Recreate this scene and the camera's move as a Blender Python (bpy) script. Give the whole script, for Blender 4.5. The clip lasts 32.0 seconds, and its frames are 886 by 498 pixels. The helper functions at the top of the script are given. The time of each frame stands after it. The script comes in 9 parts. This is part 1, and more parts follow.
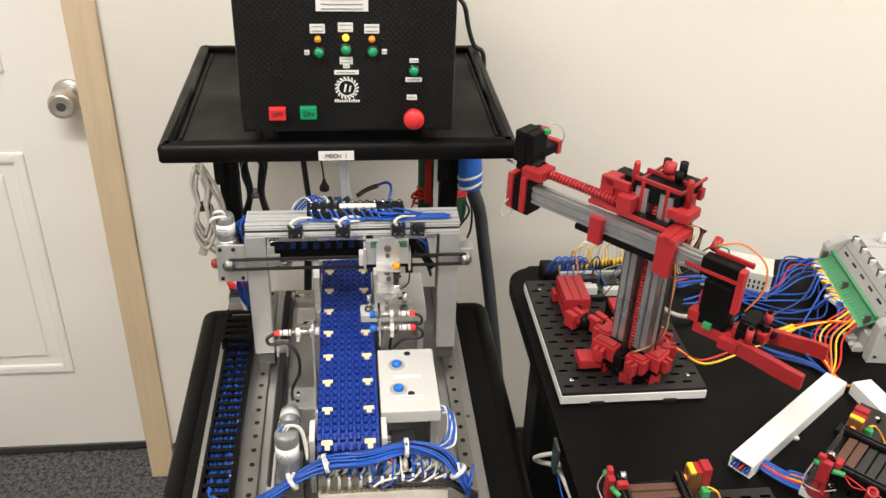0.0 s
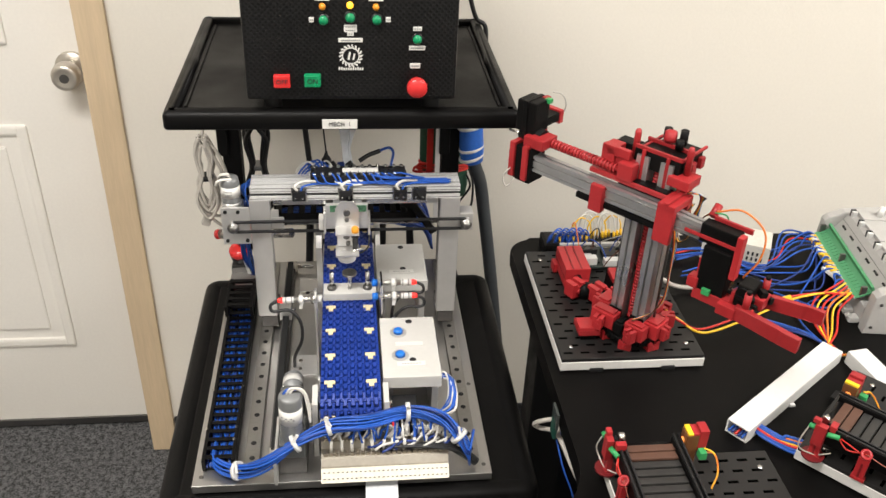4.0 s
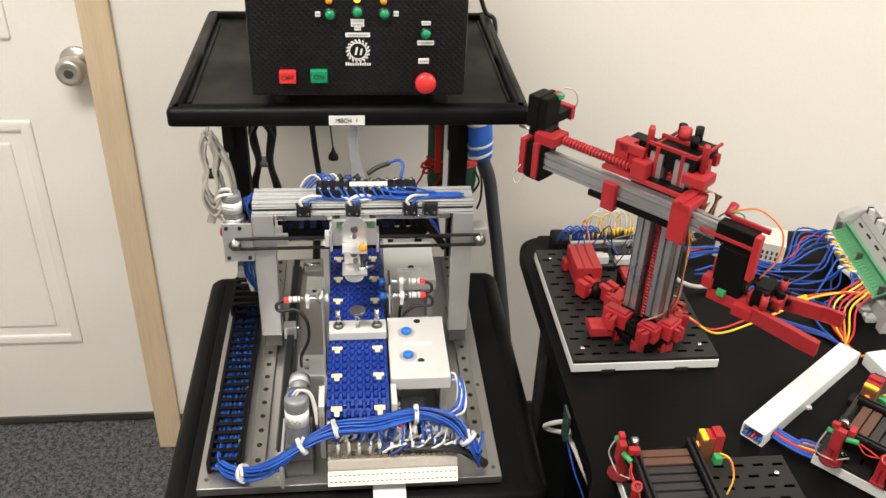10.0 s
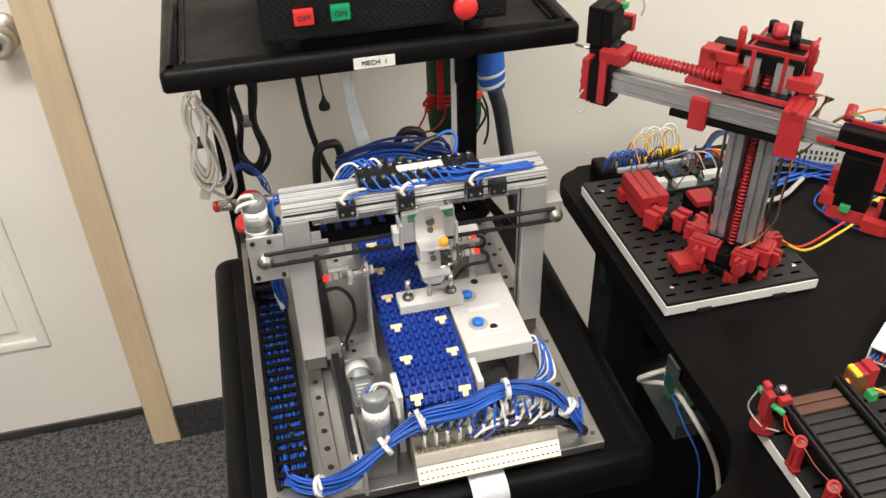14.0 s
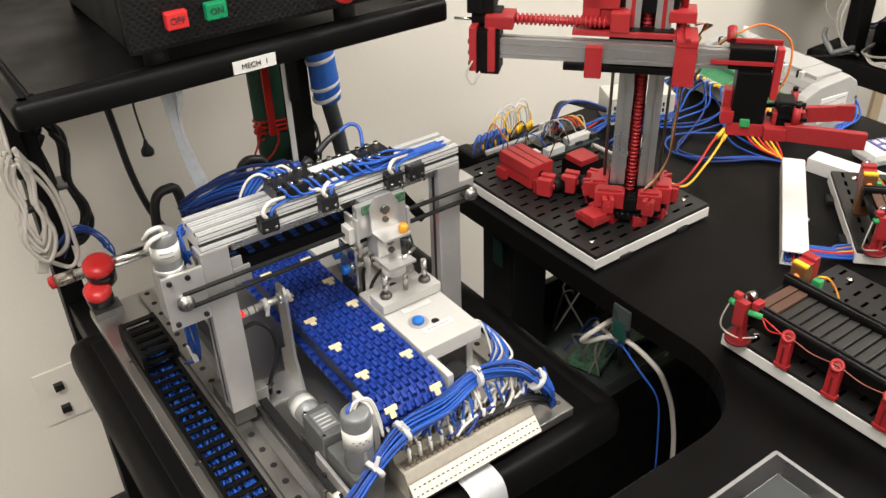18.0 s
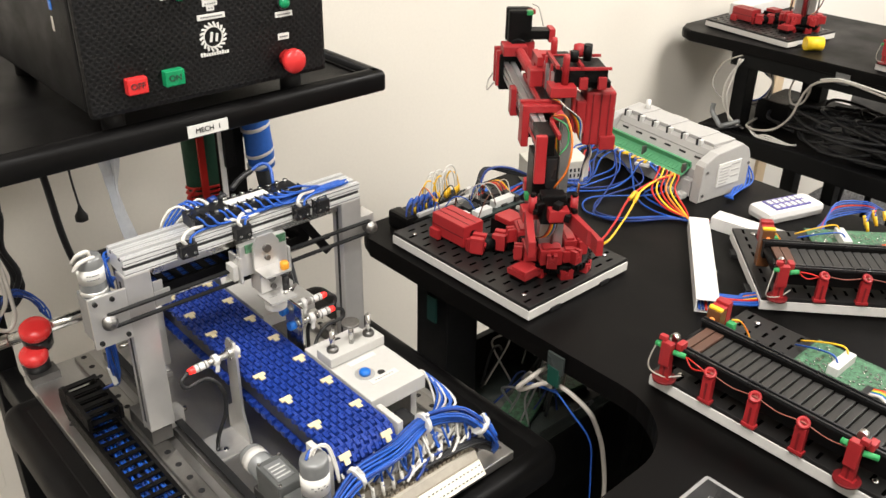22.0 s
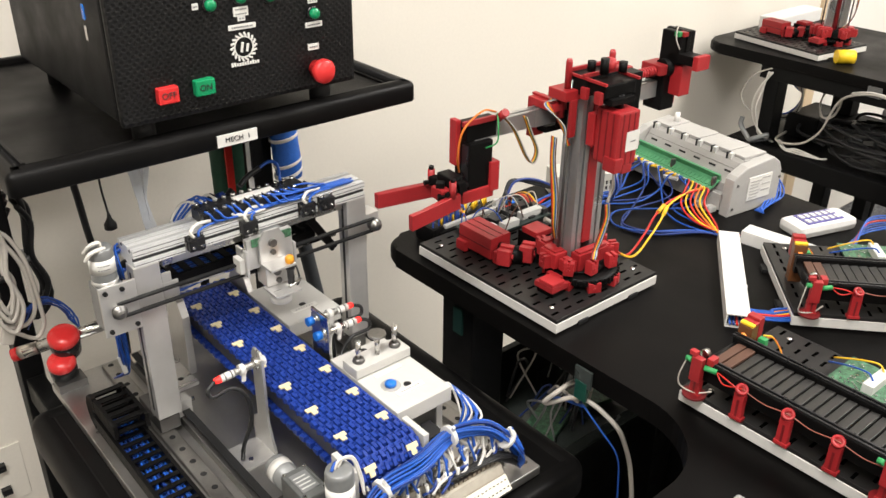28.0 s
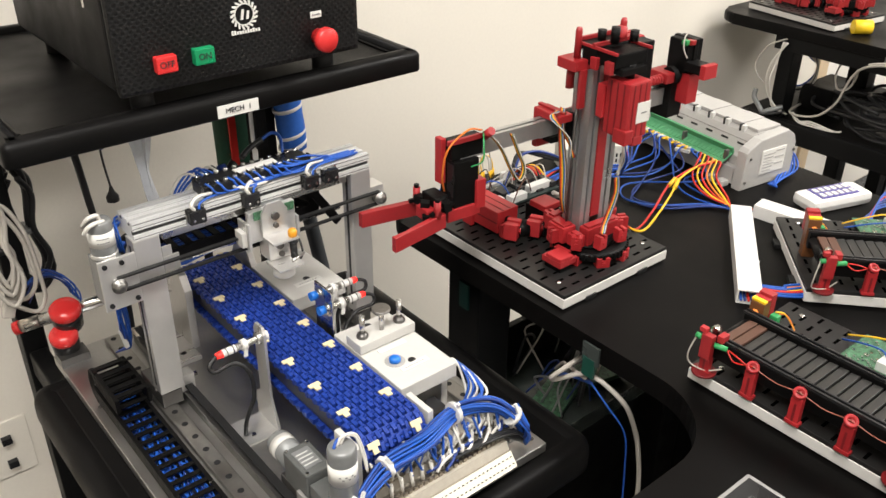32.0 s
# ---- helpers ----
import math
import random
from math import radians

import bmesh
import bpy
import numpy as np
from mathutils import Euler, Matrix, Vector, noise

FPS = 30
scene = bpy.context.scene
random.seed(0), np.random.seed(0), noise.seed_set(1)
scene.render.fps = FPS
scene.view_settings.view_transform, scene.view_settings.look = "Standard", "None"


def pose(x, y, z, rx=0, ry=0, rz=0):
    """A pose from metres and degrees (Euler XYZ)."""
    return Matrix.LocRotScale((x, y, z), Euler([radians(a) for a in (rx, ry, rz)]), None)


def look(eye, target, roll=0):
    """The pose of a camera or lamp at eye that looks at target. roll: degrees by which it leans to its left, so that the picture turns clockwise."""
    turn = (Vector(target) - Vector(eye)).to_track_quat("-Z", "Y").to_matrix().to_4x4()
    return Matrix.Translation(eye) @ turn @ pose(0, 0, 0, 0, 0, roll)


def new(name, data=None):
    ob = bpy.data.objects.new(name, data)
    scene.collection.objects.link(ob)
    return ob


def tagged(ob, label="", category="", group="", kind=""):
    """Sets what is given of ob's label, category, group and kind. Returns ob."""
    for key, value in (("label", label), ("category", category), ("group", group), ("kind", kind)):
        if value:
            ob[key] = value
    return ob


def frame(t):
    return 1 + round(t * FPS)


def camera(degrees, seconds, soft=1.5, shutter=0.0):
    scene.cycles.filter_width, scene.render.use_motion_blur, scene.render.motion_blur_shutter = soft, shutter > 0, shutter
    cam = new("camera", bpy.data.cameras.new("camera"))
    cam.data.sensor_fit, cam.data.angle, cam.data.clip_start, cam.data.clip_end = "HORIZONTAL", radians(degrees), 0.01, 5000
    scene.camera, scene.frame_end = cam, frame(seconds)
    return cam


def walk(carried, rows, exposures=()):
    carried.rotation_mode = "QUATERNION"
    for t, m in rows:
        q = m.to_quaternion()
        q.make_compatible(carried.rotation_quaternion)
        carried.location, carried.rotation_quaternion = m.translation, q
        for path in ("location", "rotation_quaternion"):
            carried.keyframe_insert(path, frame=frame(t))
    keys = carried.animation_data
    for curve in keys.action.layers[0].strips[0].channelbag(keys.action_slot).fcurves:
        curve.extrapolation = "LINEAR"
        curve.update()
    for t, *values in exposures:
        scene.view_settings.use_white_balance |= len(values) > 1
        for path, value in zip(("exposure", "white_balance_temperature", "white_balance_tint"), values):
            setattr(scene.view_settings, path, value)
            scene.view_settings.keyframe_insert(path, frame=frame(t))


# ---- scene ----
cam = camera(54.06, 32.0)
PATH = [
    (0, (-0.1302, 0.1847, 1.5929), (0.0261, 1.4584, 0.8161), 2.23),
    (0.5, (-0.1311, 0.1862, 1.5933), (0.0171, 1.4577, 0.8113), 2.33),
    (1, (-0.1332, 0.1818, 1.5973), (0.0112, 1.4597, 0.8253), 2.28),
    (1.5, (-0.1344, 0.1754, 1.5932), (0.0127, 1.4567, 0.8274), 2.39),
    (2, (-0.1372, 0.1704, 1.5869), (0.0158, 1.4474, 0.8151), 2.64),
    (2.5, (-0.1382, 0.1667, 1.5806), (0.0196, 1.4344, 0.7943), 2.65),
    (3, (-0.1378, 0.1638, 1.5792), (0.0237, 1.4257, 0.7843), 2.73),
    (3.5, (-0.1373, 0.1622, 1.5792), (0.0227, 1.4246, 0.7849), 2.70),
    (5.5, (-0.1353, 0.1654, 1.5725), (0.0217, 1.4185, 0.7632), 2.73),
    (6, (-0.1354, 0.1659, 1.5718), (0.0191, 1.4234, 0.7687), 2.79),
    (6.5, (-0.1358, 0.1709, 1.5730), (0.0125, 1.4285, 0.7689), 2.74),
    (7, (-0.1339, 0.1677, 1.5734), (0.0128, 1.4277, 0.7728), 2.64),
    (7.5, (-0.1362, 0.1677, 1.5722), (0.0131, 1.4299, 0.7757), 2.73),
    (8, (-0.1363, 0.1683, 1.5709), (0.0145, 1.4300, 0.7738), 2.72),
    (8.5, (-0.1347, 0.1671, 1.5710), (0.0146, 1.4288, 0.7736), 2.61),
    (9, (-0.1363, 0.1699, 1.5702), (0.0139, 1.4303, 0.7709), 2.63),
    (9.5, (-0.1367, 0.1738, 1.5696), (0.0112, 1.4323, 0.7670), 2.63),
    (10, (-0.1362, 0.1841, 1.5726), (0.0095, 1.4406, 0.7664), 2.41),
    (10.5, (-0.1382, 0.2002, 1.5753), (0.0092, 1.4537, 0.7647), 2.16),
    (11, (-0.1484, 0.2130, 1.5708), (-0.0044, 1.4600, 0.7498), 1.67),
    (11.5, (-0.1690, 0.2249, 1.5619), (-0.0174, 1.4620, 0.7273), 1.44),
    (12, (-0.1862, 0.2400, 1.5538), (-0.0303, 1.4649, 0.7022), 1.38),
    (12.5, (-0.1912, 0.2751, 1.5373), (-0.0335, 1.4860, 0.6662), 1.17),
    (13, (-0.2044, 0.3192, 1.5336), (-0.0413, 1.5182, 0.6471), 0.77),
    (13.5, (-0.2448, 0.3576, 1.5264), (-0.0453, 1.5406, 0.6262), -0.65),
    (14, (-0.2794, 0.3462, 1.5144), (-0.0087, 1.5121, 0.6103), -1.44),
    (14.5, (-0.2756, 0.3277, 1.4774), (0.0656, 1.4934, 0.5972), -1.54),
    (16.5, (-0.2516, 0.3822, 1.4181), (0.0908, 1.5345, 0.5209), -3.57),
    (17, (-0.3678, 0.4128, 1.4191), (0.1090, 1.5437, 0.5567), -3.08),
    (17.5, (-0.4293, 0.4424, 1.4329), (0.1798, 1.5079, 0.5705), -2.01),
    (18, (-0.4674, 0.4403, 1.4238), (0.2429, 1.4701, 0.5963), -1.83),
    (18.5, (-0.5029, 0.4432, 1.4265), (0.2623, 1.4362, 0.6029), -1.41),
    (19, (-0.5147, 0.4486, 1.4253), (0.2789, 1.4154, 0.5974), -0.93),
    (19.5, (-0.5310, 0.4474, 1.4274), (0.2906, 1.4013, 0.6118), -0.14),
    (20, (-0.5400, 0.4390, 1.4343), (0.3082, 1.3895, 0.6424), 0.80),
    (20.5, (-0.5391, 0.4356, 1.4334), (0.3346, 1.3891, 0.6734), 0.91),
    (21, (-0.5447, 0.4367, 1.4332), (0.3309, 1.4016, 0.6900), 1.04),
    (21.5, (-0.5412, 0.4337, 1.4323), (0.3416, 1.4033, 0.7040), 1.07),
    (22, (-0.5396, 0.4246, 1.4335), (0.3466, 1.3985, 0.7151), 1.12),
    (22.5, (-0.5379, 0.4249, 1.4345), (0.3399, 1.4103, 0.7214), 1.24),
    (23, (-0.5320, 0.4154, 1.4317), (0.3440, 1.4086, 0.7273), 0.95),
    (23.5, (-0.5377, 0.4171, 1.4315), (0.3342, 1.4134, 0.7263), 1.03),
    (24, (-0.5376, 0.4134, 1.4344), (0.3243, 1.4155, 0.7252), 1.14),
    (24.5, (-0.5377, 0.4218, 1.4350), (0.3219, 1.4212, 0.7194), 1.33),
    (26.5, (-0.5341, 0.4286, 1.4330), (0.3158, 1.4291, 0.7073), 0.98),
    (27, (-0.5382, 0.4288, 1.4368), (0.3267, 1.4378, 0.7413), 1.11),
    (27.5, (-0.5394, 0.4330, 1.4357), (0.3263, 1.4491, 0.7514), 1.01),
    (28, (-0.5403, 0.4315, 1.4304), (0.3222, 1.4389, 0.7294), 0.85),
    (28.5, (-0.5455, 0.4257, 1.4280), (0.3095, 1.4284, 0.7114), 1.02),
    (29, (-0.5425, 0.4276, 1.4275), (0.3057, 1.4278, 0.6994), 1.04),
    (29.5, (-0.5401, 0.4310, 1.4276), (0.3080, 1.4298, 0.6974), 0.93),
    (30, (-0.5387, 0.4288, 1.4269), (0.3096, 1.4301, 0.7003), 0.85),
    (30.5, (-0.5389, 0.4281, 1.4257), (0.3090, 1.4312, 0.7014), 0.87),
    (31, (-0.5383, 0.4343, 1.4268), (0.3112, 1.4339, 0.6994), 0.92),
    (31.5, (-0.5338, 0.4358, 1.4234), (0.3159, 1.4353, 0.6962), 0.87),
    (32, (-0.5258, 0.4417, 1.4222), (0.3102, 1.4420, 0.6803), 0.70),
]
walk(cam, [(t, look(eye, target, roll)) for t, eye, target, roll in PATH], exposures=[(0.0, -0.10), (6.0, -0.07), (12.0, -0.05), (15.5, -0.07), (18.0, -0.09), (19.5, 0.02), (24.5, 0.06), (27.0, 0.07), (29.0, 0.0), (32.0, 0.0)])

# ---- world and light: an office room under ceiling panels ----
world = bpy.data.worlds.new("world")
scene.world = world
world.use_nodes = True
world.node_tree.nodes["Background"].inputs[0].default_value = (0.9, 0.95, 1.0, 1)
world.node_tree.nodes["Background"].inputs[1].default_value = 0.05


# ---- materials ----
def mat(name, color, rough=0.5, metal=0.0, vary=0.12, scale=18.0, bump=0.0, bscale=200.0, fine=160.0, coat=0.0,
        emit=None, strength=0.0, random=0.0, stretch=(1, 1, 1), rvary=0.12, trans=0.0, ior=1.45, sharp=0.2, alpha=1.0):
    m = bpy.data.materials.new(name)
    m.use_nodes = True
    nt = m.node_tree
    b = nt.nodes["Principled BSDF"]
    tc = nt.nodes.new("ShaderNodeTexCoord")
    mp = nt.nodes.new("ShaderNodeMapping")
    mp.inputs["Scale"].default_value = stretch
    nt.links.new(tc.outputs["Object"], mp.inputs["Vector"])

    def noise_node(sc, detail):
        n = nt.nodes.new("ShaderNodeTexNoise")
        n.inputs["Scale"].default_value, n.inputs["Detail"].default_value = sc, detail
        nt.links.new(mp.outputs["Vector"], n.inputs["Vector"])
        return n

    big, small = noise_node(scale, 4), noise_node(fine, 3)
    mixf = nt.nodes.new("ShaderNodeMath")
    mixf.operation = "MULTIPLY_ADD"
    nt.links.new(small.outputs["Fac"], mixf.inputs[0])
    mixf.inputs[1].default_value = 0.5
    half = nt.nodes.new("ShaderNodeMath")
    half.operation = "MULTIPLY"
    nt.links.new(big.outputs["Fac"], half.inputs[0])
    half.inputs[1].default_value = 0.5
    nt.links.new(half.outputs[0], mixf.inputs[2])
    ramp = nt.nodes.new("ShaderNodeMapRange")
    ramp.inputs["From Min"].default_value, ramp.inputs["From Max"].default_value = 0.5 - sharp, 0.5 + sharp
    ramp.inputs["To Min"].default_value, ramp.inputs["To Max"].default_value = 1 - vary, 1 + vary
    nt.links.new(mixf.outputs[0], ramp.inputs["Value"])
    val = ramp.outputs["Result"]
    if random:
        oi = nt.nodes.new("ShaderNodeObjectInfo")
        r2 = nt.nodes.new("ShaderNodeMapRange")
        r2.inputs["To Min"].default_value, r2.inputs["To Max"].default_value = 1 - random, 1 + random
        nt.links.new(oi.outputs["Random"], r2.inputs["Value"])
        mul = nt.nodes.new("ShaderNodeMath")
        mul.operation = "MULTIPLY"
        nt.links.new(val, mul.inputs[0])
        nt.links.new(r2.outputs["Result"], mul.inputs[1])
        val = mul.outputs[0]
    vm = nt.nodes.new("ShaderNodeVectorMath")
    vm.operation = "SCALE"
    vm.inputs[0].default_value = color[:3]
    nt.links.new(val, vm.inputs["Scale"])
    nt.links.new(vm.outputs[0], b.inputs["Base Color"])
    rr = nt.nodes.new("ShaderNodeMapRange")
    rr.inputs["From Min"].default_value, rr.inputs["From Max"].default_value = 0.3, 0.7
    rr.inputs["To Min"].default_value, rr.inputs["To Max"].default_value = max(0.02, rough - rvary), min(1.0, rough + rvary)
    nt.links.new(big.outputs["Fac"], rr.inputs["Value"])
    nt.links.new(rr.outputs["Result"], b.inputs["Roughness"])
    b.inputs["Metallic"].default_value = metal
    b.inputs["Coat Weight"].default_value = coat
    b.inputs["IOR"].default_value = ior
    b.inputs["Alpha"].default_value = alpha
    if trans:
        b.inputs["Transmission Weight"].default_value = trans
    if emit:
        b.inputs["Emission Color"].default_value = (*emit, 1)
        b.inputs["Emission Strength"].default_value = strength
    if bump:
        n = noise_node(bscale, 4)
        bp = nt.nodes.new("ShaderNodeBump")
        bp.inputs["Strength"].default_value, bp.inputs["Distance"].default_value = bump, 0.002
        nt.links.new(n.outputs["Fac"], bp.inputs["Height"])
        nt.links.new(bp.outputs["Normal"], b.inputs["Normal"])
    return m


WALL = mat("painted_wall", (0.70, 0.66, 0.59), 0.75, vary=0.03, scale=1.5, bump=0.12, bscale=260)
DOORP = mat("white_door_paint", (0.79, 0.76, 0.71), 0.45, vary=0.03, scale=3, bump=0.05, bscale=90)
TRIMW = mat("bare_pale_wood", (0.58, 0.45, 0.30), 0.6, vary=0.10, scale=4, fine=30, stretch=(14, 14, 0.8))
CEIL = mat("ceiling_tile", (0.75, 0.74, 0.72), 0.9, vary=0.05, bump=0.3, bscale=120)
CARPET = mat("charcoal_carpet", (0.080, 0.080, 0.083), 0.95, vary=0.8, scale=90, fine=260, bump=1.0, bscale=300, sharp=0.09)
BASEM = mat("dark_carpet_base", (0.026, 0.026, 0.027), 0.9, vary=0.7, scale=90, fine=260, bump=0.6, bscale=300, sharp=0.1)
BLACKP = mat("black_moulded_plastic", (0.0034, 0.0032, 0.0032), 0.44, ior=1.22, vary=0.15, scale=12, bump=0.10, bscale=900)
BLACKT = mat("black_table_laminate", (0.0028, 0.0025, 0.0024), 0.44, ior=1.18, vary=0.12, scale=7, bump=0.05, bscale=700)
BLACKM = mat("black_powder_coat", (0.0038, 0.0038, 0.0040), 0.5, ior=1.24, vary=0.15, scale=20, bump=0.15, bscale=1200)
BLACKR = mat("black_rubber", (0.008, 0.008, 0.0085), 0.6, ior=1.40, vary=0.15, bump=0.05)
BLACKG = mat("black_gloss_plastic", (0.012, 0.012, 0.013), 0.3, vary=0.1)
ALU = mat("brushed_aluminium", (0.62, 0.61, 0.595), 0.38, 0.75, vary=0.06, scale=10, fine=60, stretch=(1, 12, 1))
ALUP = mat("scuffed_aluminium_plate", (0.465, 0.457, 0.445), 0.40, 1.0, vary=0.05, scale=14, fine=120, stretch=(3, 1, 3), rvary=0.06)
ALUX = mat("anodised_extrusion", (0.74, 0.74, 0.73), 0.36, 0.45, vary=0.05, scale=14)
ALUR = mat("grey_kit_profile", (0.46, 0.46, 0.46), 0.36, 0.85, vary=0.06, scale=14)
# Near-black for strips that paint shade into slots, grooves and notches.
ALUG = mat("recess_shade_dark", (0.025, 0.025, 0.026), 0.6, 0.0, vary=0.08)
STEEL = mat("bright_steel", (0.6, 0.59, 0.57), 0.25, 1.0, vary=0.06)
CHROME = mat("satin_nickel", (0.62, 0.58, 0.52), 0.40, 0.9, vary=0.05)
DARKST = mat("dark_steel", (0.16, 0.155, 0.15), 0.4, 0.9, vary=0.1)
WHITEP = mat("white_acetal", (0.50, 0.49, 0.465), 0.4, vary=0.03, scale=20)
WHITEB = mat("white_plastic", (0.62, 0.61, 0.59), 0.4, vary=0.03)
BOARDW = mat("white_board_edge", (0.58, 0.565, 0.54), 0.5, vary=0.06, scale=15)
LABELW = mat("white_label", (0.62, 0.61, 0.58), 0.6, vary=0.03)
INK = mat("black_ink", (0.02, 0.02, 0.02), 0.6, vary=0.05)
CREAM = mat("cream_plastic_clip", (0.68, 0.58, 0.36), 0.5, vary=0.06)
BELTB = mat("blue_belt_plastic", (0.011, 0.036, 0.235), 0.36, vary=0.10, scale=40, random=0.08)
WIREB = mat("blue_wire", (0.012, 0.075, 0.37), 0.42, vary=0.10, random=0.12)
WIREDB = mat("dark_blue_wire", (0.012, 0.035, 0.18), 0.45, vary=0.10)
WIREW = mat("white_wire", (0.58, 0.56, 0.52), 0.5, vary=0.05)
WIREG = mat("grey_cable", (0.42, 0.39, 0.35), 0.55, vary=0.06)
WIREK = mat("black_cable", (0.012, 0.012, 0.013), 0.45, vary=0.1)
WIRER = mat("red_wire", (0.48, 0.018, 0.012), 0.45, vary=0.08)
WIREY = mat("yellow_wire", (0.75, 0.45, 0.02), 0.45, vary=0.08)
WIREO = mat("orange_wire", (0.62, 0.16, 0.02), 0.45, vary=0.08)
WIREBR = mat("brown_wire", (0.075, 0.028, 0.014), 0.5, vary=0.08)
WIREGN = mat("green_wire", (0.03, 0.12, 0.05), 0.5, vary=0.08)
RED = mat("red_building_block_plastic", (0.30, 0.016, 0.019), 0.45, vary=0.10, scale=30, random=0.14)
REDB = mat("bright_red_plastic", (0.58, 0.03, 0.03), 0.32, vary=0.05)
GREENB = mat("green_button_plastic", (0.006, 0.22, 0.085), 0.32, vary=0.05)
GREENP = mat("green_plug_plastic", (0.03, 0.26, 0.08), 0.45, vary=0.08)
GREENT = mat("terminal_green", (0.07, 0.26, 0.12), 0.5, vary=0.08)
PCB = mat("green_circuit_board", (0.05, 0.13, 0.07), 0.4, vary=0.6, scale=160, fine=700, sharp=0.1)
PCBD = mat("dark_circuit_board", (0.02, 0.03, 0.028), 0.4, vary=0.3, scale=100, fine=500)
GREYC = mat("grey_controller_housing", (0.37, 0.36, 0.345), 0.5, vary=0.05, scale=10)
GREYM = mat("grey_motor_housing", (0.20, 0.205, 0.205), 0.4, 0.3, vary=0.08)
GREYL = mat("light_grey_plastic", (0.52, 0.52, 0.50), 0.5, vary=0.05)
GREYR = mat("grey_roller", (0.024, 0.023, 0.022), 0.42, vary=0.12, random=0.06)
BLUEC = mat("blue_button_plastic", (0.01, 0.14, 0.55), 0.35, vary=0.05)
BLUEV = mat("blue_wrap_fabric", (0.02, 0.11, 0.45), 0.6, vary=0.15, bump=0.3)
ORANGE = mat("amber_plastic", (0.65, 0.25, 0.02), 0.3, vary=0.05)
YELLOW = mat("yellow_plastic", (0.78, 0.52, 0.02), 0.4, vary=0.05)
PURPLE = mat("purple_panel", (0.07, 0.06, 0.24), 0.45, vary=0.05)
LAMPR = mat("glowing_red_sensor", (0.6, 0.02, 0.02), 0.3, emit=(1.0, 0.03, 0.02), strength=1.3)
LAMPY = mat("glowing_amber_lamp", (0.8, 0.5, 0.05), 0.3, emit=(1.0, 0.50, 0.02), strength=1.6)
SCREEN = mat("dark_lcd_screen", (0.05, 0.055, 0.055), 0.25, vary=0.04)
GREENC = mat("dark_green_fabric", (0.012, 0.055, 0.03), 0.7, vary=0.2, bump=0.3)
TUBEC = mat("clear_plastic_film", (0.74, 0.78, 0.84), 0.32, vary=0.10, scale=60, alpha=0.5)
GLOWP = mat("lamp_diffuser", (0.9, 0.9, 0.88), 0.6, emit=(1.0, 0.95, 0.86), strength=2.0)


# ---- mesh helpers ----
def box(bm, x0, x1, y0, y1, z0, z1, bev=0.0):
    vs = [bm.verts.new((x, y, z)) for x in (x0, x1) for y in (y0, y1) for z in (z0, z1)]
    fs = [bm.faces.new([vs[i] for i in f]) for f in ((0, 1, 3, 2), (4, 6, 7, 5), (0, 4, 5, 1), (2, 3, 7, 6), (0, 2, 6, 4), (1, 5, 7, 3))]
    if bev:
        es = {e for f in fs for e in f.edges}
        bmesh.ops.bevel(bm, geom=list(es), offset=bev, segments=2, profile=0.6, affect="EDGES")
    return bm


def B(x0, x1, y0, y1, z0, z1, bev=0.0):
    return box(bmesh.new(), x0, x1, y0, y1, z0, z1, bev)


def tilted(x, y, z, sx, sy, sz, rx=0, ry=0, rz=0, bev=0.0, bm=None):
    """A box of that size round a centre, turned."""
    b2 = B(-sx / 2, sx / 2, -sy / 2, sy / 2, -sz / 2, sz / 2, bev)
    b2.transform(pose(x, y, z, rx, ry, rz))
    return b2 if bm is None else join(bm, b2)


def join(bm, other):
    me = bpy.data.meshes.new("tmp")
    other.to_mesh(me)
    other.free()
    bm.from_mesh(me)
    bpy.data.meshes.remove(me)
    return bm


def ring(bm, p, u, v, r, seg):
    return [bm.verts.new(p + u * (r * math.cos(2 * math.pi * k / seg)) + v * (r * math.sin(2 * math.pi * k / seg))) for k in range(seg)]


def cyl(bm, p0, p1, r0, r1=None, seg=16, caps=True):
    """A round bar or cone from p0 to p1."""
    p0, p1 = Vector(p0), Vector(p1)
    d = (p1 - p0).normalized()
    u = d.orthogonal().normalized()
    v = d.cross(u)
    a, b = ring(bm, p0, u, v, r0, seg), ring(bm, p1, u, v, r0 if r1 is None else r1, seg)
    for k in range(seg):
        f = bm.faces.new((a[k], a[(k + 1) % seg], b[(k + 1) % seg], b[k]))
        f.smooth = True
    if caps:
        bm.faces.new(a[::-1])
        bm.faces.new(b)
    return bm


def C(p0, p1, r0, r1=None, seg=16):
    return cyl(bmesh.new(), p0, p1, r0, r1, seg)


def lathe(bm, prof, base=(0, 0, 0), axis=(0, 0, 1), seg=20):
    """A turned shape: prof is (radius, height) along the axis."""
    base, d = Vector(base), Vector(axis).normalized()
    u = d.orthogonal().normalized()
    v = d.cross(u)
    rings = [ring(bm, base + d * h, u, v, max(r, 1e-5), seg) for r, h in prof]
    for a, b in zip(rings, rings[1:]):
        for k in range(seg):
            bm.faces.new((a[k], a[(k + 1) % seg], b[(k + 1) % seg], b[k])).smooth = True
    bm.faces.new(rings[0][::-1])
    bm.faces.new(rings[-1])
    return bm


def spline(pts, n=6):
    """A smooth line through the points."""
    pts = [Vector(p) for p in pts]
    if len(pts) < 3:
        return pts
    q = [2 * pts[0] - pts[1], *pts, 2 * pts[-1] - pts[-2]]
    out = []
    for i in range(1, len(q) - 2):
        a, b, c, d = q[i - 1 : i + 3]
        for k in range(n):
            t = k / n
            out.append(0.5 * (2 * b + (c - a) * t + (2 * a - 5 * b + 4 * c - d) * t * t + (3 * b - a - 3 * c + d) * t ** 3))
    return [*out, pts[-1]]


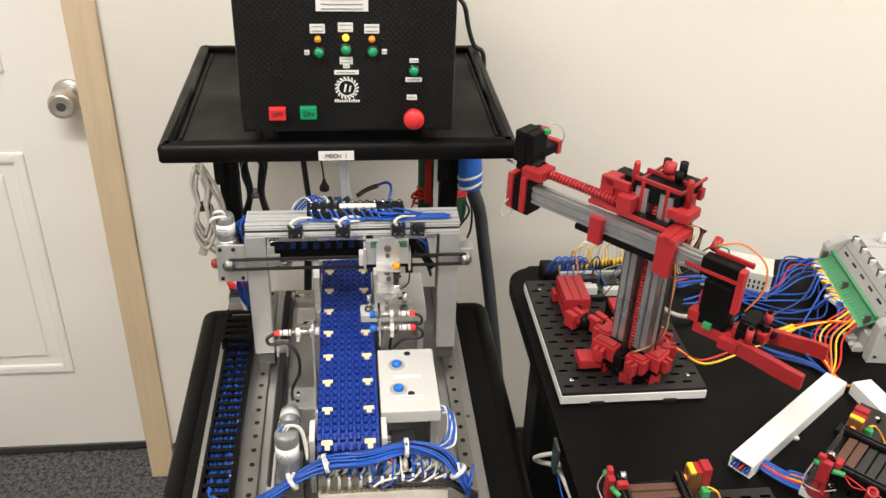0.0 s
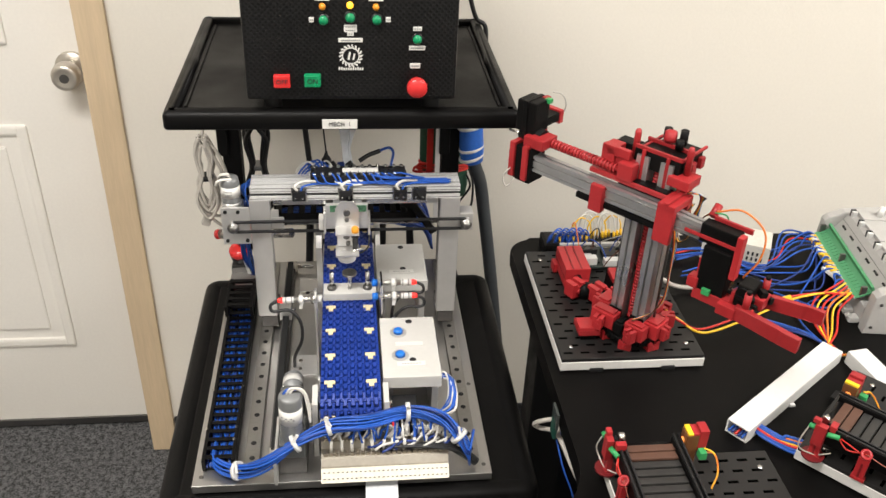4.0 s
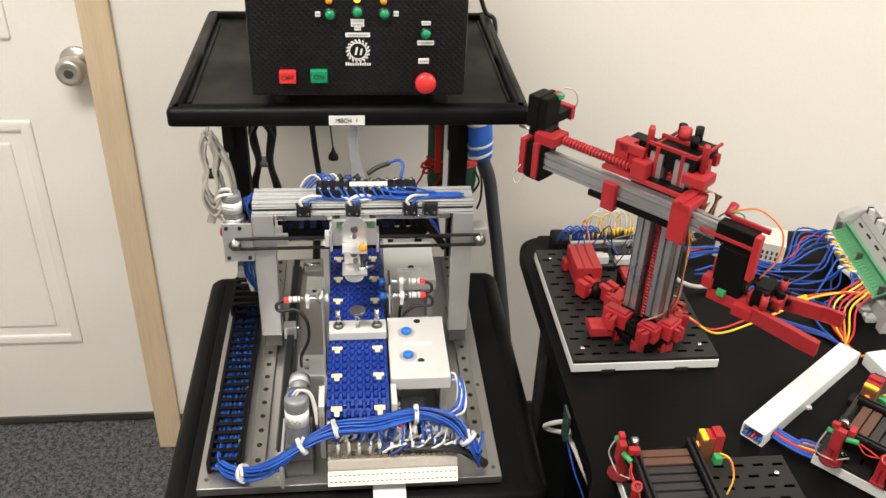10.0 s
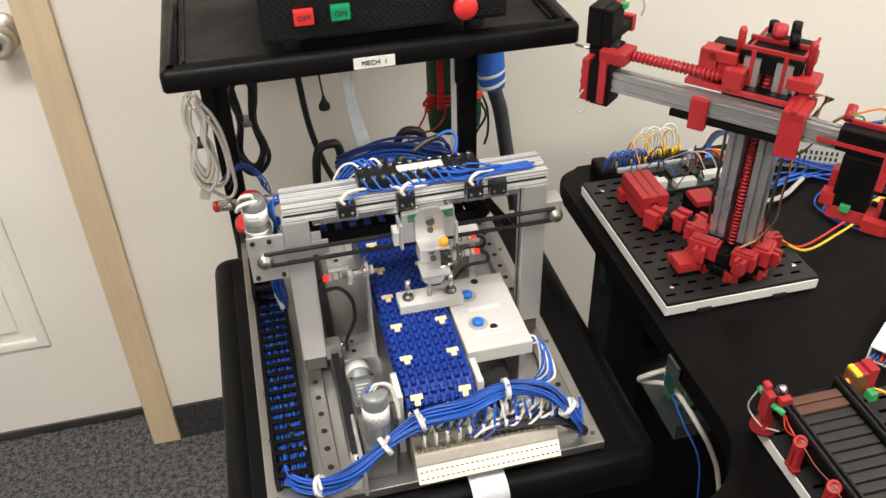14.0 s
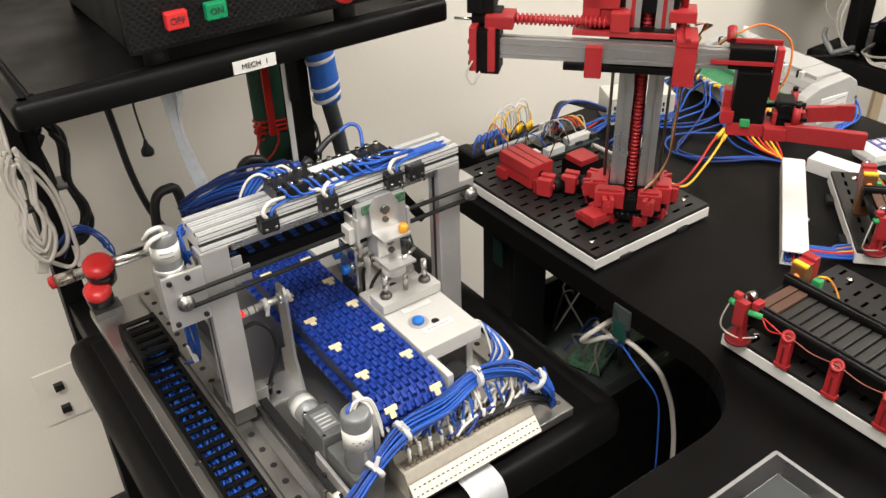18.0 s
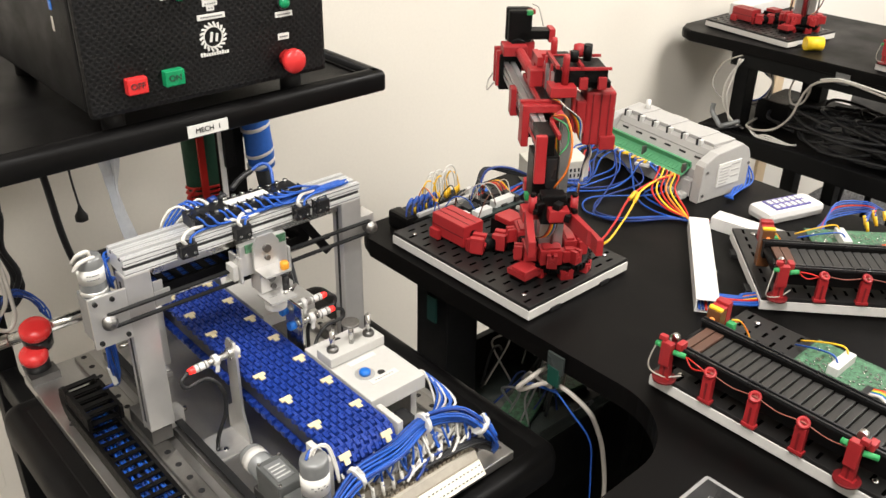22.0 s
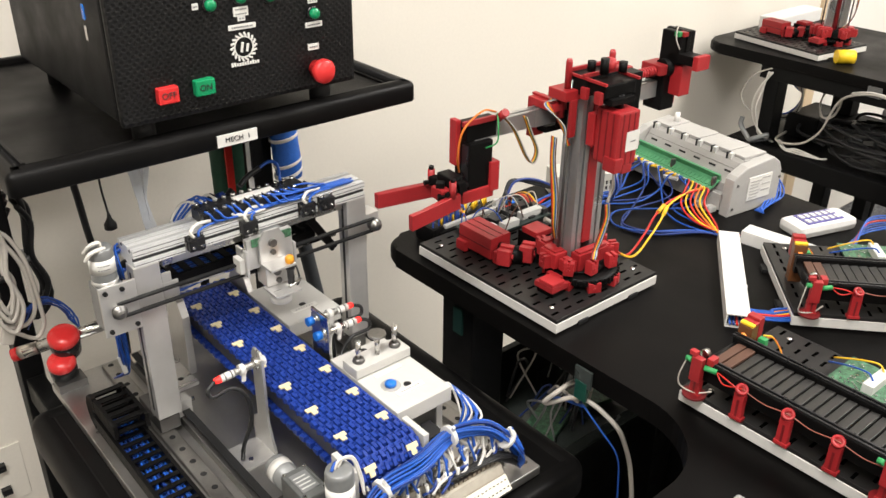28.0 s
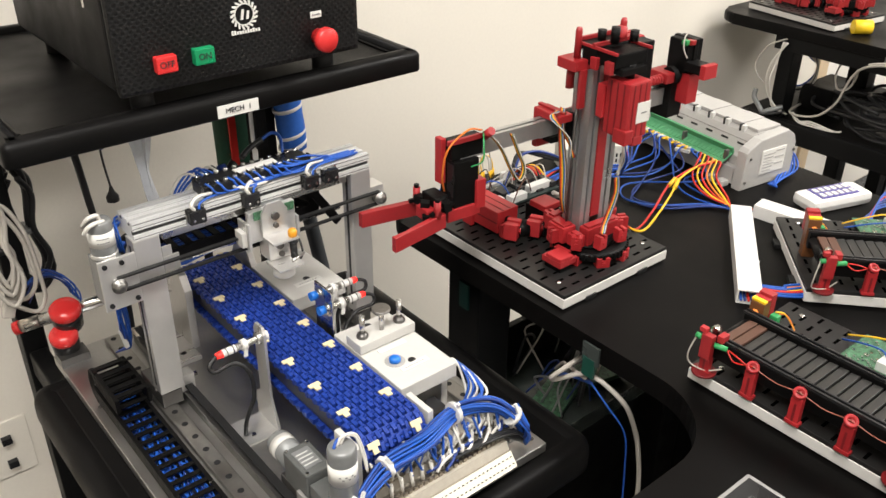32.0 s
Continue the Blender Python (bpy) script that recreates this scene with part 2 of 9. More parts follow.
def tube(bm, pts, r, seg=6, n=6, smooth=True):
    """A cable of radius r through the points."""
    line = spline(pts, n) if smooth else [Vector(p) for p in pts]
    u, last = None, None
    for i, p in enumerate(line):
        d = (line[min(i + 1, len(line) - 1)] - line[max(i - 1, 0)]).normalized()
        u = d.orthogonal().normalized() if u is None else (u - d * u.dot(d)).normalized()
        now = ring(bm, p, u, d.cross(u), r, seg)
        if last:
            for k in range(seg):
                bm.faces.new((last[k], last[(k + 1) % seg], now[(k + 1) % seg], now[k])).smooth = True
        else:
            bm.faces.new(now[::-1])
        last = now
    bm.faces.new(last)
    return bm


def T(pts, r, seg=6, n=6):
    return tube(bmesh.new(), pts, r, seg, n)


def strip(bm, pts, w, th, n=6, side=None):
    """A flat ribbon of width w and thickness th through the points."""
    line = spline(pts, n)
    last = None
    wide = w if isinstance(w, (list, tuple)) else (w, w)
    s0 = Vector(side or (1, 0, 0))
    for i, p in enumerate(line):
        d = (line[min(i + 1, len(line) - 1)] - line[max(i - 1, 0)]).normalized()
        s = (s0 - d * s0.dot(d)).normalized()
        nn = d.cross(s)
        q = i / (len(line) - 1) * (len(wide) - 1)
        j = min(int(q), len(wide) - 2)
        w = wide[j] + (wide[j + 1] - wide[j]) * (q - j)
        now = [bm.verts.new(p + s * (a * w / 2) + nn * (b * th / 2)) for a, b in ((-1, -1), (1, -1), (1, 1), (-1, 1))]
        if last:
            for k in range(4):
                bm.faces.new((last[k], last[(k + 1) % 4], now[(k + 1) % 4], now[k]))
        else:
            bm.faces.new(now[::-1])
        last = now
    bm.faces.new(last)
    return bm


def prism(outline, z0, z1, bev=0.0, axis="z"):
    """An outline of (a, b) points pulled from z0 to z1; axis x or y lays it on its side."""
    bm = bmesh.new()
    lo = [bm.verts.new((a, b, z0)) for a, b in outline]
    hi = [bm.verts.new((a, b, z1)) for a, b in outline]
    n = len(lo)
    bot, top = bm.faces.new(lo[::-1]), bm.faces.new(hi)
    for k in range(n):
        bm.faces.new((lo[k], lo[(k + 1) % n], hi[(k + 1) % n], hi[k]))
    if bev:
        bmesh.ops.bevel(bm, geom=[e for f in (bot, top) for e in f.edges], offset=bev, segments=3, profile=0.5, affect="EDGES")
    if axis == "x":
        bm.transform(Matrix(((0, 0, 1, 0), (1, 0, 0, 0), (0, 1, 0, 0), (0, 0, 0, 1))))
    if axis == "y":
        bm.transform(Matrix(((1, 0, 0, 0), (0, 0, 1, 0), (0, 1, 0, 0), (0, 0, 0, 1))))
    bmesh.ops.recalc_face_normals(bm, faces=bm.faces)
    return bm


def rim(x0, x1, y0, y1, rad, prof, seg=6):
    """A closed moulding round a rounded rectangle; prof is a loop of (outward, z)."""
    bm = bmesh.new()
    loops = []
    for cx, cy, a0 in ((x1 - rad, y1 - rad, 0), (x0 + rad, y1 - rad, 90), (x0 + rad, y0 + rad, 180), (x1 - rad, y0 + rad, 270)):
        for k in range(seg + 1):
            a = radians(a0 + 90 * k / seg)
            c, s = math.cos(a), math.sin(a)
            loops.append([bm.verts.new((cx + (rad + o) * c, cy + (rad + o) * s, z)) for o, z in prof])
    n = len(prof)
    for a, b in zip(loops, loops[1:] + loops[:1]):
        for k in range(n):
            bm.faces.new((a[k], b[k], b[(k + 1) % n], a[(k + 1) % n])).smooth = True
    return bm


def arc(cx, cy, r, a0, a1, n=8):
    return [(cx + r * math.cos(radians(a0 + (a1 - a0) * k / n)), cy + r * math.sin(radians(a0 + (a1 - a0) * k / n))) for k in range(n + 1)]


def thing(name, m, label, category, group=""):
    """A thing's base: an Empty at a pose (or a place) that carries its parts."""
    ob = new(name)
    ob.empty_display_size = 0.02
    ob.matrix_basis = m if isinstance(m, Matrix) else Matrix.Translation(m)
    ob["local"] = 1 if isinstance(m, Matrix) else 0
    return tagged(ob, label, category, group)


def root_of(ob):
    while ob.parent:
        ob = ob.parent
    return ob


def part(name, bm, material, parent, label="", shared=None):
    """One mesh under a thing or a part. Things placed by a bare place take their parts in room coordinates."""
    me = shared
    if me is None:
        top = root_of(parent)
        if not top.get("local"):
            bm.transform(Matrix.Translation(-top.matrix_basis.translation))
        me = bpy.data.meshes.new(name)
        bmesh.ops.recalc_face_normals(bm, faces=bm.faces)
        bm.to_mesh(me)
        bm.free()
        me.materials.append(material)
    ob = new(name, me)
    ob.parent = parent
    return tagged(ob, label) if label else ob


def piece(name, me, parent, m):
    """A further piece on a shared mesh."""
    ob = new(name, me)
    ob.parent = parent
    ob.matrix_basis = m
    return ob


def single(name, bm, material, label, category="", group="", kind=""):
    """A thing or a piece of the setting that is one mesh."""
    me = bpy.data.meshes.new(name)
    bmesh.ops.recalc_face_normals(bm, faces=bm.faces)
    bm.to_mesh(me)
    bm.free()
    me.materials.append(material)
    return tagged(new(name, me), label, category, group, kind)


def words(text, size, m, material, parent, name="lettering", depth=0.0003, label=""):
    """Flat lettering, centred at the pose m, in its parent's space."""
    cu = bpy.data.curves.new(name, "FONT")
    cu.body, cu.size, cu.align_x, cu.align_y, cu.extrude = text, size, "CENTER", "CENTER", depth
    ob = bpy.data.objects.new(name, cu)
    scene.collection.objects.link(ob)
    bpy.context.view_layer.update()
    me = bpy.data.meshes.new_from_object(ob.evaluated_get(bpy.context.evaluated_depsgraph_get()))
    bpy.data.objects.remove(ob)
    me.materials.append(material)
    o2 = new(name, me)
    o2.parent = parent
    o2.matrix_basis = m
    return tagged(o2, label) if label else o2

# ---- the room ----
WY, DY = 1.775, 1.866
single("floor", B(-3.0, 6.0, -3.0, 2.1, -0.1, 0.0), CARPET, "charcoal grey loop carpet covering the office floor", kind="structure")
wb = B(-0.60, 5.0, WY, WY + 0.12, 0, 2.6)
single("wall_back", wb, WALL, "warm cream painted plasterboard wall behind the benches", kind="structure")
single("wall_over_door", join(B(-1.60, -0.60, WY, WY + 0.12, 2.05, 2.6), B(-3.0, -1.60, WY, WY + 0.12, 0, 2.6)), WALL, "cream painted wall round the doorway", kind="structure")
single("wall_front", B(-3.0, 5.0, -3.12, -3.0, 0, 2.6), WALL, "cream painted wall across the room", kind="structure")
single("wall_west", B(-3.12, -3.0, -3.12, 1.9, 0, 2.6), WALL, "cream painted side wall", kind="structure")
single("wall_east", B(5.0, 5.12, -3.12, 1.9, 0, 2.6), WALL, "cream painted far side wall", kind="structure")
single("ceiling", B(-3.0, 5.0, -3.0, 1.9, 2.6, 2.7), CEIL, "white mineral tile ceiling", kind="structure")
single("baseboard", B(-0.567, 2.151, WY - 0.008, WY, 0, 0.098, 0.002), BASEM, "dark carpet baseboard along the cream wall", kind="structure")
single("trim", join(B(-0.627, -0.569, WY - 0.012, WY + 0.001, 0.0, 2.1, 0.003), B(-0.604, -0.598, WY, DY, 0, 2.05)), TRIMW, "bare pale wooden door casing with a nail near its foot", kind="structure")
single("trim_casing", B(2.152, 2.212, WY - 0.012, WY + 0.001, 0.0, 2.1, 0.003), TRIMW, "bare pale wooden casing of a second door", kind="structure")
single("door_2", B(2.2125, 3.02, WY - 0.006, WY + 0.002, 0.010, 2.06, 0.001), DOORP, "white painted door beyond the side bench", kind="structure")
single("trim_jamb", B(-1.62, -1.60, WY - 0.012, DY, 0.0, 2.1, 0.003), TRIMW, "bare pale wooden door casing on the hinge side", kind="structure")


def door():
    d = thing("door_1", (-1.1, DY, 0), "closed white moulded panel door with a satin round knob", "door")
    d["kind"] = "structure"
    bm = B(-1.6, -0.60, DY, DY + 0.04, 0.012, 2.05)
    part("leaf", bm, DOORP, d)
    part("sweep", B(-1.6, -0.605, DY - 0.006, DY, 0.006, 0.026, 0.002), DARKST, d, "dark door bottom sweep")
    for z0, z1 in ((0.255, 0.822), (0.99, 1.90)):
        x1 = -0.787
        x0 = x1 - 0.42
        bm = bmesh.new()
        for o, y0, w, bv in ((0.0, 0.007, 0.024, 0.0065),):
            a, b, c, e = x0 + o, x1 - o, z0 + o, z1 - o
            box(bm, a, a + w, DY - y0, DY + 0.008, c, e, bv)
            box(bm, b - w, b, DY - y0, DY + 0.008, c, e, bv)
            box(bm, a + w - 0.008, b - w + 0.008, DY - y0 + 0.0003, DY + 0.008, c, c + w, bv)
            box(bm, a + w - 0.008, b - w + 0.008, DY - y0 + 0.0003, DY + 0.008, e - w, e, bv)
        box(bm, x0 + 0.05, x1 - 0.05, DY - 0.005, DY + 0.008, z0 + 0.05, z1 - 0.05, 0.0045)
        part("panel_moulding", bm, DOORP, d)
    kx, kz = -0.674, 0.944
    k = part("knob", lathe(bmesh.new(), [(0.010, 0.004), (0.012, 0.018), (0.018, 0.026), (0.0255, 0.036), (0.0278, 0.042), (0.0272, 0.056), (0.0245, 0.0635), (0.0215, 0.0655), (0.016, 0.0645), (0.001, 0.064)], (kx, DY, kz), (0, -1, 0), 28), CHROME, d, "satin nickel door knob")
    part("rose", lathe(bmesh.new(), [(0.033, 0.0), (0.033, 0.003), (0.029, 0.007), (0.014, 0.009)], (kx, DY, kz), (0, -1, 0), 28), CHROME, k)
    part("keyhole", C((kx, DY - 0.0625, kz), (kx, DY - 0.066, kz), 0.009, seg=16), DARKST, k)
    part("latch_plate", B(-0.612, -0.606, DY - 0.004, DY + 0.03, kz - 0.03, kz + 0.03), CHROME, d)


door()


def ceiling_light(x, y, power):
    c = thing("ceiling_light", (x, y, 2.6), "recessed white ceiling troffer, switched on", "ceiling light", "ceiling lights")
    bm = bmesh.new()
    for a in ((-0.62, 0.62, -0.32, -0.30), (-0.62, 0.62, 0.30, 0.32), (-0.62, -0.60, -0.30, 0.30), (0.60, 0.62, -0.30, 0.30)):
        box(bm, x + a[0], x + a[1], y + a[2], y + a[3], 2.575, 2.6)
    part("frame", bm, WHITEB, c)
    part("diffuser", B(x - 0.6, x + 0.6, y - 0.3, y + 0.3, 2.590, 2.598), GLOWP, c)
    la = bpy.data.lights.new("troffer", "AREA")
    la.shape, la.size, la.size_y, la.energy, la.color = "RECTANGLE", 1.15, 0.55, power, (1.0, 0.962, 0.91)
    lo = new("troffer_lamp", la)
    lo.matrix_basis = Matrix.Translation((x, y, 2.572))


for lx, ly, pw in ((-0.8, 0.50, 56), (1.75, 0.45, 63), (-0.8, -1.6, 36), (1.75, -1.6, 49), (3.9, -0.3, 56)):
    ceiling_light(lx, ly, pw)

# ---- the cart, the computer case and the machine on it ----
PZ = 0.757          # top of the aluminium plate
rnd = random.Random(7)


def cart():
    c = thing("equipment_cart", (-0.14, 1.2, 0), "black two-tier equipment cart with moulded shelves and square posts", "cart")
    bm = B(-0.355, 0.082, 0.925, 1.39, 0.715, 0.742, 0.004)
    low = part("lower_shelf", bm, BLACKP, c, "black lower shelf with a thick rounded rim")
    prof = [(-0.027, 0.7418), (-0.020, 0.7440), (-0.014, 0.7440), (-0.008, 0.7425), (-0.0035, 0.739), (-0.001, 0.733), (0.0, 0.725), (0.0, 0.712), (-0.001, 0.705), (-0.004, 0.700), (-0.009, 0.697), (-0.016, 0.696), (-0.027, 0.696)]
    part("rim", rim(-0.380, 0.098, 0.905, 1.408, 0.024, prof), BLACKP, low, "thick rounded black edge")
    up = part("upper_shelf", B(-0.366, 0.084, 1.236, 1.622, 1.0972, 1.114, 0.003), BLACKP, c, "black upper shelf tray with a raised lip")
    prof = [(-0.020, 1.1145), (-0.0185, 1.1208), (-0.016, 1.1225), (-0.010, 1.1225), (-0.004, 1.1208), (-0.0012, 1.1182), (0.0, 1.1150), (0.0, 1.0990), (-0.0012, 1.0972), (-0.005, 1.0962), (-0.020, 1.0962)]
    part("lip", rim(-0.375, 0.093, 1.2245, 1.632, 0.008, prof), BLACKP, up, "raised rounded lip")
    for x in (-0.352, 0.068):
        part("ridge", B(x, x + 0.004, 1.26, 1.60, 1.1135, 1.1165, 0.001), BLACKP, up)
    part("label_plate", B(-0.1705, -0.1245, 1.2232, 1.2247, 1.0992, 1.1120), LABELW, up, "white label with black lettering")
    words("MECH  1", 0.0078, pose(-0.1475 + 0.14, 1.2226 - 1.2, 1.1056, 90, 0, 0), INK, up)
    for x in (-0.3505, 0.0255):
        p = part("post", B(x, x + 0.031, 1.5285, 1.562, 0.05, 1.099, 0.003), BLACKM, c)
        part("foot", B(x - 0.008, x + 0.039, 1.15, 1.60, 0.03, 0.06, 0.004), BLACKM, p)
        part("gusset", B(x - 0.006, x + 0.012, 1.520, 1.528, 0.915, 1.098, 0.002), BLACKM, p)
        part("bracket", B(x + 0.004, x + 0.028, 1.10, 1.5275, 0.675, 0.714, 0.003), BLACKM, p)
        part("top_bracket", B(x + 0.004, x + 0.030, 1.28, 1.60, 1.078, 1.0975, 0.003), BLACKM, p)
        for y in (1.17, 1.53):
            part("castor", C((x + 0.007, y, 0.022), (x + 0.027, y, 0.022), 0.022, seg=18), BLACKR, p)
    part("cross_bar", B(-0.319, 0.025, 1.533, 1.558, 0.35, 0.40, 0.003), BLACKM, c)
    part("strip_of_paper", strip(bmesh.new(), [(-0.104, 0.945, 0.7505), (-0.104, 0.910, 0.7512), (-0.104, 0.896, 0.735), (-0.102, 0.894, 0.69), (-0.100, 0.900, 0.64)], 0.040, 0.0006), mat("grey_ribbon", (0.55, 0.56, 0.58), 0.5), c, "pale grey flat ribbon hanging over the front rim")


cart()

# A perforated steel front: round holes in a staggered grid.
CASEF = mat("perforated_black_steel", (0.006, 0.006, 0.0065), 0.45, vary=0.1, ior=1.33)
nt = CASEF.node_tree
bs = nt.nodes["Principled BSDF"]
tcn, mpn, vor = nt.nodes.new("ShaderNodeTexCoord"), nt.nodes.new("ShaderNodeMapping"), nt.nodes.new("ShaderNodeTexVoronoi")
mpn.inputs["Scale"].default_value = (190, 0, 190)
mpn.inputs["Rotation"].default_value = (0, radians(45), 0)
vor.inputs["Scale"].default_value, vor.inputs["Randomness"].default_value = 1.0, 0.0
nt.links.new(tcn.outputs["Object"], mpn.inputs["Vector"])
nt.links.new(mpn.outputs["Vector"], vor.inputs["Vector"])
mrn = nt.nodes.new("ShaderNodeMapRange")
mrn.inputs["From Min"].default_value, mrn.inputs["From Max"].default_value = 0.28, 0.40
nt.links.new(vor.outputs["Distance"], mrn.inputs["Value"])
mxn = nt.nodes.new("ShaderNodeMix")
mxn.data_type = "RGBA"
mxn.inputs[6].default_value, mxn.inputs[7].default_value = (0.0012, 0.0012, 0.0012, 1), (0.0060, 0.0060, 0.0063, 1)
nt.links.new(mrn.outputs["Result"], mxn.inputs["Factor"])
nt.links.new(mxn.outputs[2], bs.inputs["Base Color"])
bpn = nt.nodes.new("ShaderNodeBump")
bpn.inputs["Strength"].default_value, bpn.inputs["Distance"].default_value = 0.35, 0.001
nt.links.new(mrn.outputs["Result"], bpn.inputs["Height"])
nt.links.new(bpn.outputs["Normal"], bs.inputs["Normal"])


def computer_case():
    x0, x1, y0, y1, z0, z1 = -0.2645, 0.0035, 1.222, 1.53, 1.140, 1.413
    c = thing("computer_case", (-0.13, 1.4, 1.1145), "black cube computer case with a perforated front used as control box", "computer case")
    part("body", B(x0, x1, y0 + 0.012, y1, z0 + 0.004, z1, 0.004), BLACKM, c)
    f = part("front_panel", B(x0, x1, y0, y0 + 0.0122, z0, z1, 0.005), CASEF, c, "perforated black front panel")
    for x in (x0 + 0.03, x1 - 0.03):
        for y in (y0 + 0.03, y1 - 0.03):
            part("foot", C((x, y, 1.1145), (x, y, z0 + 0.006), 0.012, seg=14), BLACKR, c)
    for k, z in enumerate((1.215, 1.235)):
        part("socket", B(x0 - 0.0008, x0 + 0.002, 1.275, 1.281, z, z + 0.014), BLUEC if k else STEEL, c, "front port")

    def bars(x, z, w, h, rows=2):
        lab = part("label_plate", B(x - w / 2, x + w / 2, y0 - 0.0012, y0 + 0.0005, z - h / 2, z + h / 2), LABELW, f)
        bm = bmesh.new()
        for r in range(rows):
            zz = z + h / 2 - h * (r + 0.5) / rows
            n = max(2, int(w / 0.0028))
            for q in range(n):
                xx = x + w * 0.8 * ((q + 0.5) / n - 0.5)
                box(bm, xx - 0.0009, xx + 0.0008, y0 - 0.0017, y0 - 0.0011, zz - h / rows * 0.13, zz + h / rows * 0.13)
        part("writing_bars", bm, GREYM, lab)

    for x, z, m, t in ((-0.2188, 1.1673, REDB, "OFF"), (-0.1803, 1.1682, GREENB, "ON")):
        b = part("push_button", B(x - 0.0104, x + 0.0104, y0 - 0.008, y0 + 0.001, z - 0.0080, z + 0.0080, 0.0015), m, f, "red rectangular button" if t == "OFF" else "green rectangular button")
        words(t, 0.0085, pose(x + 0.13, y0 - 0.0083 - 1.4, z - 1.1145, 90, 0, 0), INK, b)
    part("stop_button", lathe(bmesh.new(), [(0.009, 0.0), (0.009, 0.010), (0.013, 0.012), (0.0132, 0.018), (0.011, 0.021), (0.001, 0.0215)], (-0.0483, y0, 1.1629), (0, -1, 0), 24), REDB, f, "red mushroom stop button")
    for x, z in ((-0.1642, 1.2452), (-0.1316, 1.2486), (-0.099, 1.2461), (-0.0483, 1.2218)):
        b = part("round_button", lathe(bmesh.new(), [(0.0058, 0), (0.0058, 0.004), (0.005, 0.0065), (0.001, 0.007)], (x, y0, z), (0, -1, 0), 18), GREENB, f, "green round button")
        part("bezel", lathe(bmesh.new(), [(0.0076, 0), (0.0076, 0.0015), (0.0062, 0.0025)], (x, y0, z), (0, -1, 0), 18), BLACKG, b)
    for x, z, m in ((-0.1652, 1.2617, ORANGE), (-0.1316, 1.2637, LAMPY), (-0.1, 1.2617, ORANGE)):
        part("indicator_lamp", lathe(bmesh.new(), [(0.0042, 0), (0.0042, 0.003), (0.003, 0.005), (0.0005, 0.0056)], (x, y0, z), (0, -1, 0), 16), m, f, "amber indicator lamp")
    for a in ((-0.1789, 1.2452, 0.006, 0.006, 1), (-0.0849, 1.2461, 0.006, 0.006, 1), (-0.1652, 1.2744, 0.018, 0.011), (-0.1316, 1.2763, 0.018, 0.011),
              (-0.1, 1.2744, 0.018, 0.011), (-0.1316, 1.2347, 0.016, 0.009), (-0.1316, 1.2279, 0.008, 0.005, 1), (-0.1316, 1.2198, 0.030, 0.0052, 1),
              (-0.0483, 1.2347, 0.011, 0.005, 1), (-0.0483, 1.2101, 0.0205, 0.0055, 1), (-0.0503, 1.1867, 0.013, 0.0065, 1), (-0.135, 1.3041, 0.062, 0.017, 3)):
        bars(*a)
    # A round emblem with a plain strip below it.
    bm = bmesh.new()
    for k in range(18):
        a = 2 * math.pi * k / 18
        tilted(-0.1316 + 0.0128 * math.cos(a), y0 - 0.0007, 1.1994 + 0.0128 * math.sin(a), 0.0044, 0.0012, 0.0019, 0, -math.degrees(a) - 35, 0, bm=bm)
    for k in range(24):
        a = 2 * math.pi * k / 24
        tilted(-0.1316 + 0.0103 * math.cos(a), y0 - 0.0007, 1.1994 + 0.0103 * math.sin(a), 0.0012, 0.0012, 0.003, 0, -math.degrees(a), 0, bm=bm)
    tilted(-0.1336, y0 - 0.0007, 1.1994, 0.0024, 0.0012, 0.010, 0, 12, 0, bm=bm)
    tilted(-0.1277, y0 - 0.0007, 1.1984, 0.0022, 0.0012, 0.008, 0, 12, 0, bm=bm)
    part("emblem", bm, LABELW, f, "white round emblem")
    bm = bmesh.new()
    for k in range(11):
        x = -0.1316 + (k - 5) * 0.0029
        box(bm, x - 0.0010, x + 0.0010, y0 - 0.0012, y0 - 0.0002, 1.1809, 1.1838 + (0.001 if k in (0, 1, 6, 8) else 0))
    part("emblem_strip", bm, LABELW, f, "row of white strokes")


computer_case()
single("power_cable", T([(0.000, 1.535, 1.30), (0.026, 1.575, 1.245), (0.050, 1.600, 1.213), (0.064, 1.600, 1.195), (0.072, 1.600, 1.16), (0.083, 1.600, 1.130), (0.099, 1.600, 1.115), (0.101, 1.600, 1.06), (0.10, 1.61, 0.92)], 0.004, 8), WIREK, "black power cable running down behind the shelf", "cable")


def station_plate():
    p = thing("machine_plate", (-0.15, 1.18, 0.742), "scuffed aluminium machine base plate lying on the cart", "base plate")
    part("plate", B(-0.336, 0.036, 0.930, 1.432, 0.745, PZ, 0.001), ALUP, p)
    for x in (-0.326, 0.027):
        for y in (0.945, 1.10, 1.30):
            part("screw", C((x, y, PZ), (x, y, PZ + 0.0008), 0.0028, seg=10), DARKST, p)


station_plate()


def linear_rail(x, y0=0.955, y1=1.42):
    r = thing("linear_rail", (x, 1.18, PZ), "grey steel linear rail with countersunk bolt holes", "linear rail", "rails of the gantry")
    part("rail", B(x - 0.0095, x + 0.0095, y0, y1, PZ, PZ + 0.007, 0.0012), mat("rail_steel", (0.36, 0.35, 0.33), 0.38, 1.0, vary=0.1), r)
    me = None
    y = y0 + 0.012
    while y < y1:
        if me is None:
            h = part("bolt_hole", C((x, y, PZ + 0.0068), (x, y, PZ + 0.0073), 0.0036, seg=12), BLACKR, r)
            me, yb = h.data, y
        else:
            piece("bolt_hole", me, r, Matrix.Translation((0, y - yb, 0)))
        y += 0.0262


linear_rail(-0.2655)
linear_rail(0.0125)


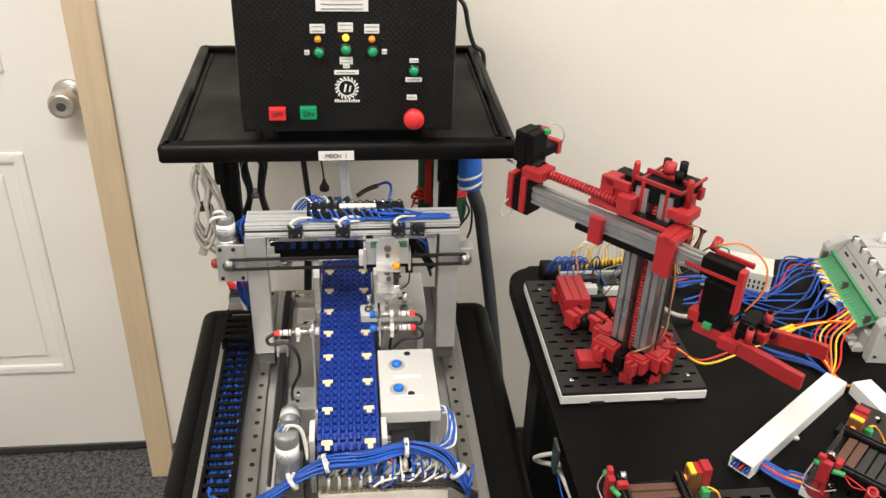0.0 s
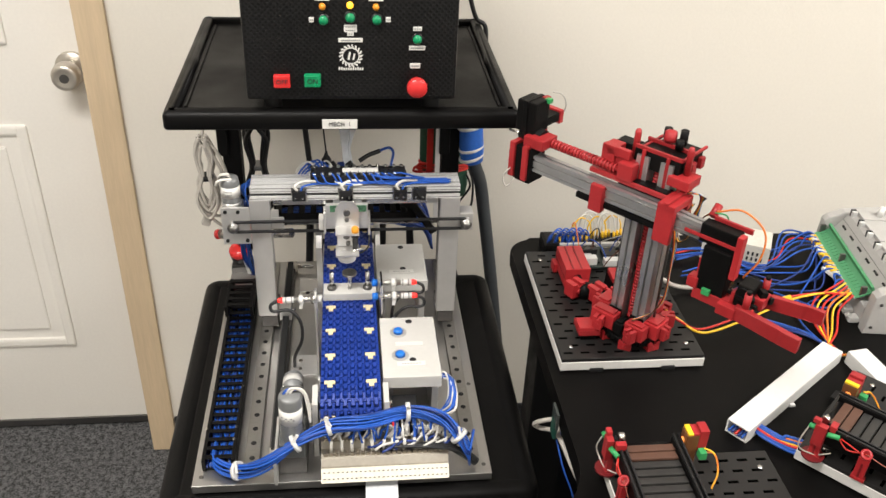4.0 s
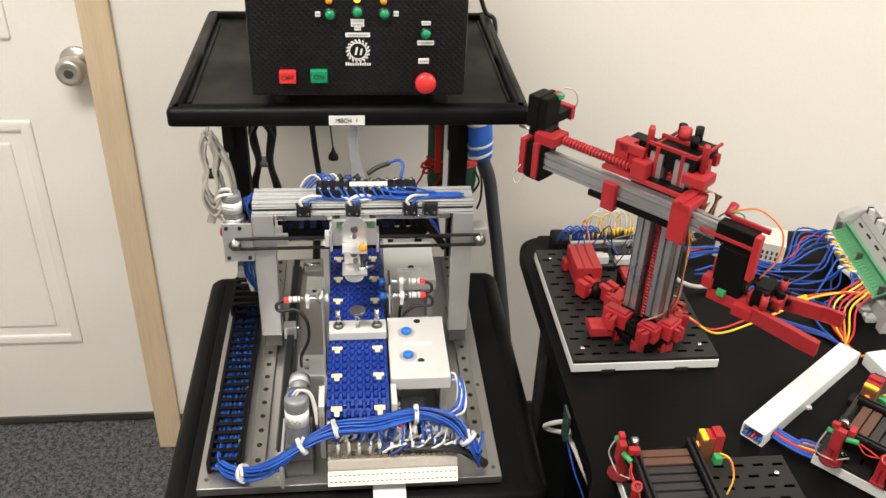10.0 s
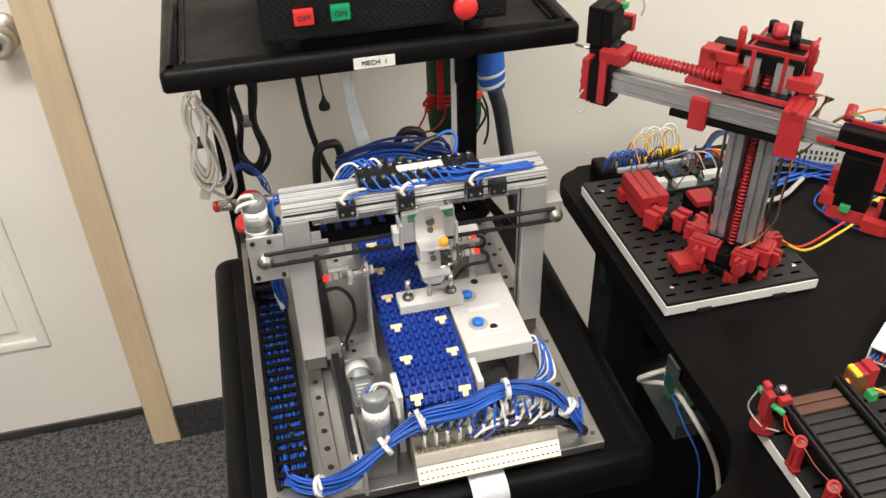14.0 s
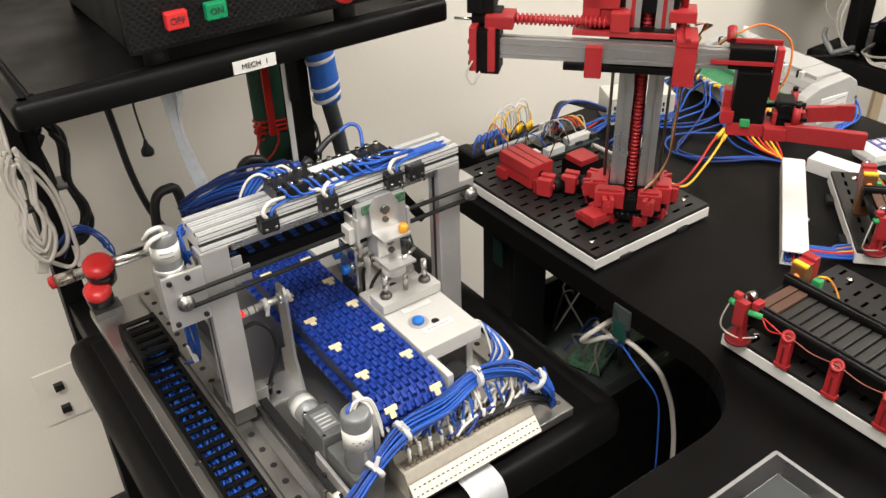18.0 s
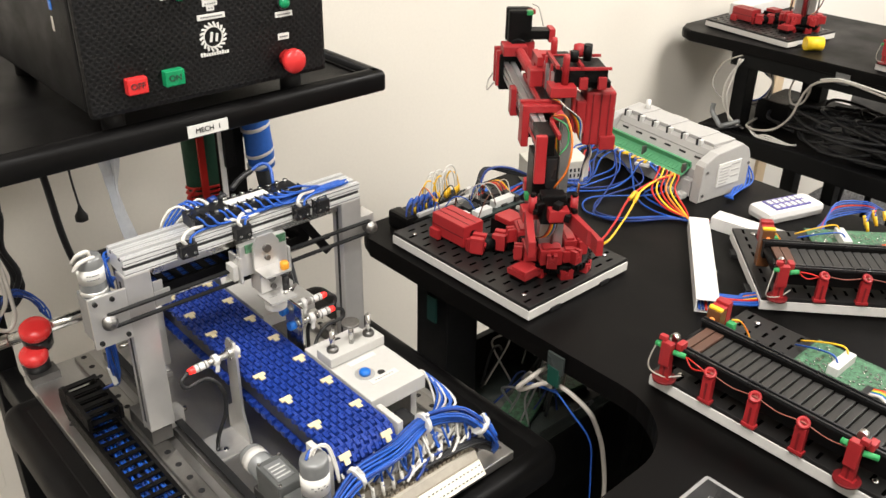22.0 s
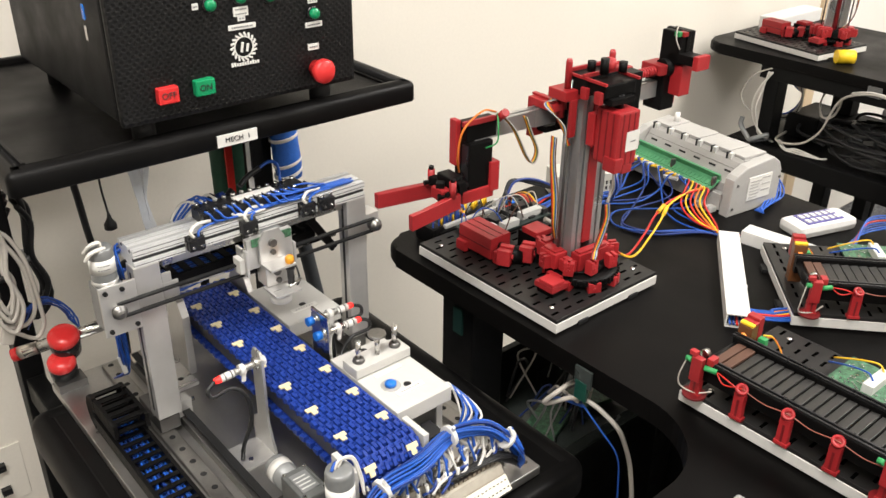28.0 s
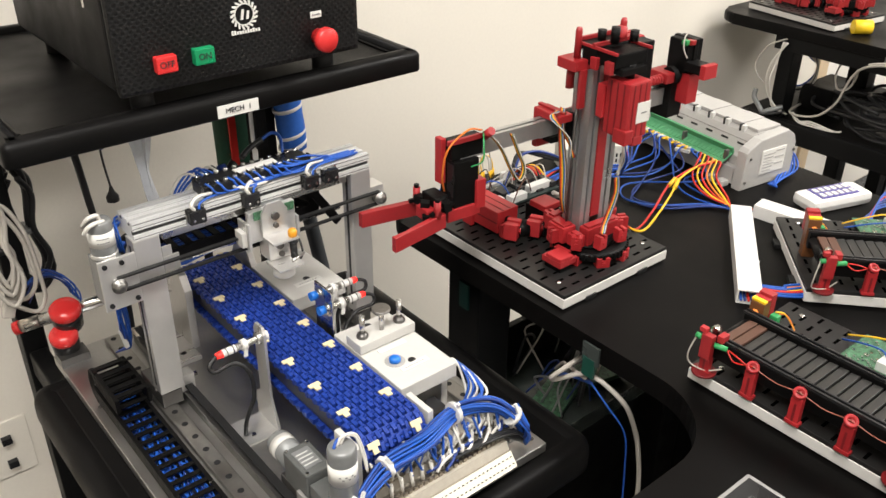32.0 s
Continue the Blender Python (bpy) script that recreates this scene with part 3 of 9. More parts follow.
def cable_chain():
    c = thing("cable_chain", (-0.305, 1.1, PZ), "black plastic cable drag chain filled with blue wires", "cable chain")
    x0, x1 = -0.3255, -0.2855
    path = [(0.962 + 0.0152 * k, 0.0) for k in range(23)]
    links = [(y, PZ + 0.001, 0) for y, _ in path]
    cy, cz, r = path[-1][0] + 0.008, PZ + 0.024, 0.023
    links += [(cy + r * math.sin(a), cz - r * math.cos(a), math.degrees(a)) for a in [0.5 * k for k in range(1, 7)]]
    links += [(cy - 0.0152 * k, PZ + 0.048, 180) for k in range(1, 5)]
    bm = bmesh.new()
    for s in (-1, 1):
        xx = s * 0.0182
        box(bm, xx - 0.0024, xx + 0.0024, -0.0085, 0.0075, 0, 0.0185, 0.0008)
    box(bm, -0.0175, 0.0175, -0.0034, 0.0026, 0.0150, 0.0175, 0.0006)
    box(bm, -0.0175, 0.0175, -0.0042, 0.0030, 0.0, 0.0015)
    me = None
    for y, z, a in links:
        m = pose(0, y - 1.1, z - PZ, a, 0, 0)
        if me is None:
            ob = part("link", bm, BLACKP, c)
            # the first link is shaped round its own origin
            ob.data.transform(Matrix.Translation((-0.305, 1.1, PZ)))
            me = ob.data
            ob.matrix_basis = m
        else:
            piece("link", me, c, m)
    for k in range(15):
        x = x0 + 0.006 + 0.0020 * k
        pts = [(min(max(x + rnd.uniform(-0.006, 0.006), x0 + 0.006), x1 - 0.006), 0.955 + 0.036 * j, PZ + 0.006 + rnd.uniform(0, 0.0075)) for j in range(10)]
        part("wire", T(pts + [(x, 1.31, PZ + 0.012)], 0.0015, 5, 4), WIREB if k % 4 else WIREDB, c, "blue wire")
    for x, y in ((-0.3245, 1.01), (-0.2875, 1.012), (-0.3245, 1.085), (-0.2875, 1.09), (-0.2885, 0.99)):
        part("screw", C((x, y, PZ + 0.016), (x, y, PZ + 0.0195), 0.0024, seg=8), STEEL, c)


cable_chain()


def drive_belt():
    d = thing("drive_belt", (-0.236, 1.17, PZ), "black toothed drive belt on chrome pulleys along the plate", "drive belt")
    part("belt", B(-0.2415, -0.2325, 0.967, 1.40, PZ + 0.0185, PZ + 0.0205), BLACKR, d)
    part("belt", B(-0.2415, -0.2325, 0.967, 1.40, PZ + 0.0005, PZ + 0.0025), BLACKR, d)
    part("channel", B(-0.2445, -0.2295, 0.98, 1.40, PZ, PZ + 0.0125, 0.0008), DARKST, d, "dark belt channel")
    for y in (0.967, 1.40):
        p = part("pulley", C((-0.243, y, PZ + 0.0105), (-0.226, y, PZ + 0.0105), 0.0095, seg=18), CHROME, d, "chrome pulley")
        part("shaft", C((-0.226, y, PZ + 0.0105), (-0.200, y, PZ + 0.0105), 0.003, seg=10), STEEL, p)
    part("bearing_bracket", B(-0.226, -0.2215, 0.95, 1.01, PZ, PZ + 0.030, 0.001), ALU, d)


drive_belt()


def gear_motor():
    g = thing("gear_motor", (-0.214, 0.98, PZ), "grey gear motor standing upright with a white label and white leads", "motor")
    cast = mat("dark_grey_casting", (0.085, 0.088, 0.086), 0.42)
    b = part("gearbox", B(-0.2305, -0.2010, 0.995, 1.040, PZ + 0.026, PZ + 0.062, 0.0025), cast, g, "dark grey cast gearbox")
    part("rating_plate", B(-0.2255, -0.2065, 1.004, 1.032, PZ + 0.062, PZ + 0.0628), GREYM, b, "grey rating plate")
    bm = bmesh.new()
    for k in range(4):
        box(bm, -0.224, -0.2085 - 0.002 * (k % 2), 1.008 + 0.0055 * k, 1.0095 + 0.0055 * k, PZ + 0.0628, PZ + 0.0631)
    part("writing_bars", bm, GREYL, b)
    for x in (-0.2275, -0.2040):
        for y in (0.998, 1.037):
            part("screw", C((x, y, PZ + 0.062), (x, y, PZ + 0.0638), 0.0018, seg=8), STEEL, b)
    c = part("cross_motor", lathe(bmesh.new(), [(0.0005, 0), (0.0118, 0.0008), (0.0138, 0.004), (0.0138, 0.038)], (-0.2165, 1.078, PZ + 0.044), (0, -1, 0), 24), GREYM, g, "grey cylindrical motor")
    part("band", lathe(bmesh.new(), [(0.0141, 0), (0.0141, 0.011)], (-0.2165, 1.069, PZ + 0.044), (0, -1, 0), 24), WHITEP, c, "white band")
    mx, my = -0.2125, 0.957
    m = part("motor", lathe(bmesh.new(), [(0.0136, 0), (0.0140, 0.002), (0.0140, 0.062), (0.0132, 0.0655), (0.0118, 0.0668), (0.0005, 0.0672)], (mx, my, PZ + 0.052), (0, 0, 1), 26), GREYM, g, "grey cylindrical motor")
    part("label_plate", lathe(bmesh.new(), [(0.0142, 0), (0.0142, 0.022)], (mx, my, PZ + 0.080), (0, 0, 1), 26), LABELW, m, "white wrapped label")
    bm = bmesh.new()
    for q in range(6):
        a = radians(226 + 12 * q)
        tilted(mx + 0.0143 * math.cos(a), my + 0.0143 * math.sin(a), PZ + 0.0925 - 0.003 * (q % 2), 0.0005, 0.0022, 0.0012, 0, 0, math.degrees(a), bm=bm)
    part("writing_bars", bm, GREYM, m)
    part("flange", B(mx - 0.016, mx + 0.016, 0.941, 0.994, PZ + 0.030, PZ + 0.052, 0.0015), cast, g)
    for k in range(2):
        part("lead", T([(mx - 0.004 + 0.004 * k, my + 0.002, PZ + 0.119), (mx + 0.003 + 0.004 * k, my + 0.003, PZ + 0.126), (mx + 0.016 + 0.002 * k, my + 0.002, PZ + 0.120), (mx + 0.021 + 0.002 * k, my - 0.002, PZ + 0.098), (mx + 0.023, my - 0.006, PZ + 0.078)], 0.0015, 6), WIREW, g, "white motor lead")
    part("lead", T([(mx - 0.008, my + 0.001, PZ + 0.119), (mx - 0.002, my + 0.004, PZ + 0.1235), (mx + 0.008, my + 0.005, PZ + 0.1225)], 0.0016, 6), WIREB, g, "blue motor lead")
    part("stand", B(-0.2300, -0.1960, 0.945, 1.050, PZ, PZ + 0.0258, 0.001), DARKST, g, "dark motor bracket")
    p = part("side_plate", B(-0.2350, -0.2310, 0.925, 1.010, PZ, PZ + 0.036, 0.001), ALU, g, "aluminium side plate")
    for y in (0.936, 0.958, 0.990):
        part("screw", C((-0.2350, y, PZ + 0.022), (-0.2375, y, PZ + 0.022), 0.0028, seg=10), BLACKR, p)


gear_motor()


# ---- the modular belt conveyor ----
BX0, BX1, BTOP, BR = -0.1785, -0.1020, 0.8455, 0.0200
BY0, BY1 = 0.990, 1.385       # the two sprocket shafts
BLEN = 2 * (BY1 - BY0) + 2 * math.pi * BR
NROW = 68
ROWP = BLEN / NROW


def belt_pose(s):
    """Where a row lies after s metres along the loop; 0 is the top at the far end, running to the front."""
    s %= BLEN
    run, half = BY1 - BY0, math.pi * BR
    zc = BTOP - BR
    if s < run:
        return BY1 - s, BTOP, 0.0
    if s < run + half:
        a = (s - run) / BR
        return BY0 - BR * math.sin(a), zc + BR * math.cos(a), math.degrees(a)
    if s < 2 * run + half:
        return BY0 + (s - run - half), zc - BR, 180.0
    a = (s - 2 * run - half) / BR
    return BY1 + BR * math.sin(a), zc - BR * math.cos(a), 180.0 + math.degrees(a)


def belt_conveyor():
    c = thing("belt_conveyor", (-0.14, 1.17, PZ), "blue modular plastic belt conveyor with cream clips", "conveyor")
    zc = BTOP - BR
    for x in (BX0 + 0.006, BX1 - 0.012):
        part("side_rail", B(x, x + 0.006, 1.0, 1.36, zc - 0.010, zc + 0.012), DARKST, c)
    for y in (BY0, BY1):
        part("shaft", C((BX0 - 0.016, y, zc), (BX1 + 0.014, y, zc), 0.0045, seg=14), STEEL, c)
    for x0, x1 in ((BX0 - 0.0095, BX0 - 0.0025), (BX1 + 0.0025, BX1 + 0.0095)):
        part("bearing_plate", B(x0, x1, BY0 - 0.018, BY0 + 0.020, PZ, BTOP - 0.001, 0.001), WHITEP, c, "white plastic bearing plate")
    for x0, x1 in ((BX0 - 0.013, BX0 - 0.003), (BX1 + 0.004, BX1 + 0.012)):
        bm = prism([(1.338, PZ), (1.395, PZ), (1.395, 0.842), (1.384, 0.862), (1.372, 0.869), (1.360, 0.868), (1.348, 0.860), (1.338, 0.842)], x0, x1, 0.0008, axis="x")
        part("end_bracket", bm, ALU, c, "rounded aluminium end bracket")
    part("bracket_foot", B(BX0 - 0.042, BX0 - 0.0132, 1.312, 1.372, PZ, PZ + 0.005, 0.0008), ALU, c, "aluminium bracket foot")
    part("foot_hole", C((BX0 - 0.029, 1.330, PZ + 0.005), (BX0 - 0.029, 1.330, PZ + 0.0055), 0.0034, seg=12), BLACKR, c)
    w = BX1 - BX0
    bm = bmesh.new()
    p = ROWP
    # one row: a thin hinge bar, and two rows of raised knuckles with gaps between them
    n = 8
    cw = w / n
    box(bm, -w / 2, w / 2, -p * 0.20, p * 0.10, -0.0080, -0.0022)
    for k in range(n):
        x = -w / 2 + cw * k
        box(bm, x + cw * 0.06, x + cw * 0.50, -p * 0.66, p * 0.02, -0.0060, 0.0, 0.0007)
        box(bm, x + cw * 0.58, x + cw * 0.94, -p * 0.06, p * 0.62, -0.0060, -0.0006, 0.0007)
        box(bm, x + cw * 0.42, x + cw * 0.66, -p * 0.10, p * 0.06, -0.0060, -0.0003)
    cyl(bm, (-w / 2, p * 0.46, -0.0045), (w / 2, p * 0.46, -0.0045), 0.0012, seg=6)
    first = None
    rows = []
    for k in range(NROW):
        if first is None:
            ob = part("belt_link", bm, BELTB, c)
            ob.data.transform(Matrix.Translation((-0.14, 1.17, PZ)))
            first = ob.data
        else:
            ob = piece("belt_link", first, c, Matrix())
        rows.append(ob)
    clip = None
    for k in range(NROW):
        if k % 4 == 1:
            for sx in (-1, 1):
                x = sx * 0.0262
                if clip is None:
                    b2 = bmesh.new()
                    box(b2, -0.0068, 0.0068, -0.0012, 0.0048, -0.0005, 0.0016, 0.0005)
                    box(b2, -0.0030, 0.0034, -0.0075, 0.0000, -0.0005, 0.0016, 0.0005)
                    cl = part("belt_clip", b2, CREAM, rows[k], "cream plastic clip")
                    cl.data.transform(Matrix.Translation((-0.14, 1.17, PZ)))
                    clip = cl.data
                    cl.matrix_basis = Matrix.Translation((x, 0, 0))
                else:
                    piece("belt_clip", clip, rows[k], Matrix.Translation((x, 0, 0)))
    return c, rows


conveyor, belt_links = belt_conveyor()


def fixture(y0, y1, plugs, label):
    f = thing("fixture_block", (-0.062, (y0 + y1) / 2, PZ), label, "fixture block", "white fixture blocks")
    b = part("block", B(-0.0985, -0.0225, y0, y1, 0.826, 0.8445, 0.0012), WHITEP, f)
    for y in plugs:
        # Flat disc: its grey paints in the shading of a shallow cup.
        q = part("cup", C((-0.074, y, 0.8440), (-0.074, y, 0.8449), 0.0115, seg=24), mat("cup_shading_grey", (0.34, 0.335, 0.32), 0.5), b, "flat disc painted grey with the shading of a cup")
        part("plug", lathe(bmesh.new(), [(0.0066, 0), (0.0066, 0.004), (0.004, 0.006), (0.0005, 0.0065)], (-0.074, y, 0.8447), (0, 0, 1), 18), BLUEC, q, "blue plug")
    part("tag", B(-0.079, -0.042, y0 + 0.022, y0 + 0.031, 0.8446, 0.8451), LABELW, b, "white paper tag")
    bm = bmesh.new()
    for k in range(7):
        x = -0.073 + 0.0038 * k
        box(bm, x, x + 0.0022, y0 + 0.0258, y0 + 0.0270, 0.8451, 0.8453)
    part("writing_bars", bm, GREYM, b)
    for y in (y0 + 0.0345, y1 - 0.010):
        part("bolt_hole", C((-0.058, y, 0.8440), (-0.058, y, 0.8448), 0.0046, seg=16), BLACKR, b)
    for x in (-0.094, -0.034):
        part("leg", B(x, x + 0.009, y0 + 0.012, y1 - 0.01, PZ, 0.826, 0.001), ALU, f)
    return f


fx = fixture(1.018, 1.146, (1.062, 1.112), "white plastic fixture block with blue plugs beside the belt")
fixture(1.236, 1.342, (), "white plastic fixture block with two bolt holes beside the belt")
part("tag", B(-0.079, -0.042, 1.082, 1.090, 0.8446, 0.8451), LABELW, fx, "white paper tag")
for k in range(13):
    part("wire", T([(-0.028 + 0.0006 * k, 1.036 - 0.001 * k, 0.835), (-0.016 + 0.0009 * k, 1.03, 0.838 - 0.001 * k), (-0.010 + rnd.uniform(-0.004, 0.004), 1.018 - 0.003 * k, 0.818), (-0.020 - 0.002 * k, 0.998 + rnd.uniform(-0.004, 0.004), 0.797), (-0.034 - 0.002 * k, 0.985, 0.808)], 0.0016, 5), WIREB if k % 4 else WIREW, fx, "blue lead" if k % 4 else "white lead")


def relay():
    r = thing("relay_block", (-0.072, 1.0, PZ), "black relay block with a dark red window beside the conveyor", "relay")
    part("housing", B(-0.0885, -0.056, 0.990, 1.016, PZ, PZ + 0.060, 0.002), BLACKG, r)
    part("lit_edge", B(-0.0880, -0.0835, 0.9890, 0.9905, PZ + 0.010, PZ + 0.056), mat("red_lit_edge", (0.5, 0.02, 0.02), 0.3, emit=(1.0, 0.04, 0.03), strength=0.9), r, "red glowing edge")
    part("window", B(-0.0892, -0.0878, 0.994, 1.014, PZ + 0.012, PZ + 0.048), mat("red_window", (0.35, 0.01, 0.01), 0.2), r, "dark red window")


relay()


def sensor(parent, p0, p1, r=0.0042):
    """A barrel sensor: threaded metal body, white ringed collar and a small glowing red tail."""
    a, b = Vector(p0), Vector(p1)
    d = b - a
    bm = cyl(bmesh.new(), a, a + d * 0.62, r * 0.93)
    for k in range(16):
        cyl(bm, a + d * (0.02 + 0.037 * k), a + d * (0.038 + 0.037 * k), r)
    s = part("sensor_barrel", bm, STEEL, parent, "threaded steel sensor barrel")
    part("nut", cyl(bmesh.new(), a + d * 0.10, a + d * 0.20, r * 1.7, seg=6), STEEL, s)
    part("collar", cyl(bmesh.new(), a + d * 0.62, a + d * 0.88, r * 1.05), WHITEB, s, "white sensor collar")
    for q in (0.66, 0.79):
        part("collar_ring", cyl(bmesh.new(), a + d * q, a + d * (q + 0.022), r * 1.1), DARKST, s)
    part("tail", cyl(bmesh.new(), a + d * 0.88, b, r * 1.0, r * 0.75), LAMPR, s, "glowing red sensor tail")
    part("zip_tie", cyl(bmesh.new(), a + d * 0.40, a + d * 0.50, r * 1.5), WHITEB, s, "white cable tie")
    t = a + d * 0.45
    part("tie_tail", tilted(t.x, t.y - 0.004, t.z - 0.007, 0.0045, 0.0016, 0.012, 0, 8, 0), WHITEB, s, "white cable tie end")


def left_sensor():
    s = thing("sensor_bracket", (-0.19, 1.155, PZ), "upright aluminium bracket holding a red-lit barrel sensor", "sensor bracket", "sensor brackets")
    bm = prism([(1.128, PZ), (1.176, PZ), (1.176, 0.79), (1.164, 0.80), (1.164, 0.884), (1.160, 0.892), (1.146, 0.892), (1.142, 0.884), (1.142, 0.80)], -0.1875, -0.1845, axis="x")
    part("plate", bm, ALU, s)
    part("base", B(-0.226, -0.1845, 1.130, 1.174, PZ, PZ + 0.003, 0.0005), ALU, s)
    for x, y in ((-0.212, 1.142), (-0.212, 1.160)):
        part("screw", C((x, y, PZ + 0.003), (x, y, PZ + 0.005), 0.0028, seg=10), STEEL, s)
    sensor(s, (-0.180, 1.153, 0.876), (-0.238, 1.153, 0.874))
    part("lens", C((-0.184, 1.153, 0.876), (-0.178, 1.153, 0.876), 0.0055, seg=14), WHITEB, s)
    part("cable", T([(-0.238, 1.153, 0.874), (-0.248, 1.150, 0.868), (-0.244, 1.147, 0.860), (-0.222, 1.146, 0.862), (-0.208, 1.142, 0.845), (-0.207, 1.140, 0.815), (-0.218, 1.142, 0.785), (-0.220, 1.146, 0.762)], 0.0024, 8), WIREK, s, "black sensor cable")


left_sensor()


def right_sensor():
    s = thing("sensor_bracket", (-0.08, 1.19, PZ), "upright steel plate holding two red-lit barrel sensors", "sensor bracket", "sensor brackets")
    part("plate", B(-0.0965, -0.0935, 1.150, 1.186, 0.80, 0.897, 0.001), STEEL, s)
    part("foot", B(-0.0965, -0.060, 1.150, 1.186, 0.797, 0.800), ALU, s)
    part("leg", B(-0.092, -0.066, 1.156, 1.180, PZ, 0.797), DARKST, s)
    for z, y in ((0.884, 1.176), (0.872, 1.160)):
        sensor(s, (-0.104, y, z), (-0.045, y, z))
        part("blue_cap", C((-0.108, y, z), (-0.100, y, z), 0.0052, seg=14), BLUEC, s, "blue sensor cap")
        part("cable", T([(-0.046, y, z), (-0.036, y - 0.004, z - 0.004), (-0.038, y - 0.006, z - 0.014), (-0.060, y - 0.005, z - 0.016), (-0.075, y - 0.005, z - 0.03), (-0.08, y - 0.01, 0.83), (-0.075, y, 0.78)], 0.0022, 7), WIREK, s, "black sensor cable")


right_sensor()


def terminal_block():
    t = thing("terminal_block", (-0.1, 0.955, PZ), "beige two-tier terminal block with screw rows and a printed strip", "terminal block")
    x0, x1 = -0.178, -0.0205
    bm = prism([(0.931, PZ), (0.966, PZ), (0.966, PZ + 0.040), (0.957, PZ + 0.040), (0.954, PZ + 0.030), (0.937, PZ + 0.030), (0.932, PZ + 0.022), (0.931, PZ + 0.014)], x0, x1, axis="x")
    part("body", bm, mat("beige_terminal_body", (0.34, 0.31, 0.26), 0.5), t)
    s = part("marking_strip", prism([(0.918, PZ + 0.008), (0.920, PZ + 0.006), (0.9315, PZ + 0.0195), (0.9295, PZ + 0.0215)], x0, x1, axis="x"), mat("cream_strip", (0.66, 0.62, 0.52), 0.5), t, "cream printed marking strip")
    bm = bmesh.new()
    for k in range(28):
        x = x0 + 0.004 + k * 0.00555
        for q in (0.27, 0.70):
            y, z = 0.918 + 0.0115 * q, PZ + 0.008 + 0.0135 * q
            tilted(x, y - 0.0004, z + 0.0004, 0.0024, 0.0011, 0.0005, 48.7, 0, 0, bm=bm)
    part("writing_bars", bm, INK, s)
    me = None
    for k in range(24):
        x = x0 + 0.006 + k * 0.00645
        for y, z in ((0.9455, PZ + 0.030), (0.9610, PZ + 0.040)):
            if me is None:
                bm = bmesh.new()
                box(bm, x - 0.0024, x + 0.0024, y - 0.0052, y - 0.0030, z, z + 0.0050, 0.0004)
                box(bm, x - 0.0024, x + 0.0024, y - 0.0030, y + 0.0040, z, z + 0.0022, 0.0004)
                cyl(bm, (x, y + 0.0006, z + 0.0022), (x, y + 0.0006, z + 0.0046), 0.0022, seg=10)
                ob = part("terminal_screw", bm, mat("brass_nickel", (0.42, 0.38, 0.32), 0.32, 1.0, vary=0.15), t, "plated terminal screw")
                me, b0 = ob.data, (x, y, z)
            else:
                piece("terminal_screw", me, t, Matrix.Translation((x - b0[0], y - b0[1], z - b0[2])))
    return t


terminal_block()


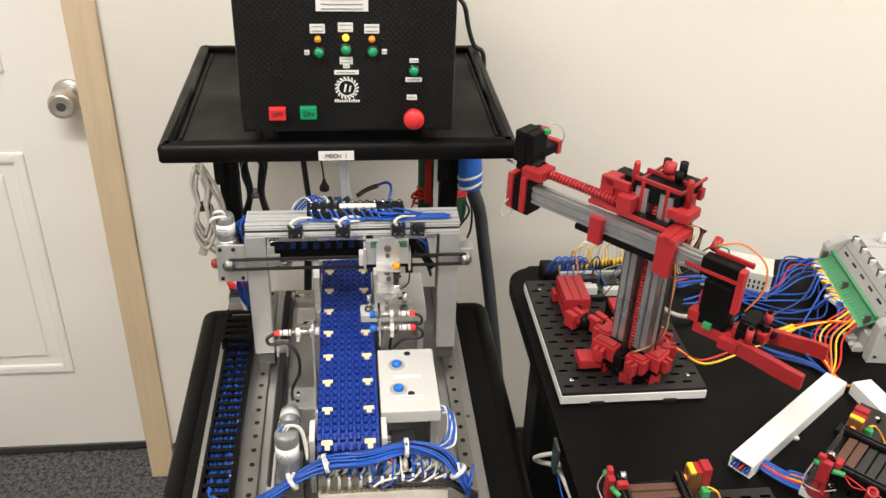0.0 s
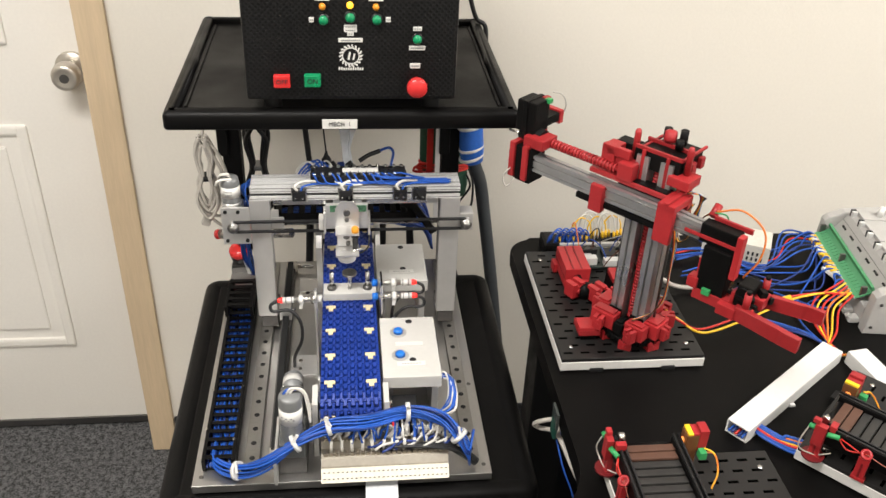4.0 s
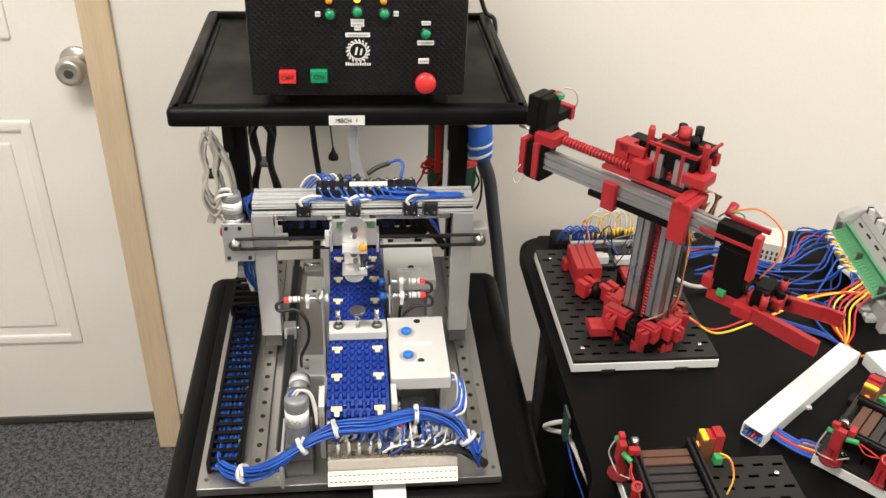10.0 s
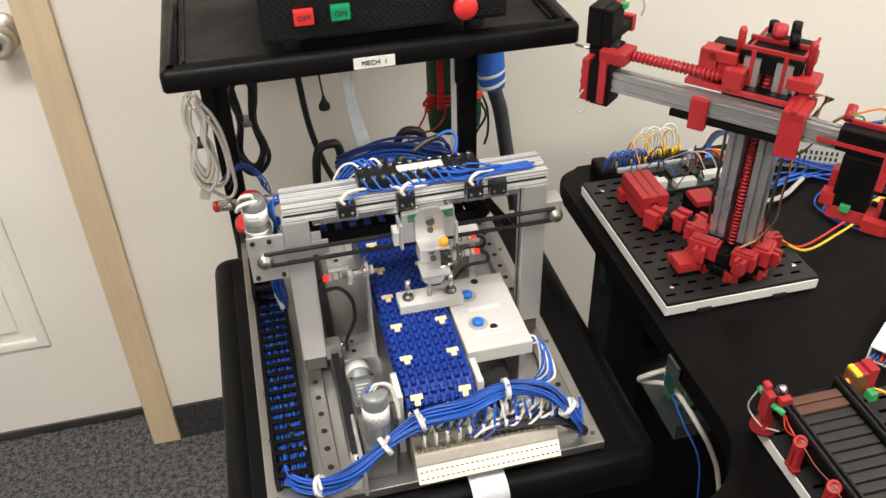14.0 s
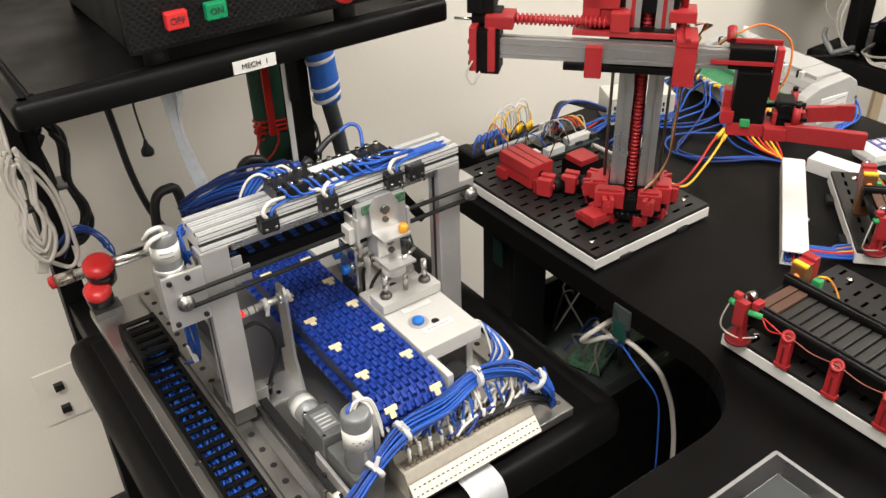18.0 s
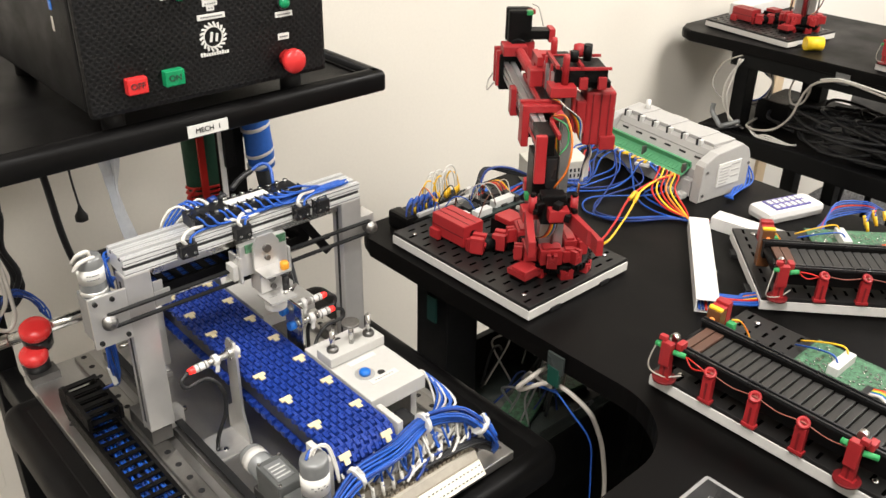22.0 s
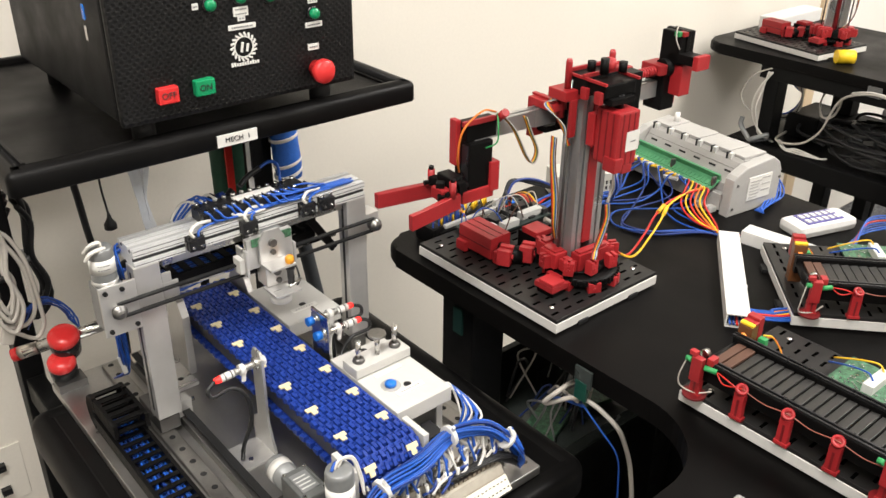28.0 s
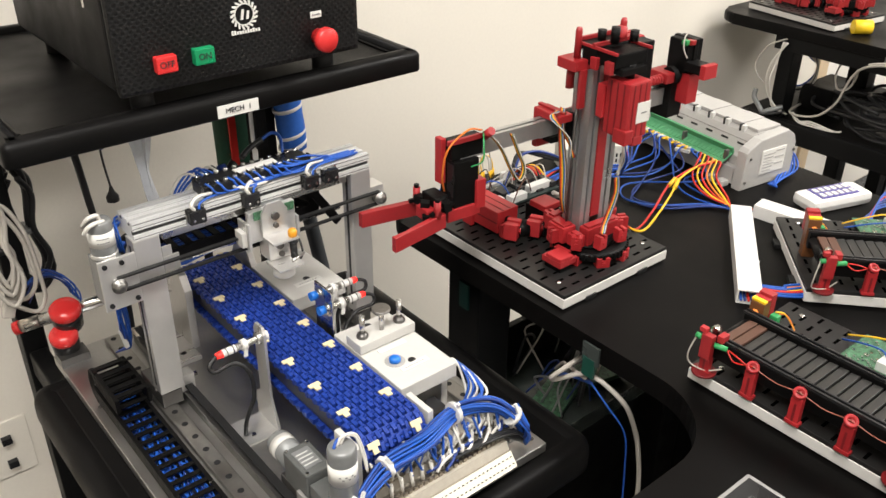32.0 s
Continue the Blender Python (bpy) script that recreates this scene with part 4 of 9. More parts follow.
def harness():
    h = thing("wire_harness", (-0.12, 0.96, PZ), "thick bundle of blue wires with white ties over the terminal block", "wire harness")
    core = [(-0.312, 0.985, PZ + 0.010), (-0.309, 0.957, PZ + 0.010), (-0.280, 0.938, PZ + 0.016), (-0.245, 0.930, PZ + 0.034), (-0.208, 0.940, PZ + 0.056), (-0.168, 0.952, PZ + 0.070),
            (-0.120, 0.954, PZ + 0.074), (-0.070, 0.966, PZ + 0.076), (-0.030, 0.956, PZ + 0.072), (-0.008, 0.942, PZ + 0.055), (0.004, 0.934, PZ + 0.036), (0.006, 0.940, PZ + 0.018)]
    core = [Vector(q) for q in core]
    ph = [(rnd.uniform(0, 6.28), rnd.uniform(0.5, 1.0)) for _ in range(30)]
    for k in range(30):
        a0, rr = ph[k]
        n0, n1 = (0, len(core)) if k < 8 else (0, rnd.randint(6, 11)) if k < 18 else (rnd.randint(2, 5), len(core))
        pts = []
        for j in range(n0, n1):
            a = a0 + 0.5 * j
            sp = 0.0095 * rr * (0.8 if j in (4, 7) else 1.05)
            q = core[j] + Vector((0.25 * sp * math.cos(a * 1.7), sp * math.cos(a), sp * 0.85 * math.sin(a)))
            if q.z < PZ + 0.002:
                q.z = PZ + 0.002
            pts.append(q)
        if n1 < len(core):
            e = pts[-1]
            pts.append(Vector((e.x + 0.010, 0.948 + rnd.uniform(-0.006, 0.014), PZ + 0.050)))
        part("wire", T(pts, 0.00135, 6, 5), WIREB if k % 6 else WIREDB, h, "blue wire" if k % 6 else "dark blue wire")
    for j in (2, 4, 5, 7, 9):
        q, d = core[j], (core[min(j + 1, 11)] - core[j - 1]).normalized()
        part("zip_tie", cyl(bmesh.new(), q - d * 0.0025, q + d * 0.0025, 0.0118, seg=14), WHITEB, h, "white cable tie")
        part("tie_tail", tilted(q.x, q.y - 0.006, q.z + 0.012, 0.003, 0.003, 0.014, rnd.uniform(-30, 30), rnd.uniform(-30, 30), 0), WHITEB, h)
    # leads with white ferrules that drop to the screws
    for k in range(24):
        x = -0.172 + k * 0.00645
        y, z = (0.9455, PZ + 0.033) if k % 2 else (0.9610, PZ + 0.043)
        up = core[5] if x < -0.14 else core[6] if x < -0.095 else core[7] if x < -0.05 else core[8]
        sx = x + rnd.uniform(-0.008, 0.008)
        m1 = Vector((sx * 0.6 + x * 0.4, y + 0.004 + rnd.uniform(0, 0.006), z + 0.022 + rnd.uniform(-0.004, 0.006)))
        part("lead", T([(sx, up.y, up.z - 0.004), m1, (x, y + 0.001, z + 0.012)], 0.0014, 5, 4), WIREB if k % 3 else WIREW, h, "blue lead" if k % 3 else "white lead")
        part("ferrule", cyl(bmesh.new(), (x + rnd.uniform(-0.002, 0.002), y + rnd.uniform(0, 0.004), z + 0.016), (x, y, z), 0.0019, seg=8), WIREW, h, "white ferrule")
    for k in range(14):
        x = -0.120 + 0.0085 * k
        part("ferrule", T([(x, 0.944 + rnd.uniform(-0.006, 0.008), PZ + 0.036), (x + rnd.uniform(0.006, 0.016), 0.944 + rnd.uniform(-0.006, 0.010), PZ + 0.042), (x + rnd.uniform(0.018, 0.030), 0.952 + rnd.uniform(-0.008, 0.010), PZ + 0.045)], 0.0017, 6, 4), WIREW if k % 2 else WIREDB, h, "white sleeve" if k % 2 else "dark blue wire")
    for k in range(34):
        x = -0.168 + 0.0043 * k + rnd.uniform(-0.002, 0.002)
        zt = PZ + 0.062 + rnd.uniform(-0.006, 0.004)
        part("sleeve", T([(x + rnd.uniform(-0.006, 0.012), 0.960 + rnd.uniform(-0.004, 0.008), zt), (x + rnd.uniform(-0.004, 0.010), 0.958, PZ + 0.054), (x, 0.959 + rnd.uniform(-0.004, 0.002), PZ + 0.043)], 0.0017, 6, 4), WIREW if k % 5 else WIREB, h, "white sleeve" if k % 5 else "blue lead")
    for k in range(6):
        part("lead", T([(-0.115 + 0.012 * k, 0.948, PZ + 0.034), (-0.060 + 0.006 * k, 0.940 + 0.002 * k, PZ + 0.042), (-0.010, 0.936 + 0.003 * k, PZ + 0.036), (0.012, 0.940, PZ + 0.014)], 0.0019, 6, 5), WIREK, h, "black lead")
    part("sleeve", T([(-0.02, 0.955, PZ + 0.03), (0.002, 0.945, PZ + 0.02), (0.016, 0.943, PZ + 0.008)], 0.006, 9, 5), WIREK, h, "black taped sleeve")


harness()

# ---- the gantry over the conveyor ----
GY = 1.25


def extrusion(x0, x1, y0, y1, z0, z1):
    """A slotted aluminium profile along x: two open slots on top, one in front, fine ridges between them."""
    w, h = y1 - y0, z1 - z0
    pts = [(y0, z0), (y1, z0), (y1, z1)]
    for q, s, d in ((0.94, 0.0005, 0.0012), (0.78, 0.0030, 0.0055), (0.61, 0.0005, 0.0012), (0.50, 0.0008, 0.0016), (0.39, 0.0005, 0.0012), (0.24, 0.0030, 0.0055), (0.07, 0.0005, 0.0012)):
        c = y0 + w * q
        pts += [(c + s, z1), (c + s, z1 - d), (c - s, z1 - d), (c - s, z1)]
    pts += [(y0, z1)]
    for q, s, d in ((0.90, 0.0005, 0.0012), (0.66, 0.0005, 0.0010), (0.42, 0.0026, 0.0055), (0.10, 0.0005, 0.0012)):
        c = z0 + h * q
        pts += [(y0, c + s), (y0 + d, c + s), (y0 + d, c - s), (y0, c - s)]
    return prism(pts[::-1], x0, x1, axis="x")


PULLEY = mat("dull_pulley_steel", (0.24, 0.235, 0.225), 0.42, 1.0, vary=0.12, scale=80)
BX = (-0.273, 0.0185)       # the beam's ends
BF, BB, BZ, BT = GY - 0.034, GY + 0.005, 0.988, 1.008


def gantry_frame(g):
    for x0, x1 in ((-0.2755, -0.2470), (-0.0085, 0.0195)):
        xm = (x0 + x1) / 2
        c = part("column", B(x0, x1, GY - 0.034, GY - 0.014, 0.790, BZ, 0.0012), ALU, g)
        # Dark strips on a plain column paint the shade of its slots.
        part("slot", B(xm - 0.0022, xm + 0.0022, GY - 0.0143, GY - 0.0136, 0.80, 0.98), ALUG, c)
        part("side_slot", B(x0 - 0.0003, x0 + 0.0004, GY - 0.0262, GY - 0.0218, 0.80, 0.98), ALUG, c)
        part("rail_carriage", B(x0 + 0.003, x1 - 0.001, GY - 0.026, GY + 0.034, PZ + 0.0075, PZ + 0.026, 0.001), DARKST, c, "dark rail carriage")
        part("angle_plate", B(x0 + 0.001, x1 - 0.001, GY - 0.0138, GY - 0.0108, PZ + 0.0262, 0.840, 0.0006), ALUP, c)
        for y in (GY - 0.002, GY + 0.022):
            part("cap_screw", C((xm + 0.004, y, PZ + 0.026), (xm + 0.004, y, PZ + 0.0295), 0.0032, seg=12), BLACKR, c)
    part("clamp_block", B(-0.2468, -0.2285, GY - 0.018, GY - 0.002, PZ + 0.012, PZ + 0.034, 0.001), ALU, g)
    part("clamp_screw", C((-0.230, GY - 0.010, PZ + 0.026), (-0.2225, GY - 0.010, PZ + 0.026), 0.003, seg=10), STEEL, g)
    part("beam", extrusion(BX[0], BX[1], BF, BB, BZ, BT), ALUX, g, "slotted aluminium beam")
    w = BB - BF
    # Dark inserts put the shade of the beam's slots and grooves into colour.
    for q in (0.24, 0.78):
        yy = BF + w * q
        part("slot", B(BX[0] + 0.0002, BX[1] - 0.0002, yy - 0.0029, yy + 0.0029, BT - 0.0053, BT - 0.0030), ALUG, g, "dark strip painting the shade inside the slot")
    zz = BZ + (BT - BZ) * 0.42
    part("slot", B(BX[0] + 0.0002, BX[1] - 0.0002, BF + 0.0030, BF + 0.0053, zz - 0.0025, zz + 0.0025), ALUG, g, "dark strip painting the shade inside the slot")
    for q in (0.94, 0.61, 0.50, 0.39, 0.07):
        yy = BF + w * q
        part("groove", B(BX[0] + 0.0002, BX[1] - 0.0002, yy - 0.00048, yy + 0.00048, BT - 0.0012, BT - 0.0004), ALUG, g)
    for q in (0.90, 0.66, 0.10):
        zz = BZ + (BT - BZ) * q
        part("groove", B(BX[0] + 0.0002, BX[1] - 0.0002, BF + 0.0004, BF + 0.0010, zz - 0.00048, zz + 0.00048), ALUG, g)
    part("guide_rail", B(-0.243, -0.012, GY - 0.030, GY - 0.018, 0.978, 0.9878, 0.001), STEEL, g)
    part("rod", C((-0.247, GY - 0.004, 0.934), (-0.0085, GY - 0.004, 0.934), 0.0035, seg=12), STEEL, g)


def gantry_drive(g):
    p = part("motor_plate", B(-0.3145, -0.2757, GY - 0.0365, GY - 0.0330, 0.9195, 0.978, 0.0008), ALU, g, "aluminium motor plate")
    for x, z in ((-0.3085, 0.972), (-0.291, 0.972), (-0.3085, 0.926), (-0.281, 0.926)):
        part("screw", C((x, GY - 0.0365, z), (x, GY - 0.0390, z), 0.0026, seg=10), BLACKR, p)
    part("side_tab", B(-0.2468, -0.2290, GY - 0.0335, GY - 0.0310, 0.942, 0.960, 0.0006), ALU, g, "stepped aluminium tab")
    part("side_tab", B(-0.2468, -0.2360, GY - 0.0334, GY - 0.0311, 0.9602, 0.972, 0.0006), ALU, g)
    part("gearbox", B(-0.3135, -0.2860, GY - 0.0328, GY - 0.004, 0.924, 0.9752, 0.002), GREYM, g, "grey gearbox")
    my = GY - 0.020
    m = part("motor", lathe(bmesh.new(), [(0.0128, 0), (0.0130, 0.002), (0.0130, 0.034), (0.0122, 0.040), (0.0112, 0.0418), (0.0005, 0.0422)], (-0.3005, my, 0.9752), (0, 0, 1), 26), GREYM, g, "grey cylindrical motor")
    part("label_plate", lathe(bmesh.new(), [(0.0132, 0), (0.0132, 0.016)], (-0.3005, my, 0.990), (0, 0, 1), 26), LABELW, m, "white wrapped label")
    part("base_ring", lathe(bmesh.new(), [(0.0134, 0), (0.0137, 0.001), (0.0137, 0.004), (0.0132, 0.005)], (-0.3005, my, 0.9762), (0, 0, 1), 26), ALU, m, "bright base ring")
    bm = bmesh.new()
    for q in range(5):
        a = radians(236 + 11 * q)
        for r in range(2):
            tilted(-0.3005 + 0.0133 * math.cos(a), my + 0.0133 * math.sin(a), 0.996 + 0.0045 * r, 0.0005, 0.0019, 0.0011, 0, 0, math.degrees(a), bm=bm)
    part("writing_bars", bm, GREYM, m)
    part("lead", T([(-0.300, my - 0.002, 1.017), (-0.302, my - 0.004, 1.0235), (-0.311, my - 0.004, 1.0225), (-0.3155, my + 0.004, 1.012)], 0.0022, 7), WIREW, m, "white motor lead")
    part("lead", T([(-0.297, my - 0.006, 1.0165), (-0.306, my - 0.010, 1.0185), (-0.3145, my - 0.011, 1.0165), (-0.3185, my - 0.008, 1.009)], 0.0022, 7), WIREW, m, "white motor lead")
    for x in (-0.2985, 0.0285):
        y = GY - 0.0385
        q = part("pulley", lathe(bmesh.new(), [(0.0045, -0.0045), (0.0082, -0.0040), (0.0082, -0.0030), (0.0066, -0.0026), (0.0066, 0.0026), (0.0082, 0.0030), (0.0082, 0.0042), (0.0058, 0.0046), (0.0058, 0.0085), (0.0045, 0.0098), (0.001, 0.0099)], (x, y, 0.9485), (0, -1, 0), 22), PULLEY, g, "steel belt pulley")
        part("hub_screw", C((x, y - 0.0099, 0.9485), (x, y - 0.0110, 0.9485), 0.0026, seg=10), DARKST, q)
        part("shaft", C((x, y, 0.9485), (x, y + 0.018, 0.9485), 0.003, seg=10), STEEL, q)
    part("idler_bracket", B(0.0197, 0.0395, GY - 0.0330, GY - 0.010, 0.934, 0.962, 0.001), ALU, g, "aluminium idler bracket")
    for z in (0.9485 + 0.0078, 0.9485 - 0.0078):
        part("belt", tilted(-0.135, GY - 0.0385, z, 0.327, 0.0052, 0.0022), BLACKR, g, "black timing belt")
    # limit switches on the front face of the beam
    for x in (-0.206, -0.142, -0.0665, -0.040):
        s = part("limit_switch", B(x - 0.0092, x + 0.0092, BF - 0.0095, BF - 0.0006, 0.9905, 1.0060, 0.0012), BLACKG, g, "black limit switch")
        part("lever", tilted(x + 0.002, BF - 0.005, 0.9885, 0.014, 0.004, 0.0006, 0, 12, 0), STEEL, s)
        part("roller", C((x + 0.009, BF - 0.0075, 0.9872), (x + 0.009, BF - 0.0025, 0.9872), 0.0022, seg=8), STEEL, s)
        part("bracket", B(x - 0.0105, x + 0.0105, BF - 0.0016, BF - 0.0003, 0.9885, 1.0075), STEEL, s)
        for dx in (-0.005, 0.005):
            part("screw", C((x + dx, BF - 0.0095, 0.9955), (x + dx, BF - 0.0108, 0.9955), 0.0016, seg=8), STEEL, s)


def gantry_wiring(g):
    t = part("terminal_strip", B(-0.190, -0.058, GY - 0.029, GY + 0.001, BT + 0.0004, 1.0225, 0.001), BLACKG, g, "black terminal strip with a white paper label")
    part("label_plate", B(-0.146, -0.096, GY - 0.0205, GY - 0.0085, 1.0227, 1.0242), LABELW, t)
    for k in range(12):
        x = -0.1845 + 0.0110 * k
        for y in (GY - 0.0255, GY - 0.0025):
            part("terminal_screw", C((x, y, 1.0222), (x, y, 1.0252), 0.0026, seg=8), STEEL, t)
        part("divider", B(x + 0.0050, x + 0.0060, GY - 0.0292, GY - 0.0195, 1.0222, 1.0250), BLACKG, t)
    # blue leads leave the front screws, drop over the strip and run bundled to the far end
    for k in range(10):
        x = -0.1845 + 0.0110 * k + rnd.uniform(-0.002, 0.002)
        o = rnd.uniform(-0.003, 0.003)
        m0 = max(x + 0.030, -0.150 + 0.010 * k)
        pts = [(x, GY - 0.0255, 1.0245), (x + 0.003, GY - 0.0315, 1.0215 + o * 0.5), (x + 0.010, GY - 0.0345 + o, 1.0135), (m0, GY - 0.0320 + o, 1.0112 + 0.0007 * (k % 4)),
               (-0.070 + 0.003 * k, GY - 0.0300 + 0.0012 * (k % 5), 1.0110 + 0.0011 * (k % 4)), (-0.030 + o, GY - 0.0305 + 0.0022 * (k % 4), 1.0110 + 0.0012 * (k % 3)), (0.000 + 2 * o, GY - 0.030 + 0.0026 * (k % 4), 1.0105 + 0.001 * (k % 3))]
        if k < 9:
            part("wire", T(pts, 0.00135, 6, 5), WIREB, g, "blue wire")
    for k in range(5):
        o = rnd.uniform(-0.003, 0.003)
        part("wire", T([(-0.110 + 0.009 * k, GY - 0.0255, 1.0245), (-0.098 + 0.009 * k, GY - 0.031 + o, 1.0225 + o), (-0.072 + 0.007 * k, GY - 0.030 + o, 1.0190), (-0.050 + 0.004 * k, GY - 0.026 + o, 1.0155 + 0.002 * (k % 2)), (-0.028, GY - 0.024 + o, 1.0125), (-0.004 + 2 * o, GY - 0.020 + o, 1.0105)], 0.00135, 6, 5), WIREB, g, "blue wire")
    for k in range(5):
        x = -0.184 + 0.006 * k
        part("wire", T([(x, GY - 0.003, 1.0235), (x - 0.008, GY + 0.006, 1.0265 + 0.0015 * (k % 3)), (x - 0.020, GY + 0.009 - 0.001 * k, 1.020), (x - 0.030 - 0.002 * k, GY + 0.010, 0.998), (x - 0.028, GY + 0.014, 0.955)], 0.0014, 6, 5), WIREB if k % 4 else WIREW, g, "blue wire" if k % 4 else "white wire")
    for x in (-0.206, -0.142, -0.0665):
        part("wire", T([(x - 0.002, BF - 0.006, 1.0055), (x - 0.005, BF - 0.006, 1.0125), (x + 0.006, BF + 0.002, 1.0155), (x + 0.024, BF + 0.006, 1.0135)], 0.0021, 7, 5), WIREW, g, "white sleeved wire")
        part("wire", T([(x + 0.003, BF - 0.006, 1.0055), (x + 0.006, BF - 0.004, 1.0110), (x + 0.020, BF + 0.001, 1.0120), (x + 0.038, BF + 0.003, 1.0112)], 0.0014, 6, 5), WIREB, g, "blue wire")
    part("wire", T([(-0.160, GY - 0.020, 1.0155), (-0.150, GY - 0.0335, 1.0125), (-0.130, GY - 0.0355, 1.0118), (-0.118, GY - 0.033, 1.0112)], 0.0022, 7, 5), WIREW, g, "white sleeved wire")
    part("wire", T([(-0.078, GY - 0.001, 1.0235), (-0.074, GY + 0.010, 1.038), (-0.080, GY + 0.018, 1.042), (-0.094, GY + 0.020, 1.036)], 0.0020, 7, 5), WIREB, g, "blue lead")
    part("lead_sleeve", T([(-0.092, GY + 0.020, 1.0365), (-0.108, GY + 0.020, 1.030), (-0.122, GY + 0.016, 1.0225)], 0.0034, 8, 4), WIREK, g, "black sleeve")
    for k in range(3):
        part("knot", C((-0.140 - 0.012 * k, GY + 0.012, 1.015 + 0.003 * (k % 2)), (-0.132 - 0.012 * k, GY + 0.014, 1.021 - 0.003 * (k % 2)), 0.0048, seg=10), WIREK if k != 1 else WIREDB, g)
    for k in range(12):
        o = rnd.uniform(-0.004, 0.004)
        part("wire", T([(-0.272 - 0.001 * k, GY - 0.004 + 0.001 * k, 0.975), (-0.283 + o * 0.5, GY + 0.002, 0.955), (-0.290 + o, GY + 0.004 + o, 0.925), (-0.293 + o + 0.0006 * k, GY - 0.004 + rnd.uniform(0, 0.008), 0.888 + o), (-0.289 + 0.0004 * k + o, GY + 0.002 + rnd.uniform(0, 0.010), 0.858), (-0.286 + 0.0003 * k, GY + 0.018 + rnd.uniform(0, 0.008), 0.832), (-0.292 + 0.0006 * k, GY + 0.046, 0.812)], 0.0013, 5, 5), WIREB if k % 4 else WIREDB, g, "blue wire")
    part("zip_tie", tilted(-0.291, GY + 0.008, 0.852, 0.005, 0.004, 0.026, 8, -10, 0), WHITEB, g, "white cable tie")
    for k in range(6):
        o = rnd.uniform(-0.003, 0.003)
        part("wire", T([(-0.258, GY + 0.010 + 0.001 * k, 0.995 + o), (-0.2765 - 0.0020 * k, GY + 0.002 + 2 * o, 1.000 - 0.002 * k + o), (-0.2815 - 0.0020 * k, GY - 0.014 + 0.003 * k, 0.990 + o), (-0.2785 - 0.001 * k, GY - 0.012 + 0.004 * k, 0.968)], 0.0013, 5, 5), WIREB, g, "blue wire")
    # the black cable chain lying flat under the beam, with blue wires in it
    bm = bmesh.new()
    for s in (-1, 1):
        box(bm, -0.0092, 0.0092, s * 0.0165 - 0.0022, s * 0.0165 + 0.0022, 0, 0.016, 0.0006)
    box(bm, -0.0046, 0.0036, -0.0160, 0.0160, 0.0145, 0.0165)
    box(bm, -0.0046, 0.0036, -0.0160, 0.0160, 0.0, 0.0015)
    me = None
    for k in range(11):
        m = pose(-0.238 + 0.0165 * k + 0.13, 0.008, 0.936 - PZ)
        if me is None:
            ob = part("chain_link", bm, BLACKP, g, "black cable chain link")
            ob.data.transform(Matrix.Translation((-0.13, GY, PZ)))
            me = ob.data
            ob.matrix_basis = m
        else:
            piece("chain_link", me, g, m)
    for k in range(6):
        r = 0.020
        piece("chain_link", me, g, pose(-0.058 + r * math.sin(0.55 * k) + 0.13, 0.008, 0.936 + r * (1 - math.cos(0.55 * k)) - PZ, 0, -31.5 * k, 0))
    for k in range(6):
        part("wire", T([(-0.24, GY - 0.004 + 0.0045 * k, 0.944), (-0.20, GY - 0.006 + 0.0050 * k, 0.9475), (-0.16, GY - 0.002 + 0.0042 * k, 0.945), (-0.12, GY - 0.005 + 0.0045 * k, 0.9475), (-0.085, GY - 0.004 + 0.0045 * k, 0.944)], 0.0017, 5), WIREDB if k % 2 else WIREB, g, "blue wire")
    part("arm_plate", tilted(-0.032, GY - 0.010, 0.944, 0.011, 0.006, 0.064, 0, -34, 0, 0.002), BLACKP, g, "black plastic arm")
    part("arm_pivot", C((-0.049, GY - 0.014, 0.968), (-0.049, GY - 0.005, 0.968), 0.0065, seg=12), BLACKP, g)


